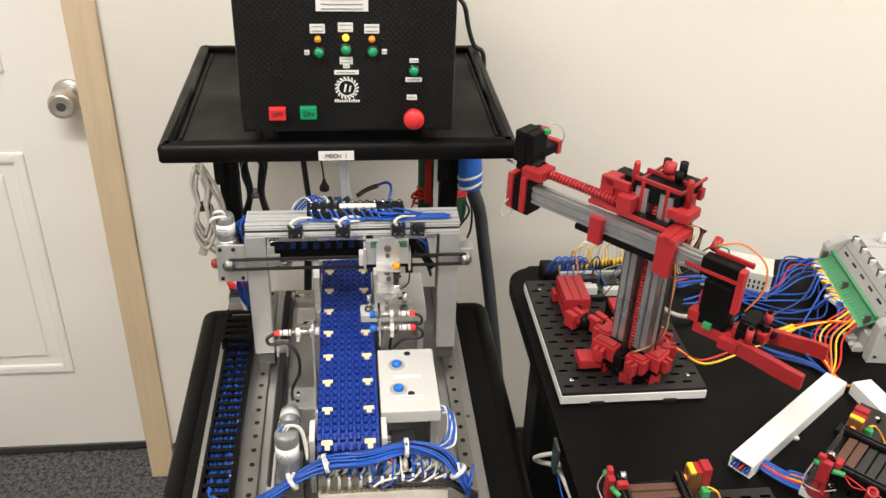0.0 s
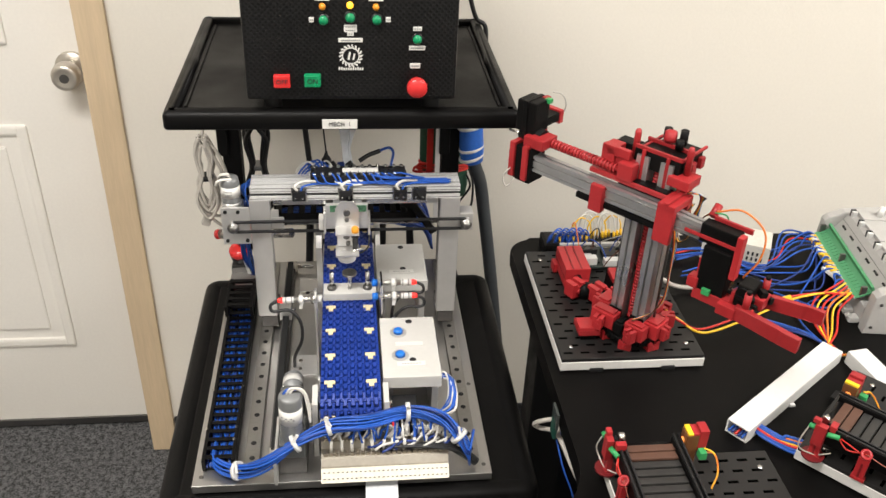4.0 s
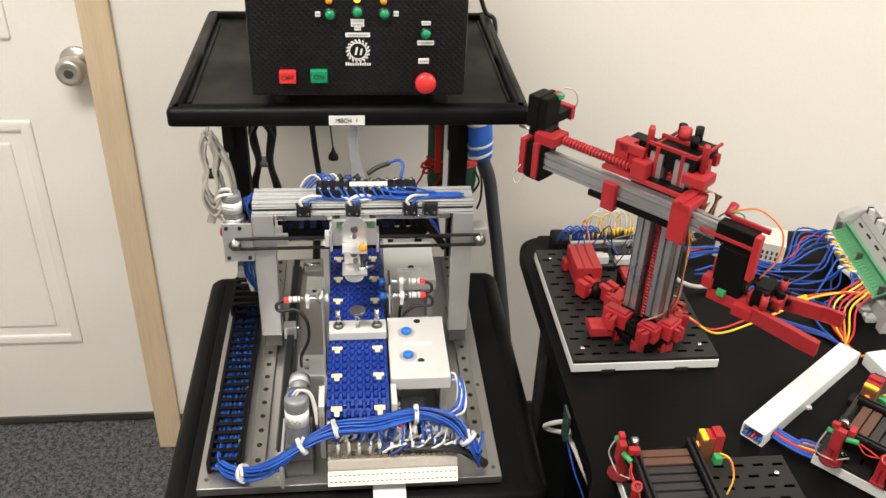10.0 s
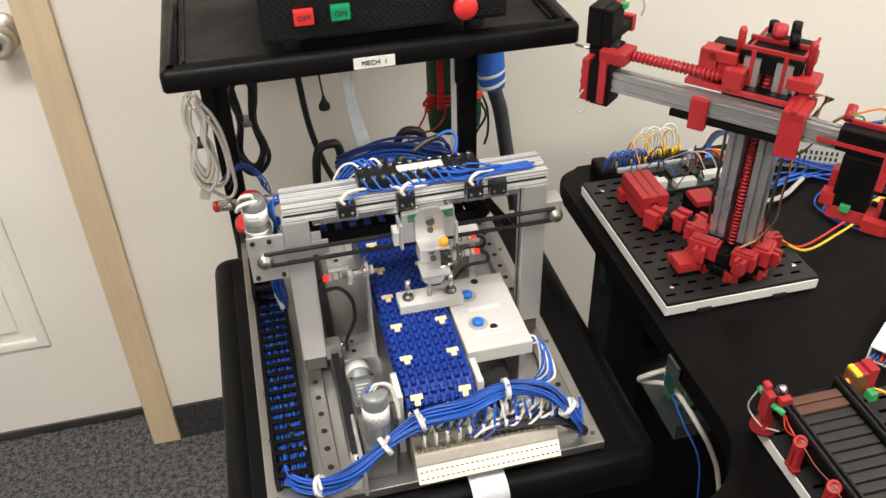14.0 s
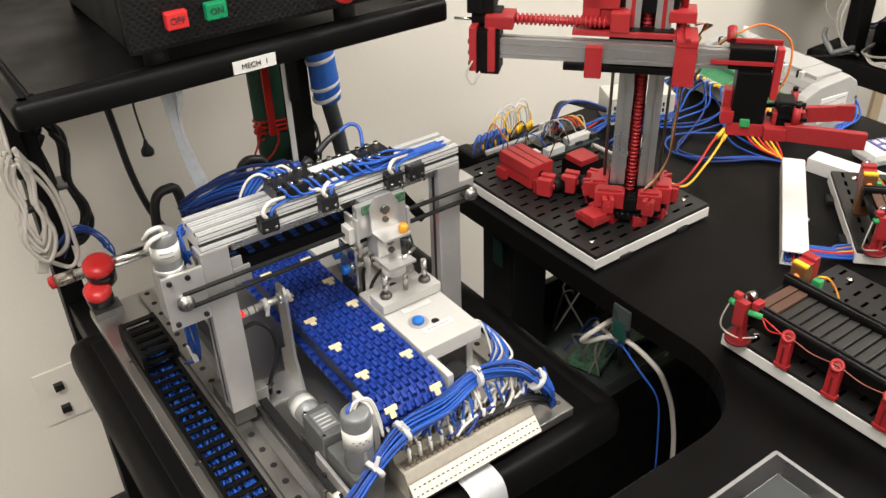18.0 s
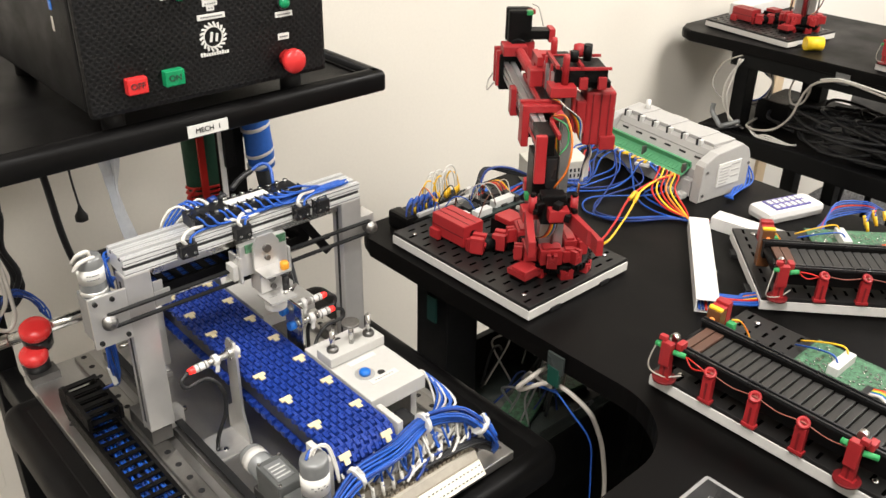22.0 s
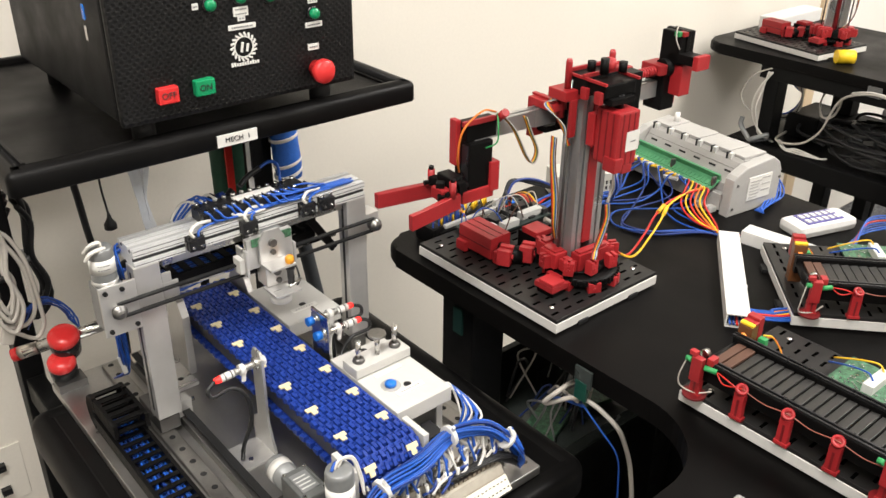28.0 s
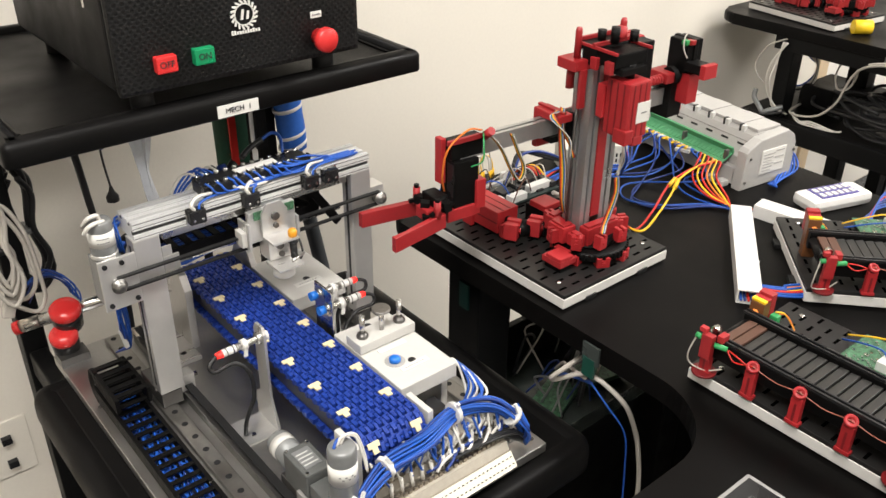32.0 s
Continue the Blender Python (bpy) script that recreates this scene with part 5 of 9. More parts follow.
def tool_carriage(g):
    """The head, built with its magnet disc under x = -0.140."""
    hx = -0.140
    h = part("tool_head", B(hx - 0.030, hx + 0.028, GY - 0.0500, GY - 0.0425, 0.950, 0.9875, 0.001), ALU, g, "aluminium tool head carriage")
    part("carriage_block", B(hx - 0.020, hx + 0.020, GY - 0.0423, GY - 0.0302, 0.9615, 0.9868, 0.001), GREYM, h)
    part("side_plate", B(hx - 0.0335, hx - 0.0302, GY - 0.054, GY - 0.030, 0.944, 0.976, 0.0008), ALU, h)
    part("side_block", B(hx - 0.040, hx - 0.0337, GY - 0.050, GY - 0.034, 0.948, 0.966, 0.001), WHITEP, h, "cream plastic side block")
    part("side_plate", B(hx + 0.0282, hx + 0.0315, GY - 0.052, GY - 0.030, 0.940, 0.968, 0.0008), ALU, h)
    part("circuit_board", B(hx - 0.024, hx + 0.026, GY - 0.0520, GY - 0.0503, 0.978, 0.9876), PCB, h, "small green circuit board")
    x0, x1 = hx - 0.0170, hx + 0.0155
    bm = prism([(x0, 0.9575), (x1, 0.9575), (x1, 0.984), (x1 - 0.0075, 0.9950), (x0 + 0.0075, 0.9950), (x0, 0.984)], GY - 0.0555, GY - 0.0525, axis="y")
    f = part("face_plate", bm, ALU, h, "eight-sided aluminium face plate")
    part("cap_screw", C((hx - 0.001, GY - 0.0555, 0.9795), (hx - 0.001, GY - 0.0590, 0.9795), 0.0048, seg=14), DARKST, f)
    part("cap_screw", C((hx - 0.001, GY - 0.0555, 0.9680), (hx - 0.001, GY - 0.0585, 0.9680), 0.0032, seg=12), DARKST, f)
    part("ledge", B(x0, x1, GY - 0.0780, GY - 0.0527, 0.9545, 0.9573, 0.0006), ALU, h, "bent aluminium ledge")
    k = part("amber_cap", lathe(bmesh.new(), [(0.0048, 0), (0.0052, 0.001), (0.0052, 0.006), (0.0036, 0.0085), (0.0003, 0.0087)], (hx + 0.010, GY - 0.0725, 0.9575), (0, 0, 1), 16), mat("amber_sensor_cap", (0.62, 0.27, 0.02), 0.3), h, "amber sensor cap")
    part("sensor_collar", C((hx + 0.010, GY - 0.0725, 0.9495), (hx + 0.010, GY - 0.0725, 0.9543), 0.0056, seg=14), BLACKG, k)
    part("sensor_body", C((hx + 0.010, GY - 0.0725, 0.931), (hx + 0.010, GY - 0.0725, 0.9495), 0.0040, seg=14), BLACKG, k)
    part("gripper_block", B(hx - 0.0150, hx + 0.0120, GY - 0.0620, GY - 0.0400, 0.9280, 0.9543, 0.0015), ALU, h, "aluminium gripper block")
    part("cap_screw", C((hx - 0.002, GY - 0.0620, 0.9460), (hx - 0.002, GY - 0.0655, 0.9460), 0.0046, seg=14), DARKST, h)
    part("cap_screw", C((hx, GY - 0.0620, 0.9340), (hx, GY - 0.0645, 0.9340), 0.0034, seg=12), DARKST, h)
    part("lower_ledge", B(hx - 0.0175, hx + 0.0150, GY - 0.0860, GY - 0.0560, 0.9250, 0.9278, 0.0006), ALU, h, "lower bent ledge")
    part("cross_rod", C((hx + 0.004, GY - 0.078, 0.9300), (hx + 0.024, GY - 0.070, 0.9300), 0.0018, seg=10), STEEL, h)
    part("disc_holder", C((hx - 0.002, GY - 0.0680, 0.9190), (hx - 0.002, GY - 0.0680, 0.9250), 0.009, seg=18), STEEL, h)
    part("suction_disc", lathe(bmesh.new(), [(0.0100, 0), (0.0124, 0.0018), (0.0124, 0.0080), (0.0105, 0.0095)], (hx - 0.002, GY - 0.0680, 0.9095), (0, 0, 1), 24), WHITEB, h, "white round magnet disc")
    part("lead", T([(hx + 0.010, GY - 0.0725, 0.931), (hx + 0.016, GY - 0.070, 0.922), (hx + 0.028, GY - 0.060, 0.926), (hx + 0.030, GY - 0.045, 0.945)], 0.0012, 6), WIREK, h, "black sensor lead")
    return h


def gantry():
    g = thing("gantry", (-0.13, GY, PZ), "aluminium gantry with slotted beam, drive belt and wiring spanning the conveyor", "gantry")
    gantry_frame(g)
    gantry_drive(g)
    gantry_wiring(g)
    return g, tool_carriage(g)



gantry_thing, tool_head = gantry()


def jig():
    """The white jig, built with its base on z = 0 round its own origin."""
    j = thing("pallet_jig", Matrix.Translation((-0.082, 1.224, 0.8458)), "white plastic pallet with three upright steel posts", "pallet")
    part("block", B(-0.038, 0.038, -0.014, 0.014, 0.0, 0.012, 0.001), WHITEP, j)
    for x in (-0.0255, 0.0255):
        p = part("bolt", C((x, 0, 0.012), (x, 0, 0.040), 0.0032, seg=12), STEEL, j, "steel bolt")
        part("nut", lathe(bmesh.new(), [(0.0068, 0), (0.0072, 0.002), (0.0060, 0.005), (0.0035, 0.006)], (x, 0, 0.0118), (0, 0, 1), 12), DARKST, p)
    q = part("post", C((0, -0.001, 0.012), (0, -0.001, 0.038), 0.003, seg=12), STEEL, j, "steel post with a flat disc")
    part("disc", lathe(bmesh.new(), [(0.0102, 0), (0.0106, 0.0006), (0.0106, 0.0026), (0.0102, 0.0032)], (0, -0.001, 0.0375), (0, 0, 1), 22), mat("worn_steel_disc", (0.34, 0.33, 0.31), 0.4, 1.0, vary=0.2), q)
    return j


pallet = jig()


# ---- cables, bags and pipes round the cart ----
def cable(name, pts, r, m, label, seg=8, n=6):
    return single(name, T(pts, r, seg, n), m, label, "cable")


cable("mains_cable", [(-0.222, 1.58, 1.095), (-0.220, 1.6, 1.0), (-0.213, 1.6, 0.927), (-0.205, 1.6, 0.84), (-0.190, 1.6, 0.77), (-0.17, 1.59, 0.72)], 0.0052, WIREK, "thick black power cord hanging behind the gantry")
pl = thing("hanging_plug", (-0.177, 1.593, 0.87), "small black connector hanging on a thin cord", "connector")
part("cord", T([(-0.180, 1.593, 1.098), (-0.178, 1.593, 1.0), (-0.181, 1.594, 0.94), (-0.177, 1.593, 0.885)], 0.0016, 6), WIREK, pl)
part("plug", lathe(bmesh.new(), [(0.003, 0), (0.009, 0.003), (0.009, 0.010), (0.004, 0.018), (0.002, 0.026)], (-0.177, 1.593, 0.862), (0, 0, 1), 14), BLACKR, pl)
part("sleeve", C((-0.180, 1.593, 0.945), (-0.179, 1.593, 0.965), 0.0032, seg=8), WIREDB, pl)
bm = bmesh.new()
strip(bm, [(-0.150, 1.56, 1.095), (-0.145, 1.56, 1.02), (-0.137, 1.558, 0.965), (-0.141, 1.550, 0.915), (-0.134, 1.545, 0.860), (-0.122, 1.54, 0.810), (-0.112, 1.535, 0.765), (-0.108, 1.53, 0.745)], (0.054, 0.050, 0.038, 0.015, 0.020, 0.024, 0.026, 0.024), 0.0005, side=(1, 0.25, 0))
strip(bm, [(-0.140, 1.566, 1.095), (-0.136, 1.566, 1.02), (-0.138, 1.562, 0.965), (-0.140, 1.554, 0.915), (-0.136, 1.549, 0.860), (-0.125, 1.544, 0.810)], (0.036, 0.032, 0.022, 0.010, 0.010, 0.008), 0.0005, side=(0.7, -0.7, 0))
single("plastic_ribbon", bm, TUBEC, "translucent grey plastic ribbon hanging from the shelf", "ribbon")


def coil(name, cx, y, ztop, zbot, w, r, m, label, loops, tail=None, seed=1):
    rr = random.Random(seed)
    c = thing(name, (cx, y, zbot), label, "cable coil")
    for k in range(loops):
        a, b = w * rr.uniform(0.5, 1.0), rr.uniform(-0.012, 0.012)
        zt, zb = ztop + rr.uniform(-0.01, 0.012), zbot + rr.uniform(-0.012, 0.02)
        zm = (zt + zb) / 2
        pts = [(cx - 0.15 * a, y + b, zt), (cx - 0.5 * a, y + b + 0.004, zt - 0.03), (cx - 0.28 * a, y + b, zm), (cx - 0.6 * a, y + b - 0.004, zb + 0.03), (cx, y + b - 0.006, zb), (cx + 0.6 * a, y + b - 0.004, zb + 0.03), (cx + 0.28 * a, y + b, zm), (cx + 0.5 * a, y + b + 0.004, zt - 0.03), (cx + 0.15 * a, y + b, zt)]
        part("loop", T(pts, r, 7, 5), m, c)
    part("zip_tie", C((cx, y, (ztop + zbot) / 2 - 0.004), (cx, y, (ztop + zbot) / 2 + 0.004), 0.25 * w + 0.003, seg=12), BLACKR if m is WIREG else GREYM, c, "cable tie")
    if tail:
        part("tail", T(tail, r, 7, 5), m, c)
    return c


coil("black_cable_coil", -0.300, 1.600, 0.945, 0.770, 0.046, 0.0042, WIREK, "black mains cable folded into loops and hung beside the post", 4, [(-0.296, 1.600, 0.94), (-0.290, 1.600, 1.0), (-0.286, 1.600, 1.098)], 3)
g2 = coil("grey_cable_coil", -0.364, 1.432, 0.985, 0.860, 0.030, 0.0027, WIREG, "pale grey network cable bundled and hung beside the post", 6, [(-0.366, 1.435, 0.985), (-0.362, 1.46, 1.02), (-0.358, 1.50, 1.098)], 5)
part("plug", tilted(-0.370, 1.430, 0.846, 0.014, 0.010, 0.024, 0, 20, 0, 0.002), WIREG, g2, "grey moulded plug")
part("tail", T([(-0.373, 1.43, 0.985), (-0.353, 1.428, 0.966), (-0.338, 1.43, 0.93), (-0.333, 1.43, 0.885), (-0.337, 1.43, 0.862), (-0.349, 1.43, 0.851), (-0.362, 1.43, 0.854)], 0.0027, 7), WIREG, g2)
part("tail", T([(-0.362, 1.434, 0.983), (-0.345, 1.432, 0.968), (-0.332, 1.43, 0.928), (-0.328, 1.43, 0.867), (-0.329, 1.43, 0.843), (-0.341, 1.43, 0.829), (-0.364, 1.43, 0.847)], 0.0027, 7), WIREG, g2)
part("stub", C((-0.372, 1.437, 0.990), (-0.366, 1.437, 0.974), 0.0026, seg=8), BLACKR, g2, "black cable end")


def green_bag():
    b = thing("green_sleeve", (0.04, 1.605, 0.785), "dark green fabric sleeve tied with red wire behind the post", "sleeve")
    bm = lathe(bmesh.new(), [(0.030, 0), (0.043, 0.006), (0.046, 0.030), (0.045, 0.056), (0.042, 0.064), (0.046, 0.080), (0.047, 0.18), (0.046, 0.31)], (0, 0, 0), (0, 0, 1), 20)
    bm.transform(Matrix.Translation((0.039, 1.605, 0.786)) @ Matrix.Diagonal((1, 0.5, 1, 1)))
    part("sleeve", bm, GREENC, b)
    for k in range(3):
        a = lathe(bmesh.new(), [(0.0455, 0), (0.0485, 0.0012), (0.0485, 0.0030), (0.0455, 0.0042)], (0, 0, 0), (0.05 * k - 0.06, 0.05, 1), 20)
        a.transform(Matrix.Translation((0.039, 1.605, 0.843 + 0.007 * k)) @ Matrix.Diagonal((1, 0.54, 1, 1)))
        part("binding", a, WIRER, b, "red wire binding")
    for x, z in ((-0.016, 0.861), (-0.013, 0.850), (-0.010, 0.866)):
        part("knot", T([(x + 0.010, 1.580, z), (x, 1.574, z + 0.004), (x - 0.004, 1.574, z - 0.004), (x + 0.006, 1.578, z - 0.008)], 0.0024, 6), WIRER, b, "red wire knot")
    part("wire", T([(-0.014, 1.576, 0.852), (-0.020, 1.572, 0.838), (-0.030, 1.57, 0.820), (-0.034, 1.57, 0.80)], 0.0017, 6), WIRER, b, "red wire")
    part("wire", T([(0.016, 1.572, 0.855), (0.012, 1.57, 0.833), (-0.005, 1.568, 0.815), (-0.030, 1.566, 0.812), (-0.047, 1.566, 0.811), (-0.048, 1.566, 0.796)], 0.0017, 6), WIRER, b, "red wire")
    part("strap", B(0.0035, 0.0145, 1.574, 1.578, 0.845, 1.0955), WIRER, b, "red strap")
    part("wire", T([(0.084, 1.600, 0.850), (0.094, 1.598, 0.820), (0.095, 1.598, 0.778), (0.089, 1.598, 0.755)], 0.0022, 6), WIREK, b, "black wire")
    part("wire", T([(0.080, 1.590, 0.84), (0.088, 1.588, 0.815), (0.070, 1.586, 0.785), (0.056, 1.586, 0.75)], 0.0020, 6), WIREK, b, "black wire")


green_bag()
single("white_strip", B(0.0135, 0.0222, 1.5255, 1.5280, 0.78, 1.0955, 0.0008), WHITEB, "narrow white plastic strip fixed beside the post", "strip")


def wrapped_hose():
    h = thing("air_hose", (0.08, 1.50, 0.5), "dark grey air hose with a blue and white wrapped cuff", "hose")
    part("hose", T([(0.066, 1.517, 1.095), (0.070, 1.517, 0.98), (0.082, 1.525, 0.90), (0.100, 1.545, 0.845), (0.113, 1.55, 0.77), (0.130, 1.545, 0.66), (0.150, 1.53, 0.51), (0.16, 1.50, 0.40), (0.17, 1.45, 0.2), (0.17, 1.42, 0.012)], 0.0120, 12), mat("dark_grey_hose", (0.045, 0.05, 0.055), 0.6), h)
    part("cuff", lathe(bmesh.new(), [(0.0135, 0), (0.0195, 0.004), (0.0215, 0.03), (0.0205, 0.06), (0.0215, 0.10), (0.0205, 0.165)], (0.0775, 1.516, 0.902), (-0.08, 0, 1), 18), BLUEV, h, "blue wrapped cuff")
    for k, (x, z) in enumerate(((0.0765, 0.9105), (0.0755, 0.928), (0.0715, 0.969))):
        part("band", lathe(bmesh.new(), [(0.0215, 0), (0.0226, 0.001), (0.0226, 0.0045), (0.0215, 0.0055)], (x, 1.516, z), (-0.36 + 0.06 * k, 0.06, 1), 18), WHITEB, h, "white band")


wrapped_hose()


def valves():
    v = thing("air_valve", (-0.31, 1.44, 0.757), "chrome air line with two red knobbed regulators", "air valve")
    part("pipe", C((-0.352, 1.462, 0.796), (-0.232, 1.400, 0.834), 0.0080, seg=14), STEEL, v)
    part("fitting", C((-0.358, 1.466, 0.794), (-0.336, 1.454, 0.801), 0.0085, seg=12), CHROME, v)
    part("ring", C((-0.364, 1.469, 0.792), (-0.357, 1.4655, 0.7945), 0.0088, seg=12), REDB, v)
    for x, y, z, q in ((-0.3115, 1.424, 0.820, 1.06), (-0.3215, 1.418, 0.789, 0.96)):
        d = Vector((-0.1, -0.30, 0.95)).normalized()
        o = Vector((x, y, z)) - d * 0.030
        b = part("regulator", lathe(bmesh.new(), [(0.010, 0), (0.0165 * q, 0.004), (0.0175 * q, 0.020), (0.0165 * q, 0.028)], o, d, 18), BLACKG, v, "black regulator body")
        part("knob", lathe(bmesh.new(), [(0.0165 * q, 0), (0.0180 * q, 0.003), (0.0178 * q, 0.009), (0.0150 * q, 0.013), (0.008 * q, 0.0145), (0.001, 0.0148)], o + d * 0.026, d, 22), REDB, b, "red mushroom knob")
    part("bracket", B(-0.335, -0.30, 1.40, 1.425, 0.757, 0.768), DARKST, v)
    for k in range(7):
        o = 0.004 * (k % 3) - 0.002 * k
        part("wire", T([(-0.352 + 0.002 * k, 1.470, 0.832 + o), (-0.335 + 0.003 * k, 1.468 + o, 0.846 + 0.003 * k), (-0.312 + 0.003 * k, 1.466, 0.850 + o), (-0.296 + 0.003 * k + o, 1.46, 0.838 - 0.003 * k), (-0.292 + 0.002 * k, 1.458, 0.822 - 0.003 * k)], 0.0011, 5), WIREB if k % 3 else WIREDB, v, "blue wire")



valves()
cable("hose_loop", [(-0.212, 1.515, 0.70), (-0.207, 1.52, 0.79), (-0.200, 1.52, 0.832), (-0.182, 1.52, 0.842), (-0.167, 1.52, 0.827), (-0.162, 1.515, 0.72)], 0.0070, WIREK, "black hose looping up behind the conveyor")
cable("hose_loop", [(-0.080, 1.515, 0.72), (-0.077, 1.52, 0.815), (-0.068, 1.52, 0.842), (-0.050, 1.52, 0.845), (-0.034, 1.52, 0.826), (-0.027, 1.515, 0.72)], 0.0070, WIREK, "black hose looping up behind the conveyor")


def blue_bundle():
    b = thing("blue_wire_bundle", (-0.13, 1.47, 0.82), "thick dark blue bundle of wires lying behind the conveyor", "wire bundle")
    r5 = random.Random(31)
    for k in range(34):
        a, q = r5.uniform(0, 6.28), 0.026 * math.sqrt(r5.uniform(0.1, 1.0))
        pts = []
        for j in range(6):
            t = a + 0.35 * j
            pts.append((-0.178 + 0.034 * j + r5.uniform(-0.003, 0.003), 1.475 + q * math.cos(t), 0.815 + 0.020 * math.sin(0.6 * j) + q * math.sin(t)))
        part("wire", T(pts + [(0.01, 1.49 + 0.3 * q, 0.74)], 0.0024, 5, 4), WIREDB if k % 3 else WIREB, b, "dark blue wire" if k % 3 else "blue wire")


blue_bundle()


def outlet():
    o = thing("wall_outlet", (-0.375, WY, 0.38), "white wall plate with two small black sockets", "wall outlet")
    part("plate", B(-0.412, -0.338, WY - 0.0035, WY - 0.0002, 0.325, 0.44, 0.0015), WALL, o)
    for z in (0.354, 0.405):
        part("plug", B(-0.384, -0.368, WY - 0.014, WY - 0.003, z - 0.0065, z + 0.0065, 0.001), BLACKG, o)


outlet()

# ---- the main bench ----
TZ = 0.8555


def bench():
    t = thing("lab_bench", (0.45, 1.0, 0), "black laminate bench with rounded corners and a curved knee cut-out", "bench")
    out = [*arc(0.695, 1.300, 0.035, 0, 90, 6), *arc(0.150, 1.299, 0.036, 90, 180, 8), (0.1145, 1.15), (0.116, 0.90), *arc(0.026, 0.852, 0.0905, 0, -90, 12), (-0.42, 0.7615), (-0.42, 0.20), (0.70, 0.20), (0.73, 0.24)]
    top = part("top", prism(out[::-1], TZ - 0.028, TZ, 0.008), BLACKT, t, "black laminate top with a bullnose edge")
    part("leg", B(0.140, 0.200, 1.16, 1.225, 0.03, TZ - 0.028, 0.003), BLACKM, t)
    part("leg", B(0.63, 0.69, 1.16, 1.225, 0.03, TZ - 0.028, 0.003), BLACKM, t)
    part("leg", B(-0.38, -0.33, 0.30, 0.36, 0.03, TZ - 0.028, 0.003), BLACKM, t)
    part("leg", B(0.60, 0.66, 0.36, 0.42, 0.03, TZ - 0.028, 0.003), BLACKM, t)
    part("apron", B(0.200, 0.63, 1.175, 1.210, TZ - 0.060, TZ - 0.029, 0.003), BLACKM, t)
    # Two added black panels keep the space under the bench dark.
    part("modesty_panel", B(0.20, 0.71, 1.228, 1.240, 0.03, 0.650, 0.002), BLACKM, t, "added black panel that darkens the space under the bench")
    part("side_panel", B(0.698, 0.710, 0.62, 1.226, 0.03, TZ - 0.029, 0.002), BLACKM, t, "added black side panel that darkens the knee space")
    for x in (0.14, 0.63):
        part("foot", B(x, x + 0.06, 0.78, 1.30, 0.0, 0.032, 0.004), BLACKM, t)
    part("clip", B(0.1095, 0.1140, 0.935, 0.952, TZ - 0.050, TZ - 0.024, 0.001), mat("teal_clip", (0.006, 0.05, 0.036), 0.4), t, "teal cable clip")
    part("tag", tilted(0.1115, 0.942, TZ - 0.018, 0.003, 0.024, 0.024, 0, 0, 0), mat("clear_tag", (0.035, 0.042, 0.040), 0.3), t, "clear tag")
    part("tag", tilted(0.1385, 1.19, TZ - 0.075, 0.003, 0.018, 0.040, 0, 0, 0), mat("teal_tag", (0.005, 0.028, 0.024), 0.4), t, "teal sticker")


bench()


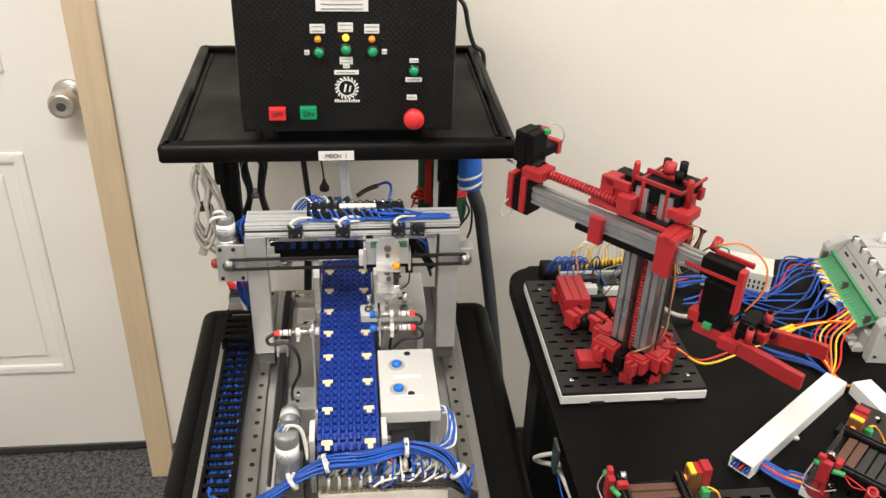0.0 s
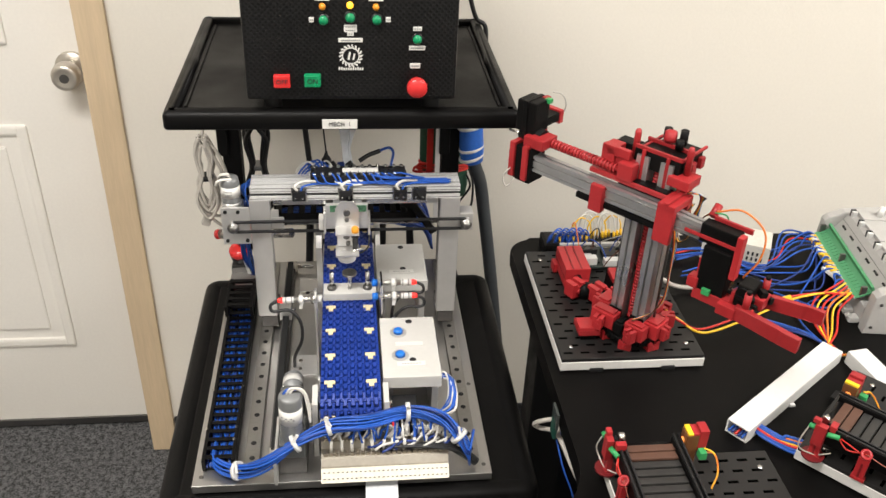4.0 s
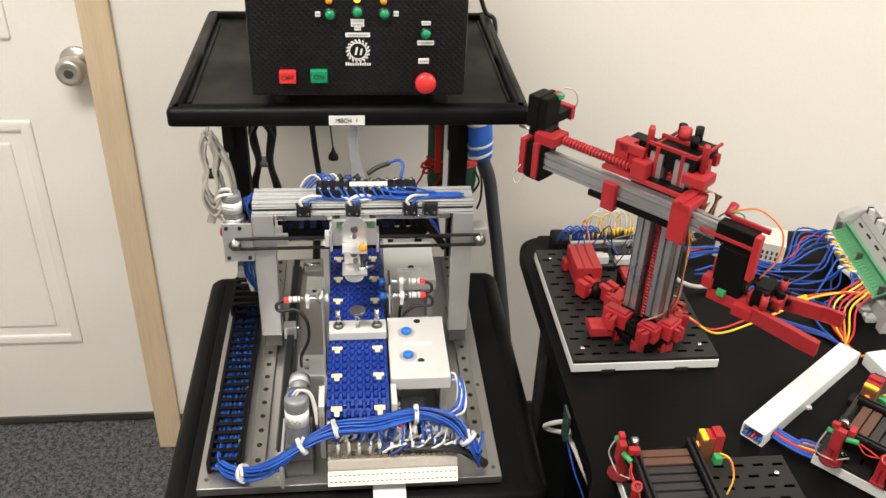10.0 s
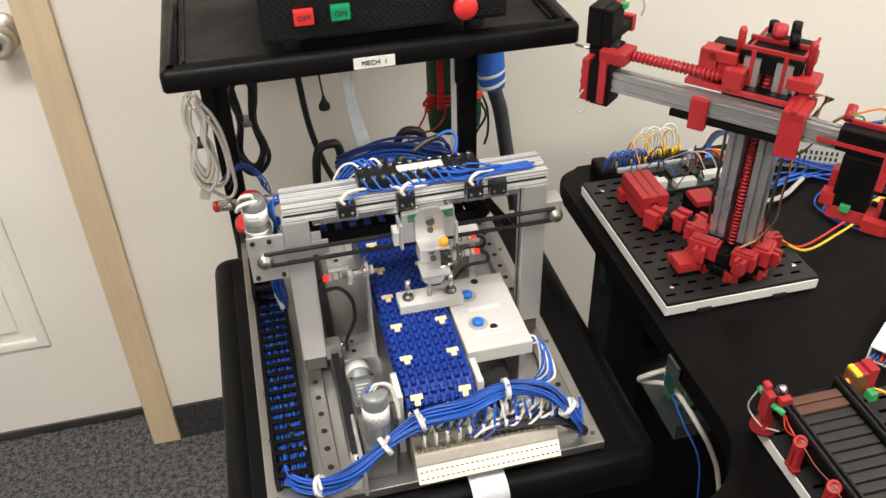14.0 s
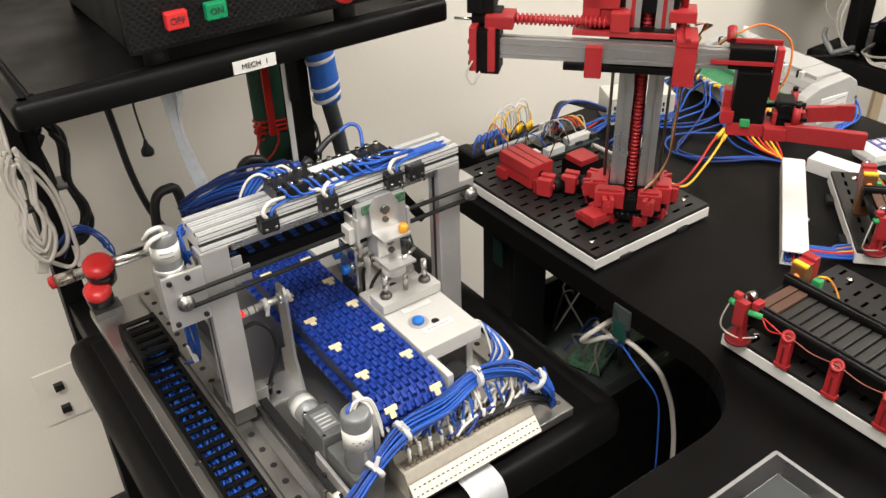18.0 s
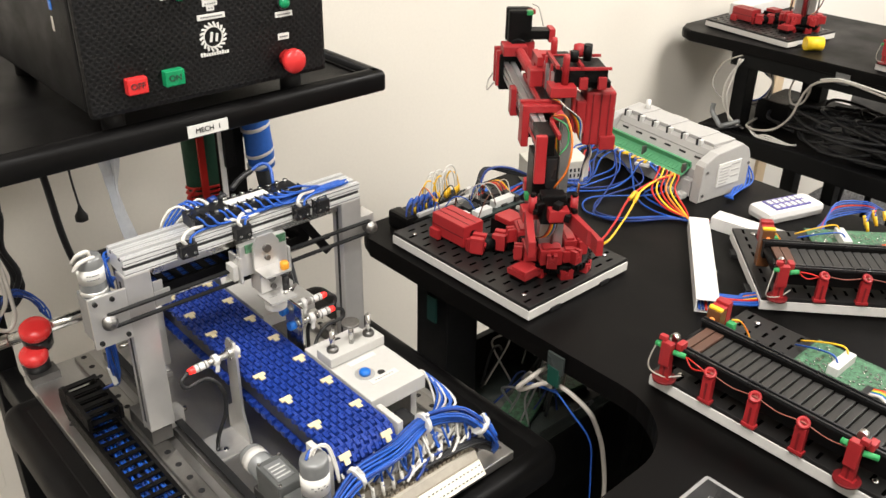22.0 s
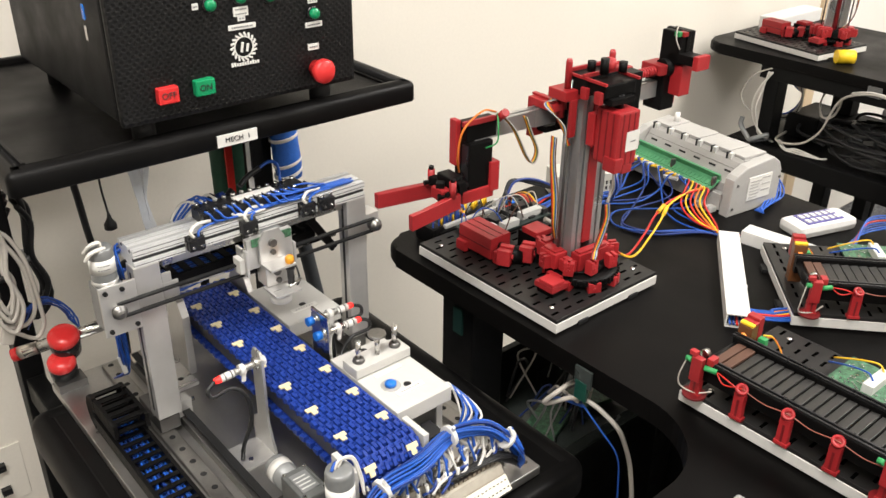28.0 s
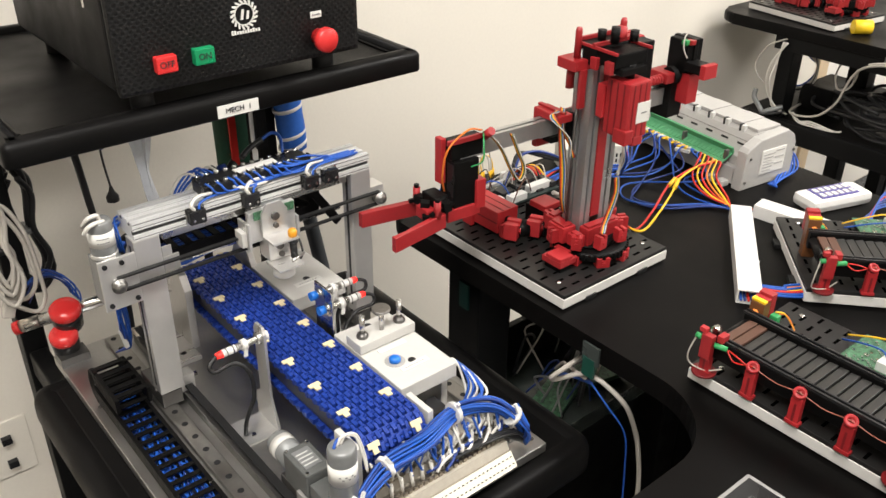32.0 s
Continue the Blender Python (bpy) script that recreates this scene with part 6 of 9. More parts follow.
def below_bench():
    c = thing("cable_bundle", (0.12, 0.9, 0.4), "grey and blue cables hanging from a clip under the bench edge", "cable bundle")
    part("grey_cable", T([(0.150, 0.985, 0.790), (0.125, 0.975, 0.802), (0.106, 0.975, 0.800), (0.098, 0.985, 0.785), (0.106, 0.985, 0.778), (0.118, 0.960, 0.795), (0.122, 0.935, 0.800), (0.133, 0.905, 0.780), (0.150, 0.90, 0.745), (0.170, 0.90, 0.69), (0.185, 0.90, 0.60), (0.19, 0.90, 0.40), (0.19, 0.90, 0.02)], 0.0030, 9), WIREG, c, "thick grey cable")
    part("grey_cable", T([(0.26, 1.12, 0.64), (0.18, 1.04, 0.735), (0.14, 1.0, 0.775), (0.122, 0.955, 0.790)], 0.0022, 9), WIREG, c, "grey cable")
    part("blue_cable", T([(0.118, 0.945, 0.795), (0.124, 0.920, 0.770), (0.137, 0.90, 0.735), (0.148, 0.90, 0.675), (0.155, 0.90, 0.58), (0.16, 0.90, 0.40), (0.16, 0.90, 0.02)], 0.0011, 7), WIREB, c, "blue cable")
    part("blue_cable", T([(0.27, 1.12, 0.62), (0.19, 1.05, 0.70), (0.14, 1.0, 0.76), (0.126, 0.948, 0.785)], 0.002, 7), WIREB, c, "blue cable")
    r2 = random.Random(11)
    e = thing("electronics_tray", (0.32, 1.12, 0.572), "smoked plastic tray of circuit boards and cables hung under the bench", "tray")
    part("tray", B(0.205, 0.42, 1.05, 1.226, 0.572, 0.577, 0.001), mat("smoked_plastic", (0.05, 0.06, 0.055), 0.2), e)
    part("tray_front", B(0.205, 0.42, 1.048, 1.0505, 0.577, 0.60, 0.0008), mat("smoked_plastic_front", (0.05, 0.06, 0.055), 0.2, trans=0.6), e)
    for x in (0.21, 0.40):
        part("hanger", B(x, x + 0.004, 1.215, 1.222, 0.577, 0.735), DARKST, e)
    part("circuit_board", tilted(0.265, 1.12, 0.586, 0.075, 0.05, 0.008, 0, 0, 20, 0.001), PCB, e, "green circuit board")
    part("circuit_board", tilted(0.36, 1.12, 0.586, 0.07, 0.05, 0.008, 0, 0, -12, 0.001), PCB, e, "green circuit board")
    for k in range(14):
        x, y = r2.uniform(0.22, 0.36), r2.uniform(1.09, 1.20)
        part("cable", T([(x, y, 0.585), (x + r2.uniform(-0.015, 0.05), y + r2.uniform(-0.03, 0.02), 0.61 + r2.uniform(0, 0.06)), (x + r2.uniform(-0.015, 0.06), y + r2.uniform(-0.03, 0.02), 0.62 + r2.uniform(0, 0.06)), (x + r2.uniform(-0.01, 0.06), y + r2.uniform(-0.03, 0.02), 0.588)], r2.choice((0.0016, 0.002, 0.0028)), 6), r2.choice((GREYM, WIREG, WIREK, WIREK, WIREDB)), e)
    f = thing("floor_cables", (0.2, 0.95, 0), "dark cables lying in loops on the carpet under the bench", "cables")
    for k in range(7):
        cx, cy, r = 0.16 + r2.uniform(-0.05, 0.12), 0.95 + r2.uniform(-0.08, 0.08), r2.uniform(0.05, 0.12)
        part("loop", T([(cx + r * math.cos(a), cy + 0.7 * r * math.sin(a), 0.006 + 0.004 * k) for a in [0.7 * q for q in range(9)]], 0.004, 6), WIREK if k % 3 else WIREG, f)
    s = thing("paper_scrap", (0.06, 1.15, 0), "small white cable end lying on the carpet", "scrap")
    part("scrap", tilted(0.06, 1.15, 0.004, 0.05, 0.014, 0.006, 0, 0, -12), WHITEB, s)


below_bench()


def kit(x, y, z, sx, sy, sz, rx=0, rz=0):
    """A building-kit block: a solid body with a groove across its top and a round peg in front."""
    bm = bmesh.new()
    box(bm, -sx / 2, sx / 2, -sy / 2, sy / 2, -sz / 2, sz * 0.28, 0.0008)
    for a, b in ((-0.5, -0.13), (0.13, 0.5)):
        box(bm, sx * a, sx * b, -sy / 2, sy / 2, sz * 0.26, sz / 2, 0.0006)
    cyl(bm, (0, -sy * 0.5, -sz * 0.06), (0, -sy * 0.62, -sz * 0.06), min(sx, sz) * 0.17, seg=8)
    bm.transform(pose(x, y, z, rx, 0, rz))
    return bm


def slots(bm, w, d, z):
    """Slots of a construction plate, w by d, as small dark slits."""
    nx, ny = int(w / 0.0205), int(d / 0.0155)
    for j in range(ny):
        for i in range(nx):
            x = (i + 0.5 + (0.25 if j % 2 else -0.25)) * w / nx - w / 2
            y = (j + 0.5) * d / ny - d / 2
            box(bm, x - 0.0058, x + 0.0058, y - 0.0017, y + 0.0017, z, z + 0.0003)
    return bm


PLATEB = mat("black_plate_plastic", (0.0125, 0.0118, 0.0115), 0.42, vary=0.12, ior=1.38)
SLOT = mat("slot_shadow_black", (0.0008, 0.0008, 0.0008), 0.95, vary=0.05, ior=1.05)


def base_board(parent, w, d, z0=0.0):
    """White board on rubber feet with a black slotted plate on top, round the origin."""
    part("white_board", B(-w / 2, w / 2, -d / 2, d / 2, z0 + 0.003, z0 + 0.0155, 0.0008), BOARDW, parent, "white laminated board")
    p = part("slotted_plate", B(-w / 2 + 0.001, w / 2 - 0.001, -d / 2 + 0.001, d / 2 - 0.001, z0 + 0.0155, z0 + 0.0205, 0.001), PLATEB, parent, "black slotted construction plate")
    part("slot_field", slots(bmesh.new(), w - 0.012, d - 0.012, z0 + 0.0205), SLOT, p)
    for x in (-w / 2 + 0.018, w / 2 - 0.018):
        for y in (-d / 2 + 0.026, d / 2 - 0.026):
            part("screw", lathe(bmesh.new(), [(0.0034, 0), (0.003, 0.0014), (0.001, 0.002)], (x, y, z0 + 0.0205), (0, 0, 1), 10), STEEL, p)
    for x in (-w / 4, w / 4):
        for y in (-d / 2 - 0.002, d / 2 - 0.004):
            part("rubber_foot", B(x - 0.009, x + 0.009, y, y + 0.012, z0, z0 + 0.006, 0.001), BLACKR, parent)
    return p


# ---- the red robot arm, in its own space: origin on the turning axis at plate level, x along the arm ----
AX, AY, AZ = 0.237, 1.063, TZ + 0.0205


def red_robot(bx, by, label, group="red robot arms"):
    """Base with board; the turning parts are returned so that they can be keyed."""
    r = thing("robot", Matrix.Translation((bx, by, AZ)), label, "robot", group)
    return r


# Darker red: paints shade along groove lines, and colours ribs and post feet.
GROOVE = mat("dark_red_and_groove_shade", (0.14, 0.006, 0.008), 0.5)


def robot_base(r):
    part("gear_ring", lathe(bmesh.new(), [(0.034, 0), (0.045, 0.0), (0.0465, 0.003), (0.0465, 0.008), (0.043, 0.0105), (0.034, 0.0115)], (0, 0, 0.006), (0, 0, 1), 36), BLACKP, r, "black toothed turntable ring")
    bm = bmesh.new()
    for k in range(44):
        a = 2 * math.pi * k / 44
        tilted(0.0468 * math.cos(a), 0.0468 * math.sin(a), 0.0115, 0.0030, 0.0034, 0.008, 0, 0, math.degrees(a), bm=bm)
    part("gear_teeth", bm, BLACKP, r)
    for a in (-118, -72, -8, 62, 128, 196):
        x, y = 0.043 * math.cos(radians(a)), 0.043 * math.sin(radians(a))
        part("foot_block", kit(x, y, 0.0065, 0.017, 0.014, 0.013, 0, a + 90), RED, r, "red block")
    b = part("limit_block", B(-0.079, -0.050, -0.023, 0.008, 0.0085, 0.0165, 0.001), RED, r, "red block")
    part("limit_top", B(-0.079, -0.057, -0.023, 0.001, 0.0165, 0.0215, 0.001), RED, b)
    part("limit_ear", B(-0.056, -0.048, -0.012, 0.010, 0.0115, 0.0190, 0.001), RED, b)
    part("limit_base", B(-0.075, -0.054, -0.020, 0.006, 0.0, 0.0085, 0.001), BLACKP, b)
    # turntable motor and gear train
    m = part("motor_housing", B(-0.072, -0.036, 0.096, 0.159, 0.004, 0.0345, 0.0012), RED, r, "red motor housing with grooves")
    for x in (-0.061, -0.049):
        part("groove", B(x - 0.0010, x + 0.0010, 0.097, 0.158, 0.0340, 0.0349), GROOVE, m)
    part("side_groove", B(-0.0724, -0.0716, 0.097, 0.158, 0.018, 0.0198), GROOVE, m)
    part("housing_foot", B(-0.078, -0.072, 0.140, 0.158, 0.0, 0.014, 0.001), RED, m)
    part("housing_foot", B(-0.069, -0.039, 0.089, 0.0955, 0.0, 0.018, 0.001), RED, m)
    part("coupling", C((-0.054, 0.096, 0.020), (-0.054, 0.082, 0.020), 0.0055, seg=14), BLACKP, r, "black coupling")
    for x, y, w in ((-0.062, 0.078, 30), (-0.033, 0.066, 30)):
        k = part("gear_block", kit(x, y, 0.016, 0.022, 0.018, 0.022, 0, w), RED, r, "red bearing block")
        part("block_base", tilted(x, y, 0.003, 0.016, 0.014, 0.006, 0, 0, w), BLACKP, k)
    part("gear", C((-0.054, 0.080, 0.013), (-0.040, 0.071, 0.013), 0.0115, seg=18), BLACKP, r, "black gear")
    part("gear", C((-0.026, 0.060, 0.013), (-0.018, 0.055, 0.013), 0.0105, seg=18), BLACKP, r, "black gear")
    part("axle", C((-0.066, 0.082, 0.020), (-0.016, 0.052, 0.020), 0.0018, seg=8), STEEL, r)
    c = part("cover", B(-0.010, 0.030, 0.072, 0.108, 0, 0.026, 0.0015), BLACKP, r, "black gearbox")
    part("cover_cap", B(-0.011, 0.018, 0.071, 0.100, 0.026, 0.034, 0.0012), RED, c, "red cap")
    part("side_block", kit(0.050, 0.028, 0.010, 0.020, 0.018, 0.020, 0, 40), RED, r, "red block")


def profile_z(bm, x, y, wx, wy, z0, z1):
    """An upright slotted aluminium profile."""
    s, d = 0.0016, 0.0035
    pts = [(x - wx / 2, y - wy / 2), (x - s, y - wy / 2), (x - s, y - wy / 2 + d), (x + s, y - wy / 2 + d), (x + s, y - wy / 2), (x + wx / 2, y - wy / 2)]
    pts += [(x + wx / 2, y - s), (x + wx / 2 - d, y - s), (x + wx / 2 - d, y + s), (x + wx / 2, y + s), (x + wx / 2, y + wy / 2)]
    pts += [(x + s, y + wy / 2), (x + s, y + wy / 2 - d), (x - s, y + wy / 2 - d), (x - s, y + wy / 2), (x - wx / 2, y + wy / 2)]
    pts += [(x - wx / 2, y + s), (x - wx / 2 + d, y + s), (x - wx / 2 + d, y - s), (x - wx / 2, y - s)]
    return join(bm, prism(pts, z0, z1))


def profile_x(x0, x1, y, z, wy=0.015, wz=0.0215):
    s, d = 0.0016, 0.003
    pts = [(y - wy / 2, z - wz / 2), (y + wy / 2, z - wz / 2), (y + wy / 2, z + wz / 2), (y + s, z + wz / 2), (y + s, z + wz / 2 - d), (y - s, z + wz / 2 - d), (y - s, z + wz / 2), (y - wy / 2, z + wz / 2)]
    for c in (z + wz / 4, z - wz / 4):
        pts += [(y - wy / 2, c + s), (y - wy / 2 + d, c + s), (y - wy / 2 + d, c - s), (y - wy / 2, c - s)]
    return prism(pts, x0, x1, axis="x")


def worm(bm, p0, p1, r, pitch=0.0048):
    """A toothed spindle: a core with discs along it."""
    p0, p1 = Vector(p0), Vector(p1)
    cyl(bm, p0, p1, r * 0.62, seg=10)
    d = (p1 - p0).normalized()
    n = int((p1 - p0).length / pitch)
    for k in range(n):
        q = p0 + d * (pitch * (k + 0.25))
        cyl(bm, q, q + d * (pitch * 0.45), r, r * 0.85, seg=12)
    return bm


def robot_column(r):
    c = part("turntable", lathe(bmesh.new(), [(0.030, 0), (0.031, 0.004), (0.028, 0.010)], (0, 0, 0.0170), (0, 0, 1), 20), BLACKP, r, "turning platform with twin aluminium columns")
    part("platform", C((0, 0, 0.0178), (0, 0, 0.0215), 0.039, seg=30), BLACKP, c, "black turning disc")
    for x in (-0.0160, 0.0160):
        part("column", profile_z(bmesh.new(), x, -0.004, 0.0165, 0.030, 0.024, 0.262), ALUR, c, "slotted aluminium column")
        part("column_shoe", B(x - 0.0095, x + 0.0095, -0.0215, -0.0192, 0.0276, 0.044, 0.0006), BLACKP, c)
    for x0, x1, y0, y1, z1, m in ((-0.040, -0.006, -0.040, -0.0220, 0.042, RED), (0.009, 0.036, -0.038, -0.0220, 0.041, RED), (-0.005, 0.008, -0.041, -0.0225, 0.036, BLACKP), (-0.047, -0.0260, -0.021, 0.006, 0.043, RED), (0.0260, 0.047, -0.020, 0.008, 0.042, RED), (-0.026, 0.026, 0.014, 0.030, 0.044, RED), (-0.040, -0.028, 0.007, 0.026, 0.038, RED), (0.028, 0.042, 0.010, 0.028, 0.037, RED)):
        k = part("crown_block", B(x0, x1, y0, y1, 0.0216, z1, 0.0010), m, c, "red block" if m is RED else "black block")
        part("crown_stud", B(x0 + 0.003, x1 - 0.003, y0 + 0.003, y1 - 0.003, z1, z1 + 0.0028, 0.0006), m, k)
    for x, y, a in ((-0.024, -0.046, 10), (0.022, -0.044, -12), (0.050, -0.006, 80), (-0.050, -0.008, -80), (-0.046, 0.018, -110), (-0.020, 0.040, 170), (0.014, 0.040, 186), (0.040, 0.026, 130)):
        part("crown_peg", kit(x, y, 0.030, 0.013, 0.011, 0.018, 0, a), RED, c, "red block")
    part("spindle", worm(bmesh.new(), (0, -0.005, 0.03), (0, -0.005, 0.262), 0.0056), RED, c, "red toothed spindle")
    for x in (-0.0315, 0.0315):
        part("rod", C((x, -0.004, 0.03), (x, -0.004, 0.262), 0.0018, seg=8), DARKST, c, "thin steel rod")
    # head of the column
    part("head_block", B(-0.030, 0.030, -0.016, 0.018, 0.246, 0.268, 0.002), BLACKP, c, "black gearbox head")
    part("head_block", B(-0.022, 0.028, 0.000, 0.046, 0.250, 0.266, 0.002), BLACKP, c, "black gearbox head")
    for x in (-0.0235, 0.0295):
        part("head_strip", B(x - 0.0015, x + 0.0015, -0.010, 0.049, 0.266, 0.2695, 0.0006), RED, c, "red strip")
    part("head_step", B(-0.016, 0.022, 0.026, 0.052, 0.2425, 0.2500, 0.001), BLACKP, c)
    for y in (0.012, 0.034):
        part("head_clip", B(0.0275, 0.0335, y, y + 0.010, 0.244, 0.258, 0.001), RED, c, "red clip")
    for x in (-0.034, 0.036):
        k = part("bracket", B(x - 0.015, x + 0.013, -0.024, 0.006, 0.240, 0.252, 0.0012), RED, c, "red bracket")
        part("pin", lathe(bmesh.new(), [(0.0040, 0), (0.0040, 0.031), (0.0030, 0.035)], (x, -0.006, 0.2515), (0, 0, 1), 14), RED, k, "red pin")
        part("sleeve", C((x, -0.014, 0.205 if x < 0 else 0.215), (x, -0.014, 0.240), 0.0048, seg=12), RED, k)
        part("drop_plate", B(x - 0.005, x + 0.005, 0.004, 0.008, 0.196, 0.241, 0.0008), BLACKP if x < 0 else RED, k)
    w = part("wing", B(-0.068, -0.0495, -0.026, -0.002, 0.2405, 0.2625, 0.0012), RED, c, "red side wing")
    part("wing_top", B(-0.068, -0.0300, -0.026, -0.019, 0.2525, 0.2640, 0.0010), RED, w)
    part("wing_box", B(-0.064, -0.0360, -0.0015, 0.018, 0.214, 0.262, 0.0015), BLACKP, w, "black switch box")
    for y in (-0.014, 0.014):
        part("rail", B(-0.030, 0.032, y - 0.002, y + 0.002, 0.268, 0.2725, 0.0006), RED, c, "red strip")
    for x in (-0.016, 0.016):
        part("strut", B(x - 0.0022, x + 0.0022, -0.0195, -0.0165, 0.225, 0.27, 0.0006), RED, c, "red strut")
    part("knob", lathe(bmesh.new(), [(0.0075, 0), (0.0078, 0.004), (0.0072, 0.012), (0.003, 0.0135)], (-0.004, 0.018, 0.274), (0, 0, 1), 16), RED, c, "red knob")
    for x, y, h in ((0.010, 0.024, 0.018), (0.014, 0.008, 0.012), (-0.014, 0.030, 0.012)):
        part("knob", C((x, y, 0.272), (x, y, 0.272 + h), 0.005, seg=12), BLACKP, c, "black knob")
    # lift motor behind the column
    m = part("lift_motor", B(-0.017, 0.018, 0.026, 0.062, 0.170, 0.236, 0.003), RED, c, "red motor housing with a white label")
    part("label_plate", B(-0.0175, 0.003, 0.0618, 0.0628, 0.188, 0.212), LABELW, m, "white paper label")
    part("label_side", B(-0.0178, -0.0168, 0.038, 0.0628, 0.188, 0.212), LABELW, m)
    for x in (-0.008, 0.001, 0.010):
        part("groove", B(x - 0.0008, x + 0.0008, 0.0612, 0.0624, 0.172, 0.234), GROOVE, m)
    for y in (0.034, 0.044, 0.054):
        part("groove", B(0.0174, 0.0186, y - 0.0008, y + 0.0008, 0.172, 0.234), GROOVE, m)
    part("side_block", B(0.008, 0.021, 0.046, 0.065, 0.165, 0.182, 0.0012), RED, m)
    part("writing_bars", B(-0.012, -0.004, 0.0626, 0.0632, 0.199, 0.2005), GREYM, m)
    part("motor_cap", C((0.000, 0.042, 0.236), (0.000, 0.042, 0.252), 0.006, seg=12), BLACKP, m)
    part("motor_foot", B(-0.012, 0.004, 0.048, 0.062, 0.160, 0.172, 0.0015), RED, m)
    part("back_plate", B(-0.007, 0.007, 0.008, 0.0125, 0.05, 0.246, 0.001), RED, c, "red guide strip")
    part("carriage", B(-0.022, 0.020, 0.0145, 0.026, 0.186, 0.226, 0.0015), RED, c, "red carriage plate")
    # rainbow ribbon cables down the column
    hues = (WIREBR, WIRER, WIREO, WIREY, WIREGN, WIREB, WIREG, WIREBR)
    for k, mm in enumerate(hues):
        o = 0.0013 * k
        part("wire", T([(0.040, -0.022 + o, 0.190), (0.043, -0.018 + o, 0.160), (0.0425 - 0.3 * o, -0.012 + o, 0.115), (0.040, -0.010 + o, 0.078), (0.030, -0.016 + o, 0.054), (0.016, -0.034 + 0.6 * o, 0.046)], 0.00078, 5, 5), mm, c, "ribbon cable strand")
        part("wire", T([(-0.004 - o, 0.034, 0.108), (-0.006 - o, 0.034, 0.088), (0.002 - o, 0.034 + 0.2 * o, 0.066), (0.010 - o, 0.036, 0.050), (0.014 - o, 0.039, 0.0465), (0.020 - 0.6 * o, 0.044 + 0.3 * o, 0.044)], 0.00078, 5, 5), mm, c, "ribbon cable strand")
    for k in range(10):
        o = 0.0015 * (k % 5) - 0.003
        part("lead", T([(-0.004 + o, 0.040, 0.164), (-0.006 + o, 0.042 + 0.5 * o, 0.150), (-0.010 + o, 0.038 + 0.002 * (k % 3), 0.132), (-0.009 + o, 0.035 + 0.002 * (k % 2), 0.112)], 0.0011, 5, 5), (WIREDB, WIREK, WIREB, WIREG, WIREW)[k % 5], c, "bundled lead")
    # the columns stand a little before the turning axis
    for ob in c.children_recursive:
        ob.data.transform(Matrix.Translation((0.002, -0.008, 0)))
    return c


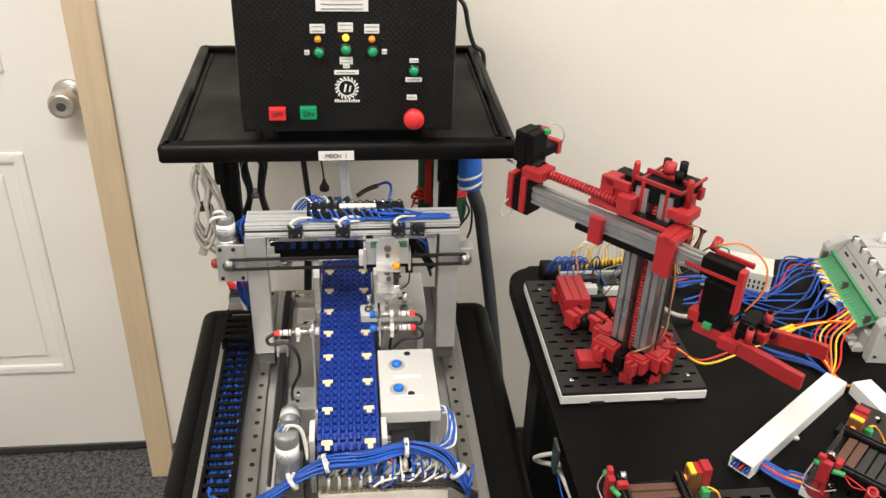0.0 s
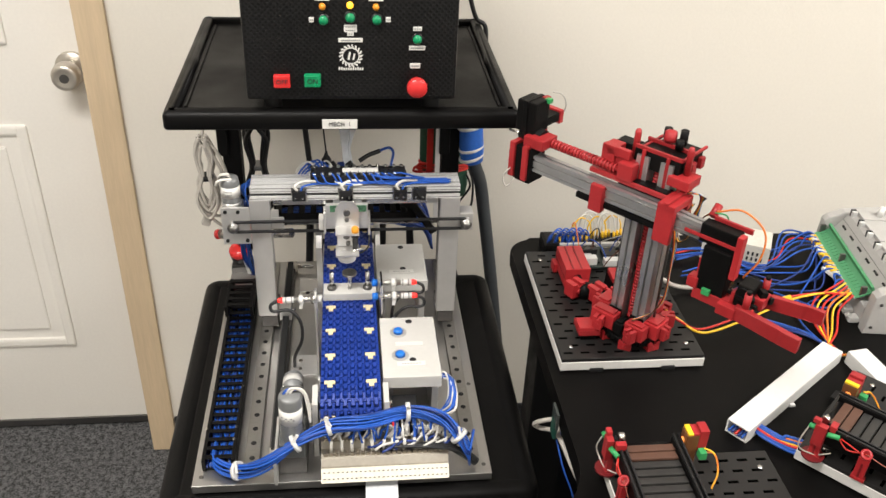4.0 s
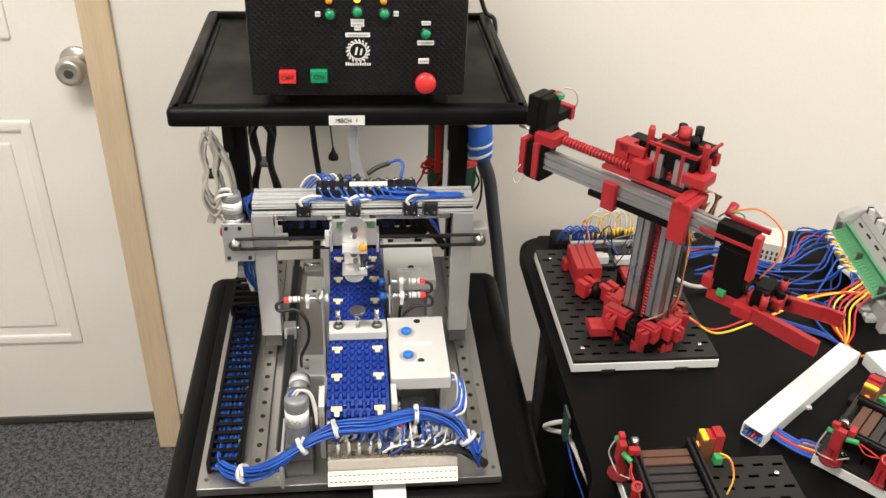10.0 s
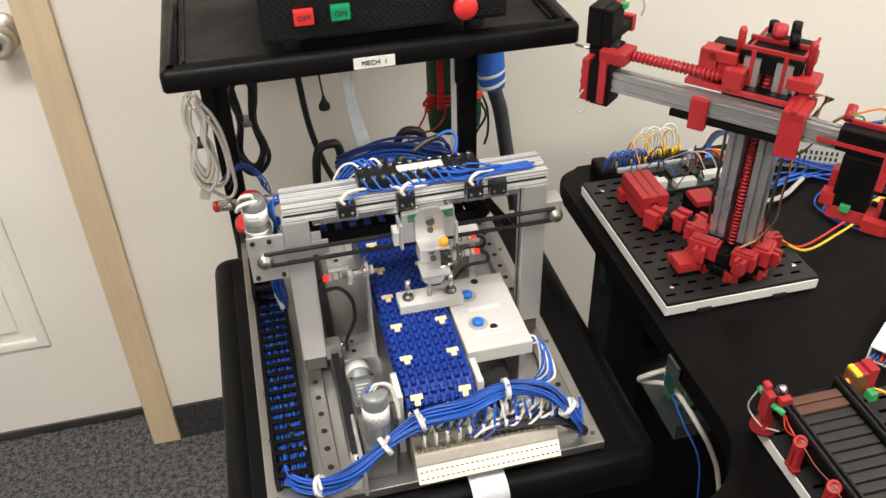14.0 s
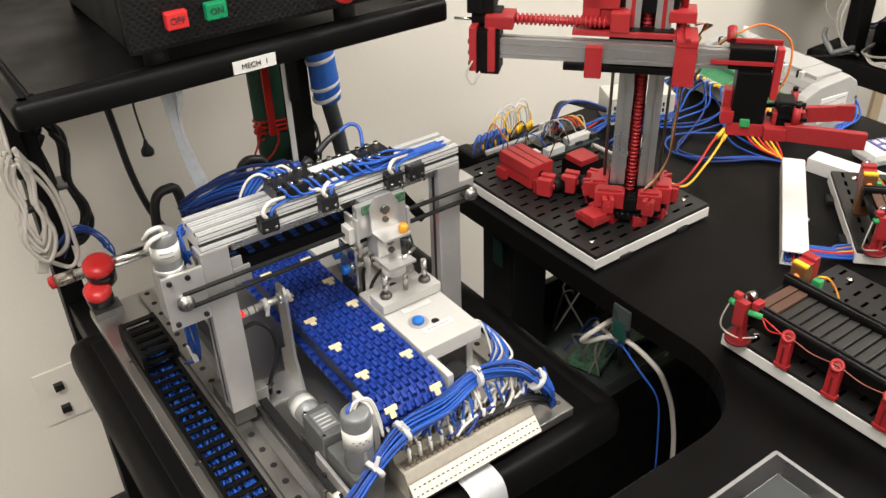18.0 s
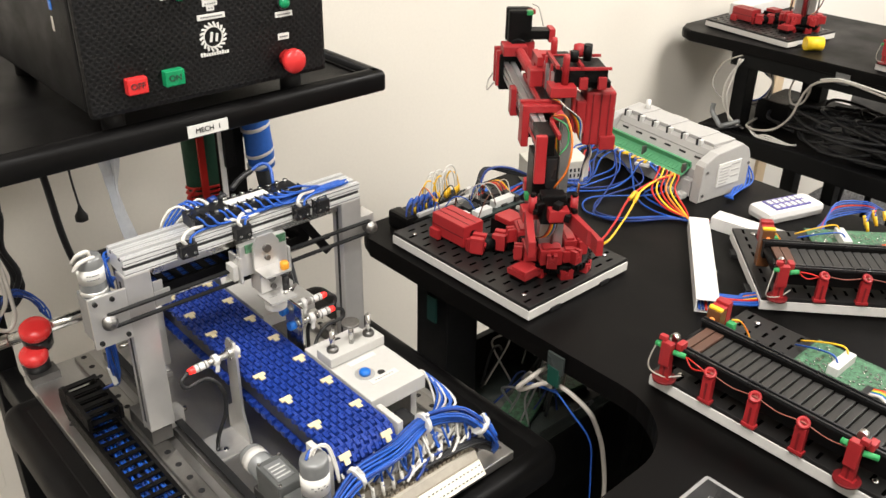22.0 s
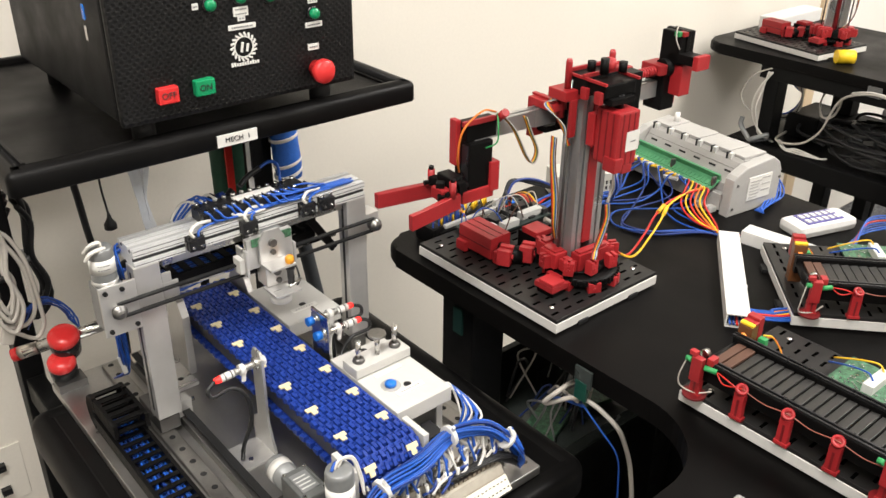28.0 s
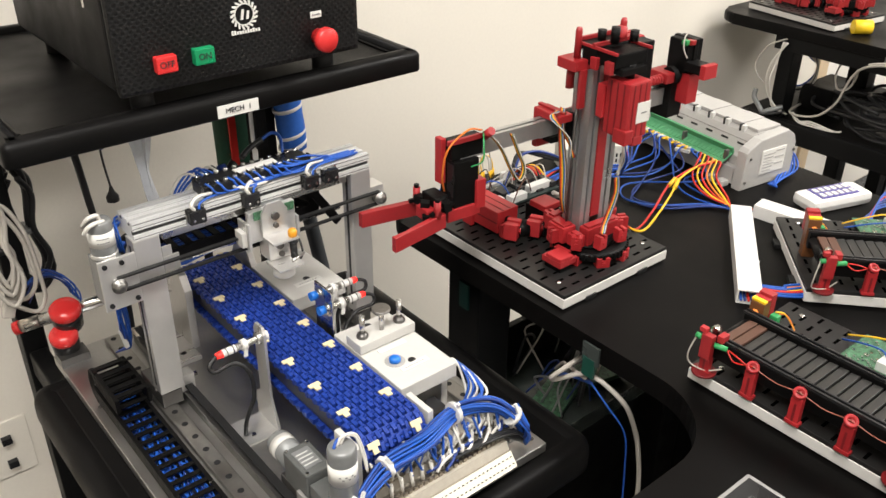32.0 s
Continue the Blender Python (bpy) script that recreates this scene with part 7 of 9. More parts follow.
def robot_rail(r):
    a = part("arm_rail", profile_x(-0.160, 0.062, -0.047, 0.212), ALUR, r, "slotted aluminium arm beam with red spindle drive")
    part("under_bar", B(-0.082, 0.045, -0.054, -0.038, 0.191, 0.1985, 0.001), BLACKP, a, "black bar")
    part("clamp", B(-0.059, -0.041, -0.061, -0.050, 0.186, 0.221, 0.0015), RED, a, "red clamp block")
    k = part("clamp", B(0.032, 0.054, -0.063, -0.0545, 0.183, 0.2275, 0.0015), RED, a, "red clamp block")
    part("clamp_top", B(0.032, 0.054, -0.063, -0.018, 0.2235, 0.233, 0.0015), RED, k)
    part("clamp_rib", B(0.040, 0.046, -0.065, -0.020, 0.233, 0.236, 0.0008), RED, k)
    part("saddle", B(-0.036, 0.030, -0.038, -0.021, 0.196, 0.232, 0.0015), BLACKP, a, "black sliding saddle")
    part("saddle_plate", B(-0.075, 0.032, -0.042, -0.024, 0.2255, 0.231, 0.001), RED, a, "red plate")
    part("saddle_block", B(-0.036, -0.016, -0.044, -0.028, 0.231, 0.252, 0.0015), RED, a, "red block")
    part("spindle", worm(bmesh.new(), (-0.150, -0.036, 0.239), (-0.036, -0.036, 0.239), 0.0066), RED, a, "red toothed spindle")
    part("end_block", B(-0.186, -0.160, -0.060, -0.030, 0.184, 0.232, 0.0015), BLACKP, a, "black end block")
    for x in (-0.192, -0.172):
        part("end_plate", B(x, x + 0.008, -0.064, -0.034, 0.188, 0.236, 0.001), RED, a, "red end plate")
    part("end_cap", B(-0.176, -0.146, -0.058, -0.026, 0.2335, 0.247, 0.0015), RED, a, "red cap")
    part("motor", B(-0.197, -0.168, -0.049, -0.018, 0.246, 0.288, 0.0025), BLACKP, a, "black motor housing")
    part("motor_rib", B(-0.186, -0.179, -0.051, -0.016, 0.247, 0.289, 0.001), BLACKP, a)
    part("motor_gear", C((-0.192, -0.036, 0.240), (-0.160, -0.036, 0.240), 0.012, seg=16), BLACKP, a)
    part("axle", C((-0.212, -0.040, 0.238), (-0.190, -0.040, 0.238), 0.0018, seg=8), STEEL, a)
    part("side_arm", B(-0.190, -0.168, -0.034, 0.006, 0.250, 0.262, 0.001), BLACKP, a)
    part("rear_block", B(-0.192, -0.172, -0.034, -0.012, 0.206, 0.246, 0.001), RED, a, "red block")
    part("side_cap", B(-0.191, -0.167, 0.006, 0.014, 0.246, 0.264, 0.001), RED, a, "red cap")
    for z in (0.194, 0.206, 0.218):
        part("end_rib", B(-0.1935, -0.192, -0.062, -0.036, z, z + 0.004), GROOVE, a)
    part("plug", B(-0.172, -0.164, -0.026, -0.018, 0.283, 0.289, 0.001), GREENP, a, "green plug")
    part("plug", B(-0.178, -0.170, -0.024, -0.014, 0.283, 0.289, 0.001), RED, a, "red plug")
    part("wire", T([(-0.165, -0.020, 0.298), (-0.154, -0.014, 0.296), (-0.150, -0.010, 0.284), (-0.154, -0.006, 0.272)], 0.0009, 5), WIREG, a, "grey wire")
    part("wire", T([(-0.188, -0.064, 0.20), (-0.194, -0.070, 0.186), (-0.186, -0.072, 0.176), (-0.180, -0.064, 0.188)], 0.0011, 5), WIREG, a, "grey wire")
    for k, mm in enumerate((WIREBR, WIRER, WIREO, WIREY, WIREGN, WIREB, WIREG)):
        o = 0.0014 * k
        part("wire", T([(0.050, -0.030 + o, 0.238), (0.060 + o, -0.018, 0.236), (0.056, -0.004 + o, 0.215), (0.046 + o, 0.006, 0.19)], 0.0008, 5, 5), mm, a, "ribbon cable strand")
    # the drive end sits a little inboard of the beam's end
    for ob in a.children_recursive:
        if max(v.co.x for v in ob.data.vertices) < -0.140:
            ob.data.transform(Matrix.Translation((0.010, 0, 0)))
    return a


def robot_slide(r):
    s = part("gripper_arm", profile_x(-0.030, 0.118, -0.047, 0.212, 0.0138, 0.0200), ALUR, r, "sliding arm end with a red two-finger gripper")
    part("end_strip", B(0.068, 0.132, -0.0585, -0.0570, 0.2085, 0.2130, 0.0005), RED, s, "thin red strip")
    part("end_block", B(0.086, 0.130, -0.057, -0.040, 0.203, 0.226, 0.0015), BLACKP, s, "black block")
    part("end_plate", B(0.131, 0.138, -0.062, -0.050, 0.174, 0.228, 0.001), RED, s, "red plate")
    part("corner_block", B(0.088, 0.101, -0.046, -0.030, 0.140, 0.176, 0.001), RED, s, "red block")
    part("corner_block", B(0.086, 0.099, -0.064, -0.050, 0.146, 0.160, 0.001), RED, s, "red block")
    part("motor_rib", B(0.128, 0.1305, -0.048, -0.036, 0.150, 0.200, 0.0006), BLACKG, s)
    part("end_rib", B(0.092, 0.138, -0.040, -0.036, 0.224, 0.230, 0.0008), RED, s, "red rib")
    part("gripper_motor", B(0.096, 0.130, -0.062, -0.034, 0.146, 0.203, 0.002), BLACKP, s, "black gripper motor")
    part("base_block", B(0.094, 0.140, -0.062, -0.032, 0.132, 0.147, 0.0015), RED, s, "red block")
    part("side_plate", B(0.138, 0.1425, -0.060, -0.046, 0.134, 0.160, 0.001), RED, s, "red plate")
    part("plug", B(0.106, 0.116, -0.066, -0.060, 0.144, 0.152, 0.001), GREENP, s, "green plug")
    g = part("gearbox", B(0.142, 0.160, -0.056, -0.030, 0.136, 0.170, 0.002), BLACKP, s, "black gripper gearbox")
    for z in (0.150, 0.160):
        part("gear", C((0.150, -0.058, z), (0.150, -0.028, z), 0.008, seg=12), BLACKP, g)
    part("finger_root", B(0.150, 0.172, -0.050, -0.028, 0.144, 0.158, 0.0015), RED, s, "red block")
    for sgn, y0, y1 in ((-1, -0.068, -0.075), (1, -0.026, -0.012)):
        bm = prism([(0.150, y0 - 0.004), (0.205, y1 - 0.004), (0.209, y1 - 0.003 + sgn * 0.002), (0.228, y1 - 0.003 + sgn * 0.003), (0.228, y1 + 0.004 + sgn * 0.003), (0.150, y0 + 0.004)], 0.134, 0.152, 0.0008)
        f = part("finger", bm, RED, s, "red gripper finger")
        part("link", tilted(0.152, (y0 + y1) / 2 + (0.012 if sgn < 0 else -0.008), 0.156, 0.040, 0.004, 0.004, 0, 0, sgn * 16), BLACKP, f, "black link")
    for x, y, z, w in ((0.148, -0.026, 0.160, 0.012), (0.166, -0.040, 0.160, 0.010), (0.160, -0.060, 0.158, 0.011), (0.172, -0.030, 0.150, 0.008)):
        part("gear_block", tilted(x, y, z, w, w * 0.8, w, 10, 0, x * 3000, 0.001), BLACKP, g)
    for x, y in ((0.162, -0.022), (0.160, -0.066)):
        part("pivot", C((x, y, 0.150), (x, y, 0.170), 0.0042, seg=10), RED, s, "red pivot pin")
        part("pivot_head", C((x, y, 0.170), (x, y, 0.174), 0.003, seg=8), BLACKP, s)
    part("finger_root", B(0.130, 0.152, -0.074, -0.064, 0.134, 0.148, 0.0012), RED, s, "red block")
    part("knob", C((0.088, -0.036, 0.226), (0.088, -0.024, 0.236), 0.005, seg=10), RED, s, "red knob")
    part("wire", T([(0.092, -0.036, 0.234), (0.118, -0.028, 0.242), (0.146, -0.026, 0.226), (0.150, -0.030, 0.195), (0.140, -0.040, 0.170)], 0.0012, 5), WIREO, s, "orange wire")
    part("wire", T([(0.090, -0.036, 0.232), (0.100, -0.022, 0.225), (0.102, -0.020, 0.205), (0.110, -0.030, 0.196)], 0.0010, 5), GREENP, s, "green wire")
    for k, mm in enumerate((WIREBR, WIREO, WIREY, WIREGN, WIREBR, WIREG)):
        o = 0.0013 * k
        part("wire", T([(0.086, -0.036 + o, 0.230), (0.072, -0.030 + o, 0.212), (0.058, -0.024 + o, 0.180), (0.048, -0.022 + o, 0.168), (0.042, -0.022 + o, 0.182), (0.050, -0.026 + o, 0.205), (0.058, -0.028 + o, 0.225)], 0.0008, 5, 5), mm, s, "ribbon cable strand")
    return s


def robot_board(cx, cy, group):
    b = thing("robot_board", Matrix.Translation((cx, cy, TZ)), "white board with a black slotted plate carrying a red robot arm", "base board", group)
    base_board(b, 0.191, 0.260)
    return b


robot_board(0.2235, 1.133, "robot boards")
robot = red_robot(AX, AY, "red and black building-kit robot arm with aluminium columns and gripper")
robot_base(robot)
turntable, arm_rail, arm_slide = robot_column(robot), robot_rail(robot), robot_slide(robot)


def controller_board():
    c = thing("controller_board", (0.24, 1.26, AZ), "black microcontroller board with plug headers and jumper wires", "controller board")
    part("board", B(0.192, 0.330, 1.205, 1.262, AZ + 0.004, AZ + 0.0065), PCBD, c)
    part("spacer", B(0.20, 0.32, 1.212, 1.255, AZ, AZ + 0.004), BLACKP, c)
    for x0, x1, y0, y1, h, m in ((0.196, 0.226, 1.210, 1.222, 0.012, GREYL), (0.236, 0.266, 1.206, 1.218, 0.010, GREYL), (0.205, 0.232, 1.235, 1.248, 0.012, BLACKG), (0.240, 0.262, 1.228, 1.250, 0.006, BLACKG), (0.280, 0.320, 1.214, 1.226, 0.010, GREYL), (0.29, 0.315, 1.235, 1.250, 0.010, BLACKG), (0.268, 0.276, 1.222, 1.258, 0.009, BLACKG), (0.200, 0.222, 1.224, 1.232, 0.008, GREYC), (0.318, 0.328, 1.210, 1.258, 0.008, BLACKG)):
        part("header", B(x0, x1, y0, y1, AZ + 0.0065, AZ + 0.0065 + h, 0.0008), m, c)
    rr = random.Random(17)
    cols = (WIREG, WIREBR, WIREK, WIREB, WIREG, WIREO, WIREDB, WIREK)
    for k in range(13):
        x, y = rr.uniform(0.198, 0.322), rr.uniform(1.208, 1.256)
        u, v = x + rr.uniform(-0.05, 0.05), y + rr.uniform(-0.05, 0.05)
        part("jumper_wire", T([(x, y, AZ + 0.012), (0.7 * x + 0.3 * u, 0.7 * y + 0.3 * v, AZ + 0.024 + rr.uniform(0, 0.016)), (0.3 * x + 0.7 * u, 0.3 * y + 0.7 * v, AZ + 0.024 + rr.uniform(0, 0.014)), (u, v, AZ + 0.008)], 0.0009, 5, 5), cols[k % 8], c)
    for k in range(14):
        x, y = rr.uniform(0.20, 0.32), rr.uniform(1.210, 1.258)
        part("chip", tilted(x, y, AZ + 0.0078, rr.uniform(0.004, 0.012), rr.uniform(0.003, 0.007), 0.003), BLACKG if k % 3 else STEEL, c)
    t = thing("terminal_board", (0.23, 1.30, TZ), "black terminal board with rows of blue, white and yellow jumper wires", "terminal board")
    part("base", B(0.170, 0.292, 1.268, 1.316, TZ, TZ + 0.020, 0.003), BLACKP, t)
    part("base_end", B(0.160, 0.182, 1.270, 1.314, TZ, TZ + 0.026, 0.005), BLACKP, t)
    part("terminal_bar", B(0.184, 0.288, 1.272, 1.278, TZ + 0.020, TZ + 0.026, 0.001), GREYC, t)
    for k in range(14):
        x, y = 0.186 + 0.0036 * k, 1.284 + 0.004 * (k % 3)
        part("wire", T([(x, y, TZ + 0.020), (x - 0.001, y, TZ + 0.034), (x - 0.008, y - 0.002, TZ + 0.042 + 0.001 * (k % 3)), (x - 0.018, y - 0.004, TZ + 0.036), (x - 0.021, y - 0.006, TZ + 0.022)], 0.0013, 5, 5), WIREB if k % 3 else WIREDB, t, "blue jumper wire")
        part("ferrule", C((x, y, TZ + 0.022), (x - 0.0005, y, TZ + 0.033), 0.0019, seg=7), WIREB if k % 2 else WIREY, t)
    for k in range(9):
        x, y = 0.206 + 0.0062 * k, 1.292 + 0.003 * (k % 3)
        h = TZ + 0.060 + 0.004 * (k % 4)
        part("wire", T([(x, y, TZ + 0.022), (x + 0.001, y, h - 0.014), (x + 0.012, y + 0.002, h), (x + 0.027, y + 0.003, h - 0.010), (x + 0.033, y + 0.003, TZ + 0.024)], 0.0012, 5, 5), WIREW if k % 4 else WIREY, t, "white jumper wire" if k % 4 else "yellow jumper wire")
        part("ferrule", C((x + 0.0325, y + 0.003, TZ + 0.022), (x + 0.031, y + 0.003, TZ + 0.034), 0.0021, seg=7), WIREY, t, "yellow ferrule")
    d = thing("driver_board", (0.315, 1.285, TZ), "small dark circuit board with red and blue plugs beside the robot", "circuit board")
    part("board", B(0.296, 0.352, 1.262, 1.312, TZ, TZ + 0.012, 0.001), PCBD, d)
    for x, y, m in ((0.304, 1.270, WIRER), (0.318, 1.276, BLUEC), (0.330, 1.292, BLUEC), (0.306, 1.296, GREYL), (0.338, 1.272, BLACKG)):
        part("plug", B(x - 0.005, x + 0.005, y - 0.004, y + 0.004, TZ + 0.012, TZ + 0.024, 0.0008), m, d)
    for k in range(4):
        part("wire", T([(0.304 + 0.002 * k, 1.270, TZ + 0.024), (0.300 + 0.003 * k, 1.262, TZ + 0.042), (0.312 + 0.004 * k, 1.250, TZ + 0.046), (0.322 + 0.004 * k, 1.238, TZ + 0.030)], 0.0012, 5), (WIRER, WIREO, WIRER, WIREY)[k], d)
    for k in range(3):
        part("lead", T([(0.330, 1.300 + 0.003 * k, TZ + 0.018), (0.352, 1.304 + 0.004 * k, TZ + 0.038), (0.390, 1.296, TZ + 0.034 - 0.004 * k), (0.430, 1.27, TZ + 0.012)], 0.0022, 6), WIREK if k else WIREDB, d, "dark lead")


controller_board()


def power_supply():
    p = thing("power_supply", (0.46, 1.25, TZ), "white perforated power supply box lying on the bench", "power supply")
    place = pose(0.466, 1.268, TZ, 0, 0, -27)
    bm = B(-0.050, 0.050, -0.027, 0.027, 0, 0.042, 0.001)
    bm.transform(place)
    b = part("case", bm, mat("cream_steel_case", (0.50, 0.485, 0.43), 0.45), p)
    for j in range(3):
        for i in range(13):
            h = B(-0.0435 + 0.0068 * i, -0.0405 + 0.0068 * i, -0.0274, -0.0265, 0.006 + 0.009 * j, 0.012 + 0.009 * j)
            h.transform(place)
            part("vent_slot", h, BLACKR, b)


power_supply()


def plc():
    p = thing("controller_module", pose(0.6485, 1.1836, TZ, 0, 0, -8), "long grey modular controller with green terminal strips and a white label", "controller")
    L0, L1 = -0.124, 0.094
    sec = [(-0.044, 0.0), (0.050, 0.0), (0.050, 0.056), (0.044, 0.072), (0.034, 0.0785), (-0.016, 0.0785), (-0.022, 0.0745), (-0.040, 0.048), (-0.044, 0.044)]
    flip = Matrix(((1, 0, 0, 0), (0, 0, 1, 0), (0, 1, 0, 0), (0, 0, 0, 1)))

    def slab(outline, y0, y1, bev=0.0):
        bm = prism(outline, y0, y1, bev)
        bm.transform(flip)
        return bm

    b = part("housing", slab(sec, L0 + 0.012, L1 - 0.012), GREYC, p)
    cap = [(-0.058, 0.0), (0.053, 0.0), (0.053, 0.058), (0.046, 0.072), (0.030, 0.0825), (-0.028, 0.0765), (-0.050, 0.066), (-0.056, 0.060)]
    for y0, y1 in ((L0 - 0.006, L0 + 0.0118), (L1 - 0.0118, L1 + 0.004)):
        part("end_cap", slab(cap, y0, y1, 0.002), GREYC, b, "grey moulded end cap")
    # the ridge in stepped lengths, with notches along its edge
    for k in range(6):
        y = L0 + 0.014 + 0.0318 * k
        part("ridge_cover", B(-0.0155 + 0.0012 * (k % 2), 0.0345, y, y + 0.0312, 0.0785, 0.0835 + 0.0010 * (k % 2), 0.0010), GREYC, b, "raised ridge cover")
        part("notch", B(-0.0225, -0.0150, y + 0.020, y + 0.0262, 0.0725, 0.0842, 0.0008), GREYL, b)
        # Dark strip stands in for the shade between notches.
        part("notch_gap", B(-0.0228, -0.0150, y + 0.0268, y + 0.0300, 0.0740, 0.0850, 0.0004), ALUG, b)
        v = tilted(-0.0322, y + 0.014, 0.0602, 0.0030, 0.013, 0.0012, 0, -58, 0)
        part("vent", v, BLACKR, b)
    part("side_groove", tilted(-0.0285, (L0 + L1) / 2, 0.0655, 0.0006, L1 - L0 - 0.026, 0.0010, 0, -58, 0), DARKST, b)
    g = part("terminal_strip", tilted(-0.0545, -0.0055, 0.0405, 0.026, 0.178, 0.0030, 0, -26, 0, 0.0006), GREENT, p, "green screw terminal strip")
    part("terminal_wall", tilted(-0.0440, -0.0055, 0.0500, 0.0040, 0.178, 0.012, 0, -20, 0, 0.0008), GREENT, g)
    part("edge_strip", tilted(-0.0662, -0.0055, 0.0352, 0.0012, 0.178, 0.0034, 0, -26, 0), GREYL, g, "pale edge of the strip")
    me = None
    for k in range(22):
        y = -0.0885 + 0.0079 * k
        if me is None:
            h = part("terminal_screw", tilted(-0.0560, y, 0.0413, 0.0100, 0.0064, 0.0024, 0, -26, 0, 0.0004), GREENT, g)
            me, yb = h.data, y
        else:
            piece("terminal_screw", me, g, Matrix.Translation((0, y - yb, 0)))
    for y in (-0.092, -0.006, 0.081):
        part("strip_post", B(-0.0600, -0.0520, y - 0.002, y + 0.002, 0.034, 0.054, 0.0006), DARKST, g, "dark post")
    part("lower_wall", B(-0.0560, -0.0442, L0 + 0.014, L1 - 0.014, 0.004, 0.030, 0.001), GREYC, b)
    part("label_plate", B(-0.022, 0.030, L0 - 0.0075, L0 - 0.0058, 0.020, 0.058), LABELW, b, "white printed label")
    bm = bmesh.new()
    for j in range(6):
        box(bm, -0.018, 0.000 + 0.003 * (j % 3), L0 - 0.0081, L0 - 0.0073, 0.024 + 0.0052 * j, 0.0256 + 0.0052 * j)
        if j % 2:
            box(bm, 0.008, 0.026, L0 - 0.0081, L0 - 0.0073, 0.026 + 0.0052 * j, 0.0285 + 0.0052 * j)
    part("writing_bars", bm, GREYC, b)
    for x, z in ((-0.050, 0.012), (-0.046, 0.050), (0.050, 0.046)):
        part("screw", C((x, L0 - 0.006, z), (x, L0 - 0.0072, z), 0.0024, seg=8), DARKST, b)
    for y in (L0 + 0.018, L0 + 0.040):
        f = part("foot", B(-0.0690, -0.0545, y, y + 0.014, 0, 0.009, 0.002), GREYL, b, "pale moulded foot")
        part("foot_pin", C((-0.067, y + 0.007, 0.007), (-0.072, y + 0.007, 0.011), 0.0035, seg=10), GREYL, f)
    part("peg", C((0.014, 0.062, 0.0835), (0.017, 0.064, 0.0990), 0.0055, 0.0042, 12), WHITEB, b)


plc()


def duct(name, p0, p1, w, h, label):
    d = Vector(p1) - Vector(p0)
    c = (Vector(p0) + Vector(p1)) / 2
    t = thing(name, pose(c.x, c.y, TZ, 0, 0, math.degrees(math.atan2(d.y, d.x))), label, "cable duct", "white cable ducts")
    L = d.length / 2
    bm = bmesh.new()
    box(bm, -L, L, -w / 2, w / 2, h - 0.0022, h, 0.0008)
    box(bm, -L, L, -w / 2, -w / 2 + 0.002, 0, h - 0.0022)
    box(bm, -L, L, w / 2 - 0.002, w / 2, 0, h - 0.0022)
    box(bm, -L, L, -w / 2 + 0.002, w / 2 - 0.002, 0, 0.0015)
    part("channel", bm, WHITEB, t)
    for k, m in enumerate((WIREB, WIREDB, WIRER, WIREDB, WIREB)):
        y = -w / 2 + 0.006 + 0.0042 * k
        part("wire", T([(-L - 0.002, y, 0.006), (0, y, 0.006), (L + 0.002, y, 0.006)], 0.0016, 5), m, t)
    return t


duct("cable_duct", (0.313, 0.8765, 0), (0.500, 1.0145, 0), 0.0285, 0.019, "white plastic cable duct with wires lying on the bench")
duct("cable_duct", (0.530, 1.006, 0), (0.546, 0.893, 0), 0.0285, 0.019, "white plastic cable duct leading to the conveyor board")


def remote():
    r = thing("remote_control", pose(0.646, 0.956, TZ, 0, 0, -18), "white handheld remote with a purple keypad lying on the bench", "remote control")
    b = part("shell", B(-0.055, 0.055, -0.0235, 0.0235, 0.0, 0.020, 0.009), WHITEB, r)
    k = part("keypad", B(-0.035, 0.033, -0.016, 0.017, 0.0195, 0.0208, 0.0004), PURPLE, b, "purple keypad")
    for j in range(2):
        for i in range(6):
            part("key", tilted(-0.028 + 0.0108 * i, -0.0075 + 0.015 * j, 0.0214, 0.0068, 0.0100, 0.0015, 0, 0, 0, 0.0006), WHITEB, k, "white key")
    part("aerial", C((-0.053, -0.014, 0.008), (-0.066, -0.018, 0.008), 0.0024, seg=10), STEEL, r)


remote()


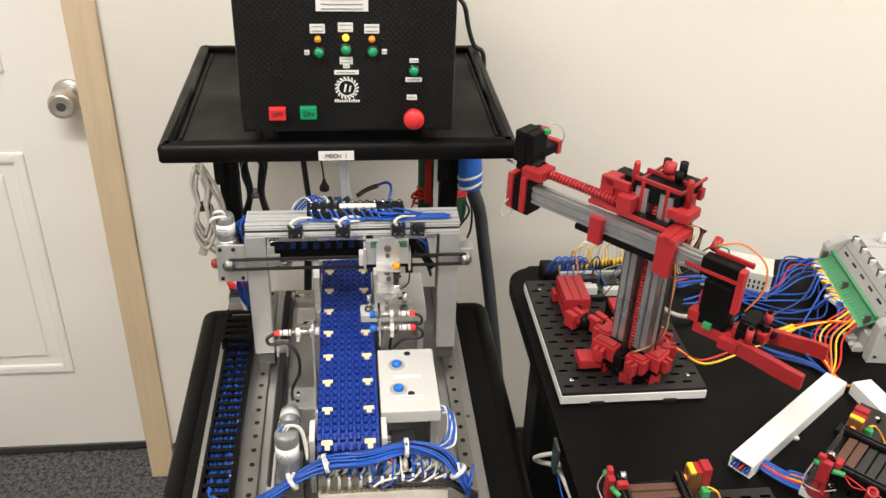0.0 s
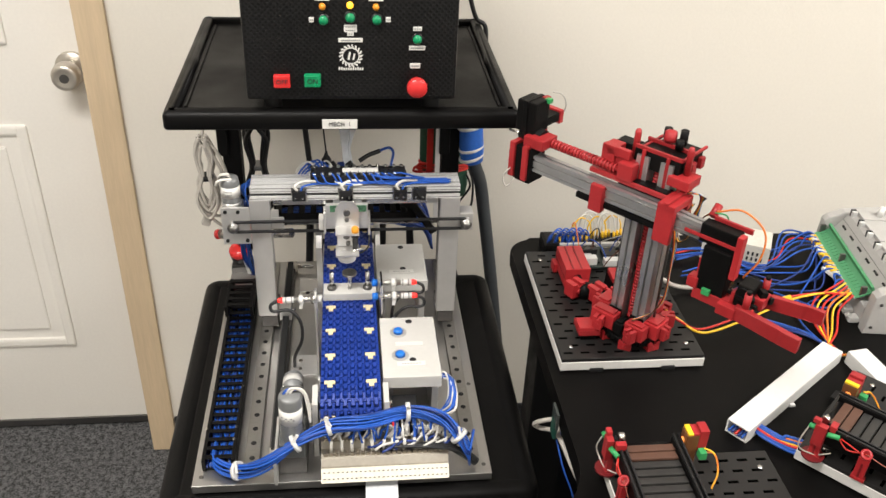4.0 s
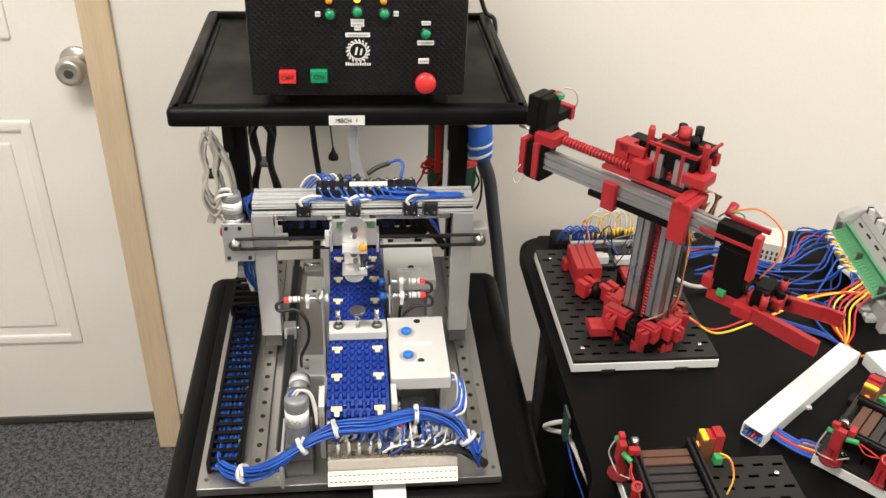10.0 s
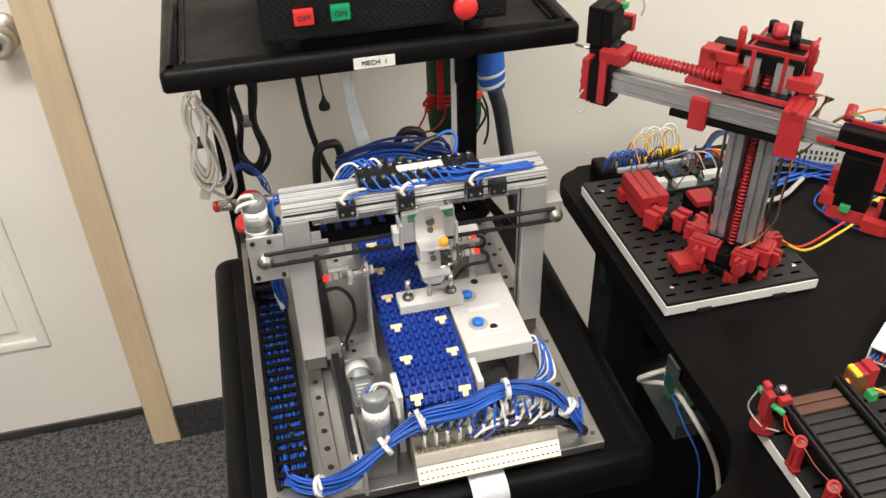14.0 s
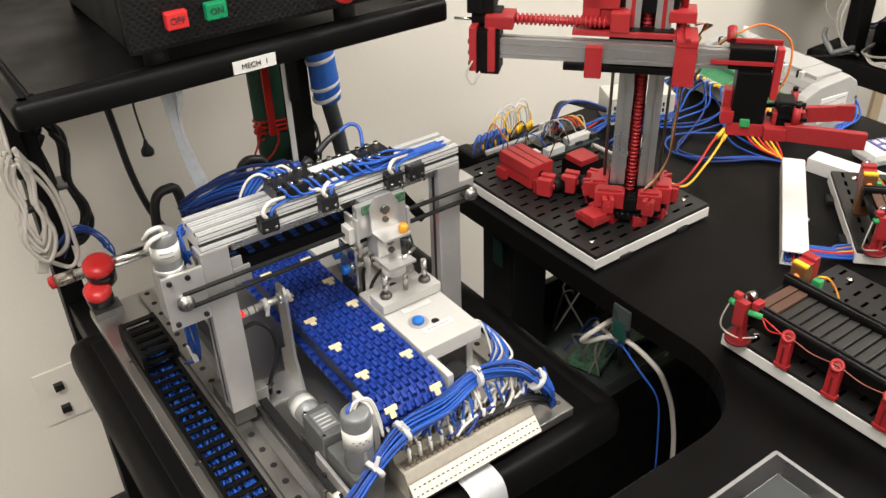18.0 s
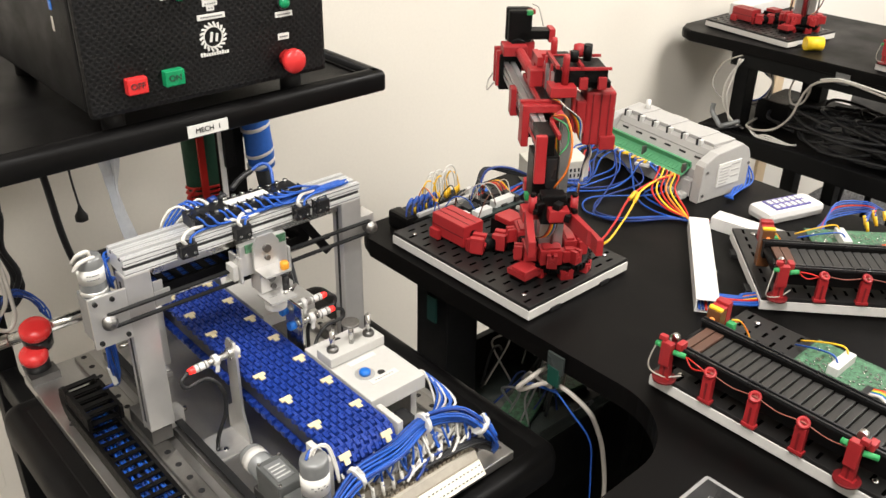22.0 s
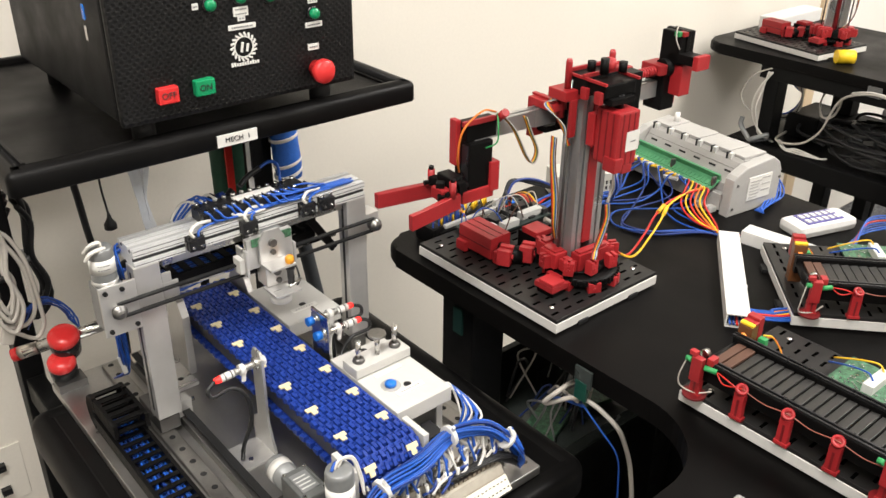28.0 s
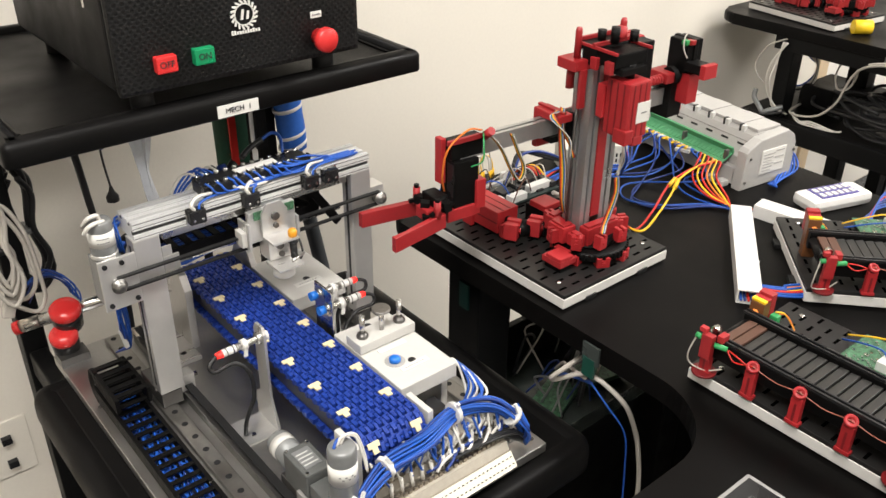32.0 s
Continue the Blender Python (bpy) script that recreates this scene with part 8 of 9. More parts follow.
def conveyor_module(m, label):
    """A building-kit roller conveyor on its own board; the board lies round the origin, the rollers run along y."""
    t = thing("conveyor_board", m, label, "conveyor", "kit conveyors")
    W, D = 0.190, 0.262
    base_board(t, W, D)
    z = 0.0205
    x0, x1 = -0.086, -0.022
    for x in (x0, x1):
        part("side_rail", B(x - 0.005, x + 0.005, -D / 2 + 0.01, D / 2 - 0.012, z + 0.018, z + 0.040, 0.001), BLACKP, t, "black side rail")
        for o in (-0.0028, 0.0028):
            part("cord", B(x + o - 0.0012, x + o + 0.0012, -D / 2 + 0.006, D / 2 - 0.010, z + 0.040, z + 0.0425, 0.0005), BLACKG, t)
    part("bed", B(x0 + 0.005, x1 - 0.005, -D / 2 + 0.012, D / 2 - 0.016, z + 0.020, z + 0.030), BLACKP, t)
    me = None
    for k in range(19):
        y = D / 2 - 0.036 - 0.0112 * k
        if me is None:
            bm = tilted((x0 + x1) / 2, y, z + 0.034, x1 - x0 - 0.012, 0.0094, 0.0032, -7, 0, 0, 0.0005)
            h = part("belt_slat", bm, GREYR, t, "grey belt slat")
            me, yb = h.data, y
        else:
            piece("belt_slat", me, t, Matrix.Translation((0, y - yb, 0)))
    part("end_roller", C((x0 + 0.004, D / 2 - 0.0165, z + 0.030), (x1 - 0.004, D / 2 - 0.0165, z + 0.030), 0.0045, seg=14), BLACKP, t, "black end roller")
    # The lamp's brownish light is painted into the colour of these end slats.
    lamp_tint = mat("lamp_tinted_slat", (0.085, 0.040, 0.026), 0.5)
    for k in range(2):
        part("brown_slat", tilted((x0 + x1) / 2, D / 2 - 0.0248 + 0.0112 * k - 0.0112, z + 0.0352, x1 - x0 - 0.012, 0.0098, 0.0032, -4, 0, 0, 0.0005), lamp_tint, t, "belt slat with the lamp's brownish light painted in")
    ringb = lathe(bmesh.new(), [(0.0036, -0.0018), (0.0062, -0.0018), (0.0066, 0.0), (0.0062, 0.0018), (0.0036, 0.0018), (0.0036, -0.0018)], (0, 0, 0), (-0.45, -0.25, 0.85), 14)
    for k in range(5):
        y = D / 2 - 0.018 - 0.050 * k
        end = k in (0, 4)
        r = part("post_block", B(x0 - 0.0125, x0 - 0.0060, y - 0.0058, y + 0.0058, z + 0.0005, z + (0.020 if end else 0.031), 0.0008), RED, t, "red upright clip")
        part("clip_groove", B(x0 - 0.0129, x0 - 0.0123, y - 0.0012, y + 0.0012, z + 0.004, z + (0.018 if end else 0.024)), GROOVE, r)
        part("foot_step", B(x0 - 0.0135, x0 - 0.0055, y - 0.0075, y + 0.0070, z, z + 0.004, 0.0006), RED, r)
        if not end:
            rb = ringb.copy()
            rb.transform(Matrix.Translation((x0 - 0.0095, y, z + 0.0355)))
            part("ring", rb, RED, r, "red wire ring")
        else:
            q = -1 if k else 1
            part("sensor", B(x0 - 0.0165, x0 - 0.0085, y - 0.0062, y + 0.0062, z + 0.0195, z + 0.048, 0.0010), RED, r, "red sensor block")
            part("sensor_cap", B(x0 - 0.0150, x0 - 0.0090, y + 0.0064 * q - 0.004, y + 0.0064 * q + 0.004, z + 0.0482, z + 0.0535, 0.0008), RED, r)
            part("sensor_arm", B(x0 - 0.0084, x0 + 0.0030, y - 0.0135, y - 0.0065, z + 0.0405, z + 0.0485, 0.0008), RED, r)
            part("plug", C((x0 - 0.0125, y - 0.0070, z + 0.039), (x0 - 0.0070, y - 0.0190, z + 0.0375), 0.0030, seg=10), GREENP, r, "green plug")
            part("plug", C((x0 - 0.0150, y + 0.0064, z + 0.043), (x0 - 0.0150, y + 0.0125, z + 0.0425), 0.0030, seg=10), GREENP, r, "green plug")
            part("lens", C((x0 - 0.0030, y + 0.001, z + 0.0475), (x0 + 0.0035, y + 0.001, z + 0.0475), 0.0046, seg=14), STEEL, r, "bright lens")
            part("disc_foot", C((x0 - 0.010, y, z + 0.0002), (x0 - 0.010, y, z + 0.0030), 0.0125, seg=18), GROOVE, r, "dark red foot")
    salmon = mat("salmon_wire", (0.26, 0.085, 0.06), 0.5)
    for o in (0.0, 0.0024):
        part("wire", T([(x0 - 0.0070, D / 2 - 0.0365 - o, z + 0.0375), (x0 - 0.011, D / 2 - 0.048 - o, z + 0.0310 + 3 * o), (x0 - 0.0095, D / 2 - 0.062, z + 0.0340), (x0 - 0.0095, D / 2 - 0.068, z + 0.0360)], 0.0008, 5), WIRER, t, "red wire")
    pts = [(x0 - 0.0095, D / 2 - 0.068, z + 0.0360)]
    for k in range(1, 4):
        pts += [(x0 - 0.0100, D / 2 - 0.043 - 0.05 * k, z + 0.0325), (x0 - 0.0095, D / 2 - 0.068 - 0.05 * k, z + 0.0355)]
    part("wire", T(pts, 0.0006, 5), salmon, t, "pale red wire")
    part("wire", T([(x0 - 0.0150, D / 2 - 0.006, z + 0.042), (x0 - 0.0190, D / 2 - 0.002, z + 0.020), (x0 - 0.0150, D / 2 - 0.004, z + 0.006), (x0 - 0.012, D / 2 - 0.020, z + 0.0045), (x0 - 0.004, D / 2 - 0.034, z + 0.010)], 0.0009, 5), WIREG, t, "grey wire")
    # lamp opposite the first sensor
    y = D / 2 - 0.018
    lamp = part("lamp_block", B(x1 + 0.006, x1 + 0.020, y - 0.008, y + 0.008, z, z + 0.052, 0.001), mat("amber_brown_plastic", (0.13, 0.050, 0.018), 0.35), t, "brown lamp block")
    part("lamp_cap", B(x1 + 0.007, x1 + 0.013, y - 0.008, y + 0.008, z + 0.052, z + 0.055, 0.001), YELLOW, lamp, "yellow strip")
    part("lamp_cap", B(x1 + 0.013, x1 + 0.020, y - 0.008, y + 0.008, z + 0.052, z + 0.055, 0.001), RED, lamp, "red strip")
    part("lamp_side", B(x1 + 0.020, x1 + 0.030, y - 0.008, y + 0.008, z + 0.030, z + 0.058, 0.001), RED, lamp, "red block")
    part("bulb", C((x1 + 0.004, y, z + 0.040), (x1 + 0.0065, y, z + 0.040), 0.0035, seg=10), mat("warm_bulb", (0.6, 0.2, 0.05), 0.3, emit=(1.0, 0.30, 0.06), strength=1.0), lamp, "small glowing bulb")
    part("plug", B(x1 + 0.020, x1 + 0.028, y - 0.018, y - 0.009, z + 0.026, z + 0.036, 0.001), GREENP, lamp, "green plug")
    for k in range(2):
        part("wire", T([(x1 + 0.026, y - 0.012, z + 0.032 + 0.006 * k), (x1 + 0.036, y - 0.018, z + 0.034), (x1 + 0.038, y - 0.030, z + 0.020), (x1 + 0.030, y - 0.040, z + 0.006)], 0.0010, 5), WIREY if k else WIREO, lamp, "yellow wire")
    # circuit board beside the belt
    b = part("circuit_board", B(0.010, 0.085, -0.11, 0.035, z + 0.008, z + 0.0105), PCB, t, "green circuit board")
    for x in (0.016, 0.079):
        for yy in (-0.10, 0.028):
            part("standoff", C((x, yy, z), (x, yy, z + 0.008), 0.003, seg=8), STEEL, b)
    part("header", B(0.030, 0.072, -0.012, 0.000, z + 0.0105, z + 0.021, 0.0008), GREYL, b, "grey pin header")
    part("header", B(0.016, 0.034, -0.060, -0.042, z + 0.0105, z + 0.018, 0.0008), BLACKG, b, "black socket")
    rr = random.Random(3)
    me = None
    for k in range(150):
        x, yy = 0.0145 + 0.0026 * rr.randrange(26), -0.105 + 0.0030 * rr.randrange(46)
        if me is None:
            h = part("solder_joint", C((x, yy, z + 0.0105), (x, yy, z + 0.0116), 0.0012, seg=6), STEEL, b)
            me, p0 = h.data, (x, yy)
        else:
            piece("solder_joint", me, b, Matrix.Translation((x - p0[0], yy - p0[1], 0)))
    for k, mm in enumerate((WIREG, WIREW, WIREB, GREENP, WIREY, WIREO, WIRER)):
        part("ribbon_strand", T([(0.018 + 0.0022 * k, -0.050, z + 0.018), (0.018 + 0.0022 * k, -0.062, z + 0.020), (0.018 + 0.0022 * k, -0.076, z + 0.013), (0.020 + 0.0022 * k, -0.10, z + 0.0125)], 0.0011, 5), mm, b)
    for k in (1, 4):
        part("wire", T([(0.034 + 0.008 * k, -0.006, z + 0.020), (0.036 + 0.008 * k, 0.002, z + 0.026), (0.044 + 0.006 * k, 0.024, z + 0.020), (0.058 + 0.004 * k, 0.050, z + 0.006)], 0.0011, 5), WIREB if k % 2 else WIREY, b, "jumper wire")
    return t


conveyor_module(pose(0.2325, 0.703, TZ, 0, 0, 0), "black kit conveyor with red posts on a white board")
a2 = 42.6
c2, s2 = math.cos(radians(a2)), math.sin(radians(a2))
conveyor_module(pose(0.366 + 0.095 * c2 + 0.131 * s2, 0.836 + 0.095 * s2 - 0.131 * c2, TZ, 0, 0, a2), "black kit conveyor with red posts standing askew on the bench")


def hmi():
    h = thing("touch_panel", (0.0, 0.66, TZ), "silver framed touch panel with a dark screen lying on the bench", "touch panel")
    part("case", B(-0.084, 0.042, 0.602, 0.699, TZ, TZ + 0.012, 0.002), GREYL, h)
    b = part("bezel", B(-0.090, 0.048, 0.596, 0.705, TZ + 0.012, TZ + 0.020, 0.004), mat("silver_bezel", (0.27, 0.265, 0.26), 0.5, 0.2), h, "silver bezel")
    part("face", B(-0.083, 0.042, 0.601, 0.700, TZ + 0.0198, TZ + 0.0208, 0.0004), BLACKG, b, "black face")
    part("screen", B(-0.056, 0.024, 0.614, 0.686, TZ + 0.0206, TZ + 0.0213), SCREEN, b, "dark screen")
    part("screen_frame", B(-0.0565, 0.0245, 0.6135, 0.6865, TZ + 0.0204, TZ + 0.0210), GREYC, b)
    part("mark", B(-0.081, -0.066, 0.694, 0.698, TZ + 0.0207, TZ + 0.0211), GREYL, b)
    part("key", B(0.029, 0.040, 0.603, 0.612, TZ + 0.0207, TZ + 0.0216, 0.0004), GREYC, b, "grey key")


hmi()


# ---- loose wiring on the bench ----
def tangle():
    r3 = random.Random(21)
    t = thing("bench_wiring", (0.5, 1.15, TZ), "tangle of blue, red and yellow wires between controller and ducts", "wiring")

    def strip_at(v):
        """A place on the green strip, v metres from the controller's middle."""
        return Vector((0.5832 + 0.139 * v, 1.1928 + 0.990 * v, TZ + 0.036))

    joint = Vector((0.506, 1.019, TZ + 0.006))
    # warm wires from the near end of the strip down to the ducts
    for k in range(6):
        q = strip_at(-0.090 + 0.008 * k)
        part("lead", T([q, q + Vector((-0.012, -0.010, 0.002)), (0.545 - 0.005 * k, 1.088 + 0.005 * k, TZ + 0.022), (0.528 - 0.004 * k, 1.055 + 0.004 * k, TZ + 0.008), joint + Vector((0.004 * k - 0.012, 0, 0)), joint + Vector((0.010 + 0.002 * k, -0.008, 0))], 0.0016, 5, 6), (WIRER, WIREY, WIREO, WIRER, WIREY, WIRER)[k], t, ("red lead", "yellow lead", "orange lead", "red lead", "yellow lead", "red lead")[k])
    # blue wires fall from the strip, sweep over the bench and gather at the ducts
    for k in range(12):
        q = strip_at(-0.050 + 0.0116 * k)
        a, b = r3.uniform(-0.016, 0.016), r3.uniform(-0.012, 0.012)
        if k % 4 == 0:
            pts = [q, q + Vector((-0.016, -0.006, 0.001)), (0.545 + a, q.y - 0.040, TZ + 0.016), (0.470 + a, 1.175 + b, TZ + 0.004), (0.425 + a, 1.150 + b, TZ + 0.0035), (0.440 + a, 1.105 + b, TZ + 0.004), (0.490, 1.062 + b * 0.6, TZ + 0.004), joint]
        elif k % 4 == 1:
            pts = [q, q + Vector((-0.014, -0.004, 0.004)), (0.555 + a, q.y - 0.035, TZ + 0.020 + 0.3 * abs(a)), (0.520 + a, 1.130 + b, TZ + 0.008), (0.510 + a, 1.085 + b, TZ + 0.004), joint]
        else:
            pts = [q, q + Vector((-0.016, 0.004, 0.002)), (0.548 + a, q.y + b, TZ + 0.014), (0.500 + a, q.y + 0.010 + b, TZ + 0.005), (0.430 + a, 1.225 + b, TZ + 0.006), (0.375 + a, 1.215 + b, TZ + 0.004)]
        part("wire", T(pts, 0.0015, 5, 6), WIREDB if k % 5 > 2 else WIREB, t, "blue wire")
    for k in range(18):
        q = strip_at(-0.030 + 0.0062 * k)
        e = q + Vector((-0.012 + r3.uniform(-0.003, 0.003), r3.uniform(-0.006, 0.004), r3.uniform(-0.002, 0.004)))
        part("ferrule", C(q, e, 0.0022, seg=7), WIREY if k % 3 else WIREW, t, "yellow ferrule" if k % 3 else "white ferrule")
    part("tag", tilted(0.566, 1.168, TZ + 0.034, 0.006, 0.024, 0.004, 0, 0, 14), WHITEB, t, "white wire tag")
    for k in range(6):
        a = r3.uniform(-0.014, 0.014)
        part("wire", T([(0.365, 1.25 + 0.006 * k, TZ + 0.008), (0.42, 1.262 + a, TZ + 0.012 + 0.003 * (k % 3)), (0.50 + a, 1.225 + a, TZ + 0.010 + 0.003 * (k % 2)), (0.56, 1.245 + 0.012 * k, TZ + 0.022), strip_at(0.042 + 0.006 * k)], 0.0015, 5, 6), (WIREB, WIREDB, WIREB, WIRER, WIREB, WIREB)[k], t)
    for k, m in enumerate((WIRER, WIREY)):
        part("lead", T([(0.283, 1.068 + 0.004 * k, AZ + 0.024), (0.300, 1.060 + 0.004 * k, AZ + 0.014), (0.335, 1.064 - 0.008 * k, TZ + 0.016), (0.395, 1.085 - 0.010 * k, TZ + 0.018), (0.445, 1.106 - 0.012 * k, TZ + 0.024), (0.488, 1.120 - 0.006 * k, TZ + 0.026), (0.535, 1.118, TZ + 0.032), strip_at(-0.090 + 0.006 * k)], 0.0017, 6, 6), m, t, "red lead" if k == 0 else "yellow lead")
        part("connector", C((0.462, 1.112 - 0.010 * k, TZ + 0.0245), (0.486, 1.1195 - 0.006 * k, TZ + 0.026), 0.0032, seg=8), WIREY, t, "yellow connector")
    for k in range(9):
        z = TZ + 0.003 + 0.002 * (k % 3)
        part("wire", T([(0.335, 0.880 + 0.002 * k, z + 0.004), (0.345 + 0.002 * k, 0.862, z + 0.004), (0.37, 0.838 + 0.003 * k, z + 0.004), (0.41, 0.822 + 0.002 * k, z + 0.005), (0.46, 0.812 + 0.002 * k, z + 0.005), (0.52, 0.815 + 0.002 * k, z + 0.005)], 0.0018, 5, 6), (WIREB, WIREB, WIRER, WIREB, WIREY, WIREB, WIREB, WIREO, WIREB)[k], t)
    for k in range(6):
        part("wire", T([(0.70, 1.09 - 0.004 * k, TZ + 0.02 + 0.004 * k), (0.722 + 0.003 * k, 1.075, TZ + 0.026 - 0.003 * k), (0.700 - 0.012 * k, 1.045, TZ + 0.008), (0.62, 1.045 - 0.003 * k, TZ + 0.006)], 0.0015, 5, 6), WIREB, t, "blue wire")
    for k in range(7):
        a = 0.005 * k
        e = (0.640 + 0.009 * k, 0.835 + 0.006 * (k % 3), TZ + 0.036)
        part("wire", T([(0.552, 0.886 - 0.002 * k, TZ + 0.008), (0.605, 0.892 - 0.002 * k, TZ + 0.010), (0.655 + a, 0.892 + 0.3 * a, TZ + 0.014 + 0.4 * a), (0.69 + a, 0.872, TZ + 0.020 + 0.3 * a), (0.675 + a, 0.848, TZ + 0.034), e], 0.0012, 5, 6), (WIREB, WIREB, WIREDB, WIREB, WIRER, WIREB, WIREB)[k], t)
        part("connector", C(e, (e[0] - 0.004, e[1] - 0.006, e[2] - 0.012), 0.0022, seg=7), WIREY, t, "yellow connector")
    part("grey_lead", T([(0.30, 1.19, AZ + 0.012), (0.335, 1.175, TZ + 0.012), (0.38, 1.18, TZ + 0.006), (0.43, 1.21, TZ + 0.008)], 0.0034, 8), WIREG, t, "grey lead")
    sc = thing("screw_cap", (0.405, 0.925, TZ), "small white cap lying on the bench", "cap")
    part("cap", B(0.402, 0.409, 0.922, 0.927, TZ, TZ + 0.004, 0.001), WHITEB, sc)


tangle()


# ---- the second bench farther along ----
def second_bench():
    X0, Y0, Y1 = 1.475, 0.35, 1.735
    t = thing("side_bench", (1.8, 1.2, 0), "black bench with a lower shelf standing farther along the wall", "bench")
    out = [(1.95, Y1), *arc(X0 + 0.05, Y1 - 0.05, 0.05, 90, 180, 6), (X0, Y0), (1.95, Y0)]
    part("top", prism(out[::-1], TZ - 0.028, TZ, 0.008), BLACKT, t, "black laminate top")
    part("leg", B(X0 + 0.012, X0 + 0.062, 1.508, 1.545, 0.621, TZ - 0.028, 0.003), BLACKM, t)
    part("leg", B(X0 + 0.012, X0 + 0.062, 0.45, 0.49, 0.621, TZ - 0.028, 0.003), BLACKM, t)
    part("leg", B(1.88, 1.93, 1.485, 1.545, 0.621, TZ - 0.028, 0.003), BLACKM, t)
    for x, y in ((1.58, 1.372), (1.58, 0.50), (1.86, 1.372)):
        part("lower_leg", B(x, x + 0.042, y, y + 0.036, 0.0, 0.594, 0.003), BLACKM, t)
    part("shelf", B(X0 - 0.005, 1.94, Y0, 1.62, 0.595, 0.62, 0.006), BLACKT, t, "black lower shelf")
    part("apron", B(X0 + 0.006, X0 + 0.030, Y0 + 0.05, 1.56, TZ - 0.062, TZ - 0.0285, 0.002), BLACKM, t, "black apron")
    part("shelf_edge", B(X0 - 0.010, X0 + 0.012, Y0, 1.60, 0.572, 0.6240, 0.004), BLACKM, t, "black shelf edge")
    part("tape", B(X0 - 0.0015, X0 + 0.0058, 1.248, 1.282, TZ - 0.041, TZ - 0.016), mat("dull_tape", (0.12, 0.12, 0.12), 0.4), t, "grey tape")
    b = robot_board(1.64, 1.575, "robot boards")
    b.matrix_basis = pose(1.618, 1.545, TZ, 0, 0, -8)
    r = red_robot(1.64, 1.50, "second red building-kit robot arm with aluminium columns")
    r.matrix_basis = pose(1.64, 1.475, AZ, 0, 0, -8)
    robot_base(r)
    robot_column(r).matrix_basis = pose(0, 0, 0, 0, 0, -50)
    c = thing("yellow_cylinder", (1.545, 1.39, TZ), "small yellow plastic cylinder lying on its side", "cylinder")
    part("cylinder", C((1.534, 1.400, TZ + 0.0165), (1.566, 1.372, TZ + 0.0165), 0.0165, seg=20), YELLOW, c)
    r4 = random.Random(5)
    w = thing("white_cables", (1.6, 1.45, 0.53), "loops of pale grey cable hanging under the side bench", "cables")
    part("cable", T([(1.60, 1.52, 0.63), (1.50, 1.493, 0.641), (1.487, 1.456, 0.642), (1.487, 1.41, 0.658), (1.487, 1.376, 0.697), (1.487, 1.363, 0.737), (1.485, 1.35, 0.773), (1.479, 1.327, 0.80), (1.472, 1.287, 0.817), (1.472, 1.25, 0.822), (1.472, 1.189, 0.815), (1.472, 1.08, 0.80), (1.474, 0.95, 0.77)], 0.0030, 8), WIREG, w, "pale grey cable")
    part("cable", T([(1.60, 1.44, 0.79), (1.55, 1.39, 0.783), (1.49, 1.33, 0.806), (1.473, 1.287, 0.822), (1.472, 1.25, 0.826), (1.472, 1.15, 0.818)], 0.0024, 8), WIREW, w, "white cable")
    part("cable", T([(1.49, 1.515, 0.828), (1.475, 1.545, 0.815), (1.47, 1.573, 0.794), (1.468, 1.593, 0.748), (1.47, 1.581, 0.717), (1.48, 1.56, 0.700)], 0.0020, 7), WIREG, w, "pale grey cable")
    for k in range(3):
        o = 0.005 * k
        part("loop", T([(1.475, 1.522 + o, 0.815), (1.47, 1.549 - o, 0.766), (1.468 - o, 1.557 - 1.6 * o, 0.723), (1.47, 1.548 - o, 0.684), (1.476, 1.520 + o, 0.650), (1.50, 1.50, 0.63)], 0.0026, 7), (WIREW, WIREG, WIREW)[k], w)
    for k in range(5):
        o = 0.007 * k
        part("loop", T([(1.60, 1.575, 0.80 - o), (1.62 + o, 1.552, 0.778 - 0.4 * o), (1.62, 1.516 + 0.6 * o, 0.765 - 0.5 * o), (1.61 + o, 1.498 + 0.6 * o, 0.728), (1.62, 1.507 + 0.3 * o, 0.69 + 0.3 * o), (1.62 - o, 1.532, 0.662 + 0.6 * o), (1.60, 1.575, 0.648 + o)], 0.0024, 7), (WIREW, WIREK, WIREG, WIREG, WIREDB)[k], w)
    for k in range(6):
        o = r4.uniform(-0.007, 0.007)
        part("loop", T([(1.56, 1.384, 0.795), (1.56 + o, 1.413 + o, 0.775), (1.555 + 2 * o, 1.424 + 0.6 * o, 0.739), (1.56, 1.409 + o, 0.709), (1.565 + o, 1.390, 0.712 + o), (1.57, 1.376 + o, 0.745), (1.565 + o, 1.378, 0.785)], 0.0021, 7), (WIREG, WIREW, GREYM)[k % 3], w)
    part("cable", T([(1.47, 1.58, 0.684), (1.465, 1.578, 0.664), (1.46, 1.557, 0.645), (1.458, 1.543, 0.635), (1.462, 1.53, 0.641), (1.49, 1.51, 0.65)], 0.0065, 8), GREYM, w, "grey hose")
    part("cable", T([(1.46, 1.63, 0.600), (1.46, 1.571, 0.617), (1.458, 1.53, 0.632), (1.49, 1.50, 0.64)], 0.0030, 8), WIREK, w, "black cable")
    h = thing("black_cable_heap", (1.6, 1.15, 0.53), "heap of coiled black cables on the lower shelf", "cable heap")
    for k in range(36):
        cx, cy, r = 1.60 + r4.uniform(-0.05, 0.08), 1.16 + r4.uniform(-0.14, 0.14), r4.uniform(0.06, 0.15)
        z = 0.628 + r4.uniform(0, 0.085) * (1 - abs(cy - 1.16) * 2.2)
        part("coil", T([(cx + 0.55 * r * math.cos(a), cy + 1.3 * r * math.sin(a), z + 0.012 * math.sin(2 * a + k)) for a in [0.72 * q + k for q in range(9)]], 0.0042, 6, 4), WIREK, h)
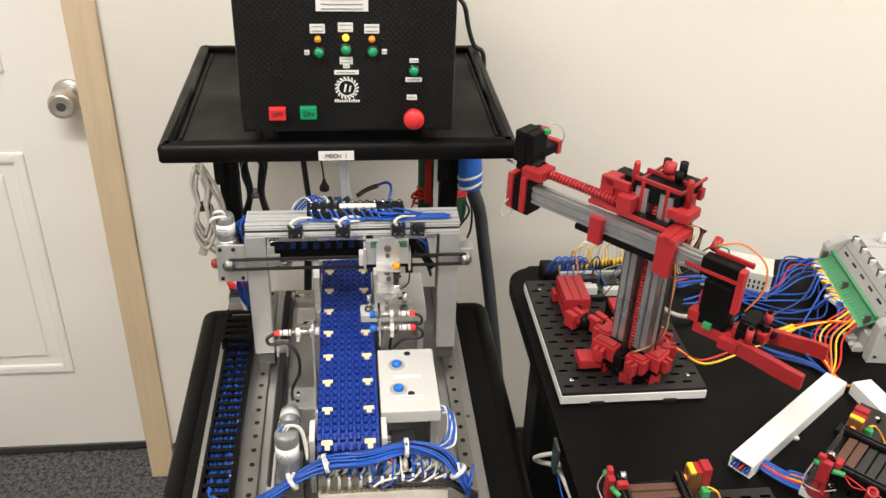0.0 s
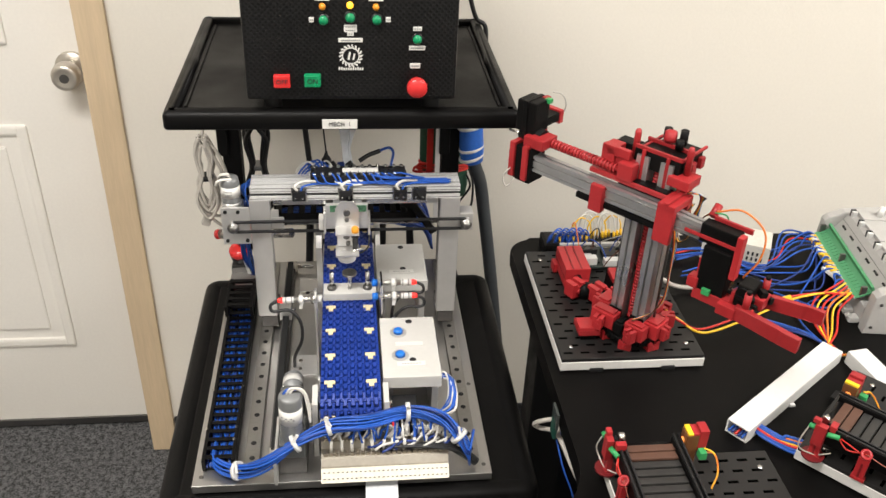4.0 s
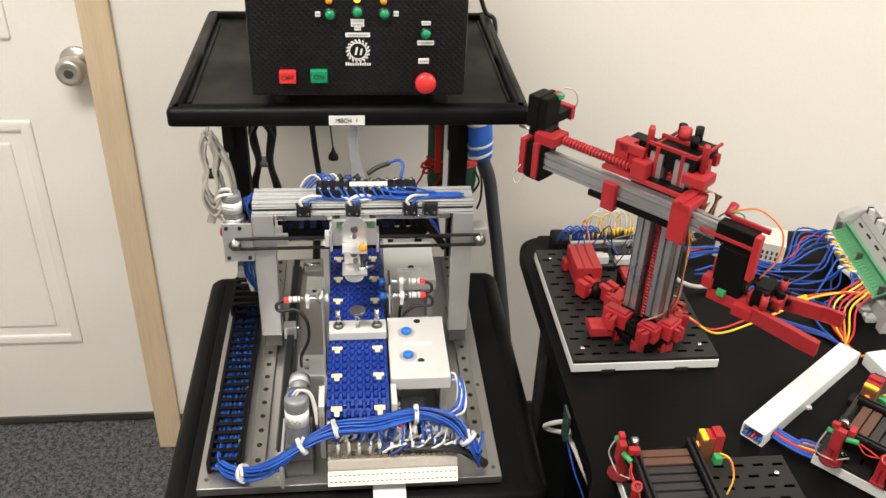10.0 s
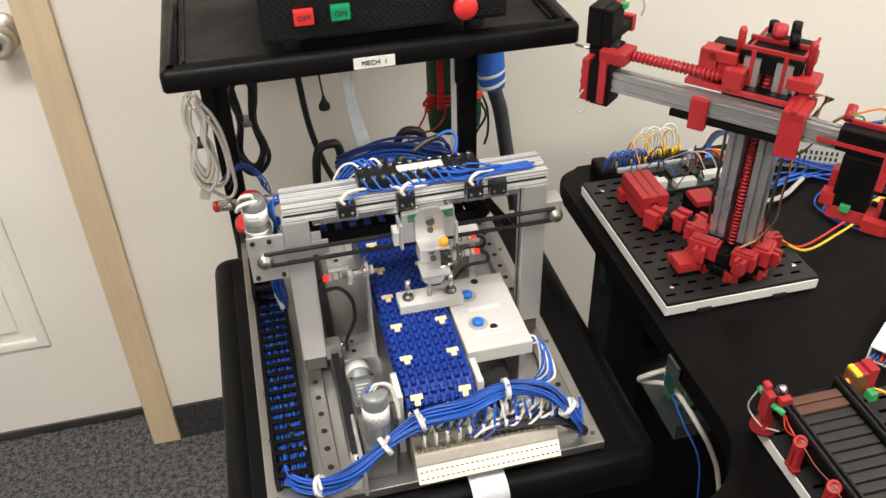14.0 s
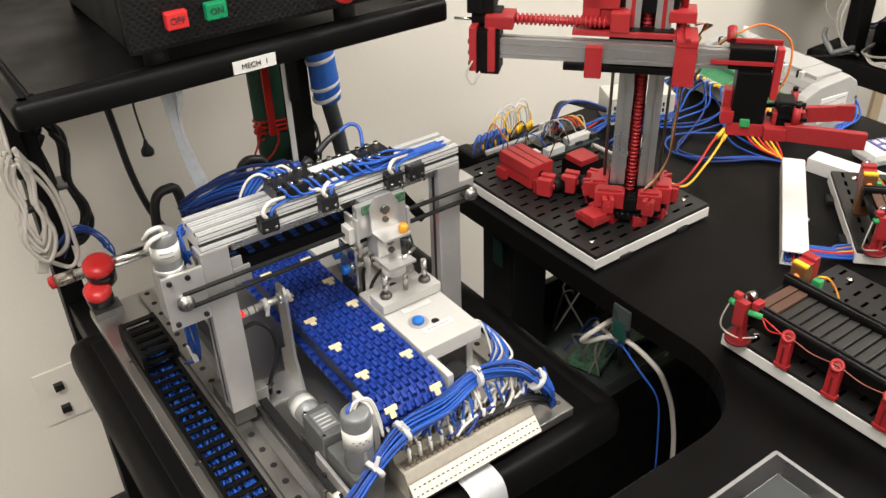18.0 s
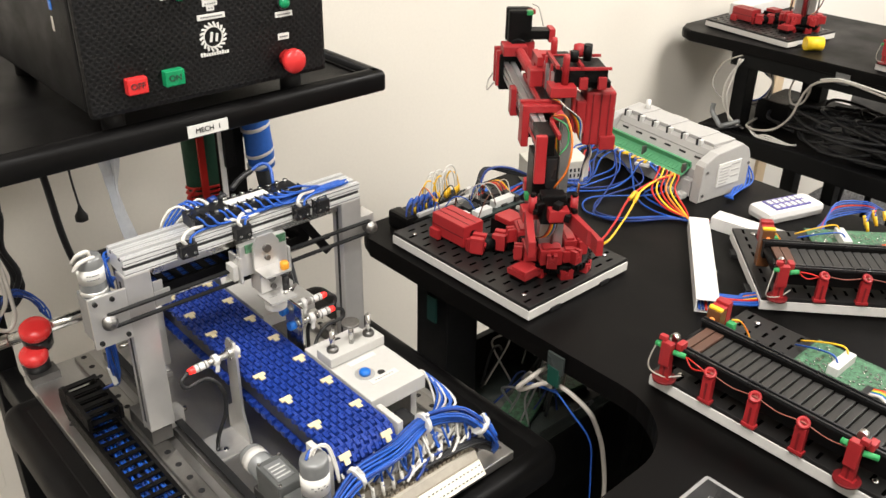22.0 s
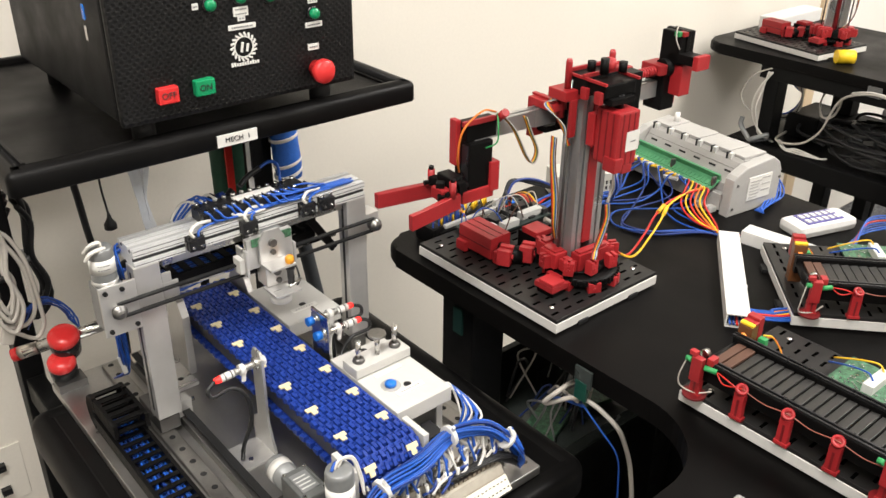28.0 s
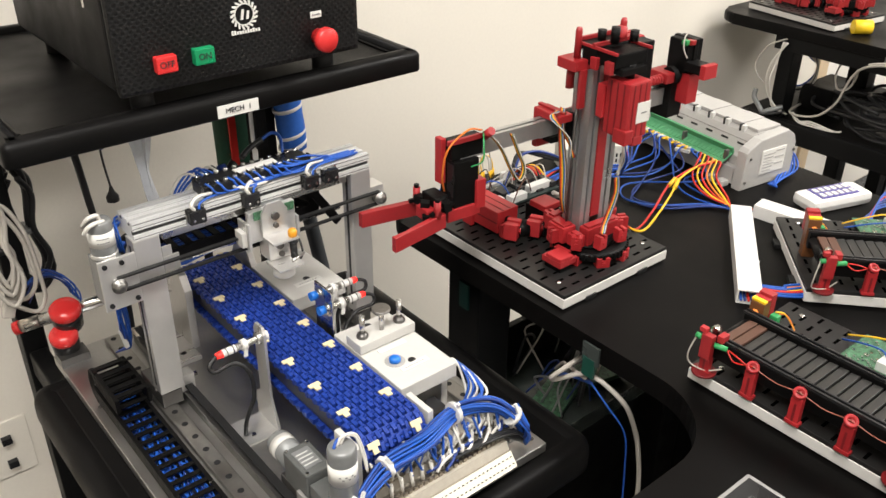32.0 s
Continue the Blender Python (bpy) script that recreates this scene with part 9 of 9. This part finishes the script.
    for k in range(3):
        o = 0.004 * k
        part("white_tail", T([(1.495 + o, 1.485, 0.640), (1.480 + o, 1.455, 0.628), (1.478 + o, 1.425, 0.628 + o), (1.484 + o, 1.375 - o, 0.628), (1.492 + o, 1.350, 0.630)], 0.0024, 6), WIREW, h, "white cable")
    e = thing("adapter_box", (1.62, 1.42, 0.53), "black power adapter among the cables on the shelf", "adapter")
    part("body", B(1.60, 1.67, 1.44, 1.53, 0.62, 0.685, 0.006), BLACKP, e)
    bb = thing("white_tray", (1.8, 1.66, TZ), "white plastic tray at the back of the side bench", "tray")
    part("tray", B(1.70, 1.93, 1.655, 1.715, TZ, TZ + 0.036, 0.004), WHITEB, bb)
    ch = thing("stool", (2.05, 0.95, 0), "dark stool seen beyond the side bench", "stool")
    part("seat", lathe(bmesh.new(), [(0.15, 0), (0.165, 0.006), (0.165, 0.024), (0.15, 0.030), (0.001, 0.032)], (2.33, 1.40, 0.515), (0, 0, 1), 28), BLACKR, ch)
    for q in range(4):
        part("leg", C((2.33 + 0.15 * math.cos(1.571 * q + 2.2), 1.40 + 0.15 * math.sin(1.571 * q + 2.2), 0.0), (2.33 + 0.11 * math.cos(1.571 * q + 2.2), 1.40 + 0.11 * math.sin(1.571 * q + 2.2), 0.516), 0.011, seg=12), BLACKM, ch)

    conveyor_module(pose(1.578, 1.068, TZ, 0, 0, -8), "black kit conveyor with red posts on the side bench")


second_bench()


# ---- what moves ----
def motions():
    # the belt steps forward twice, carrying the pallet
    def belt_s(t):
        if t < 3.7:
            return 0.0
        if t < 4.7:
            return 0.0555 * (t - 3.7)
        if t < 7.15:
            return 0.0555
        if t < 7.95:
            return 0.0555 + 0.0530 * (t - 7.15) / 0.8
        return 0.1085

    times = (0.0, 3.7, 4.03, 4.37, 4.7, 7.15, 7.4, 7.68, 7.95, 8.2, 32.0)
    for k, ob in enumerate(belt_links):
        rows = []
        for t in times:
            y, z, a = belt_pose(k * ROWP + 0.0234 + belt_s(t))
            rows.append((t, pose(0, y - 1.17, z - PZ, a, 0, 0)))
        walk(ob, rows)

    # the gantry runs to and fro on its rails
    gy = ((0.0, 1.252), (3.1, 1.252), (3.6, 1.2645), (4.0, 1.266), (8.0, 1.266), (8.5, 1.2555), (10.5, 1.206), (12.9, 1.150), (13.2, 1.1455), (13.6, 1.1445), (19.2, 1.1445), (19.6, 1.151), (21.5, 1.208), (23.1, 1.253), (23.5, 1.265), (23.8, 1.2675), (32.0, 1.2675))
    walk(gantry_thing, [(t, Matrix.Translation((-0.13, y, PZ))) for t, y in gy])
    # the head runs along the beam
    hx = ((0.0, -0.081), (0.25, -0.088), (1.0, -0.1095), (1.8, -0.1315), (2.1, -0.1395), (2.4, -0.140), (13.2, -0.140), (13.5, -0.1335), (14.5, -0.107), (16.1, -0.063), (16.4, -0.060), (16.9, -0.060), (17.2, -0.066), (18.5, -0.103), (19.1, -0.119), (19.4, -0.124), (32.0, -0.1235))
    walk(tool_head, [(t, Matrix.Translation((x + 0.140, 0, 0))) for t, x in hx])
    # the pallet: pushed onto the belt, carried forward, then drawn onto the fixture block
    pj = ((0.0, -0.082, 1.2245), (0.25, -0.0885, 1.224), (1.0, -0.109, 1.223), (1.8, -0.131, 1.2225), (2.1, -0.1385, 1.221), (2.5, -0.1395, 1.2185), (3.7, -0.1395, 1.218), (4.03, -0.139, 1.1995), (4.7, -0.1385, 1.163), (7.15, -0.1385, 1.163), (7.4, -0.1385, 1.1465), (7.95, -0.1385, 1.1115), (8.2, -0.139, 1.1112), (13.2, -0.139, 1.1112), (13.5, -0.1325, 1.1115), (14.5, -0.107, 1.1112), (16.1, -0.063, 1.1072), (16.4, -0.0605, 1.106), (32.0, -0.0605, 1.106))
    walk(pallet, [(t, Matrix.Translation((x, y, 0.8458))) for t, x, y in pj])

    # the robot arm turns, then reaches out and sinks
    def turn(t):
        key = ((0, -48), (20.1, -48), (20.4, -58), (20.8, -78), (21.2, -96), (21.6, -111), (22.0, -127), (22.4, -141), (22.8, -155.5), (23.2, -171), (23.5, -182), (23.65, -184), (40, -184))
        for (a, u), (b, v) in zip(key, key[1:]):
            if a <= t <= b:
                return u + (v - u) * (t - a) / (b - a)

    def reach(t):
        return 0.061 * min(max((t - 24.7) / 6.0, 0.0), 1.0)

    def sink(t):
        return -0.050 * min(max((t - 30.85) / 1.15, 0.0), 1.0)

    ts = [0.0, 20.0, 20.15] + [20.4 + 0.2 * k for k in range(16)] + [23.55, 23.7, 23.9, 24.6, 24.9, 27.0, 29.0, 30.6, 30.85, 31.0, 31.5, 32.0]
    walk(turntable, [(t, pose(0, 0, 0, 0, 0, turn(t))) for t in ts])
    walk(arm_rail, [(t, pose(0, 0, sink(t), 0, 0, turn(t))) for t in ts])
    walk(arm_slide, [(t, pose(0, 0, sink(t), 0, 0, turn(t)) @ Matrix.Translation((reach(t), 0, 0))) for t in ts])


motions()
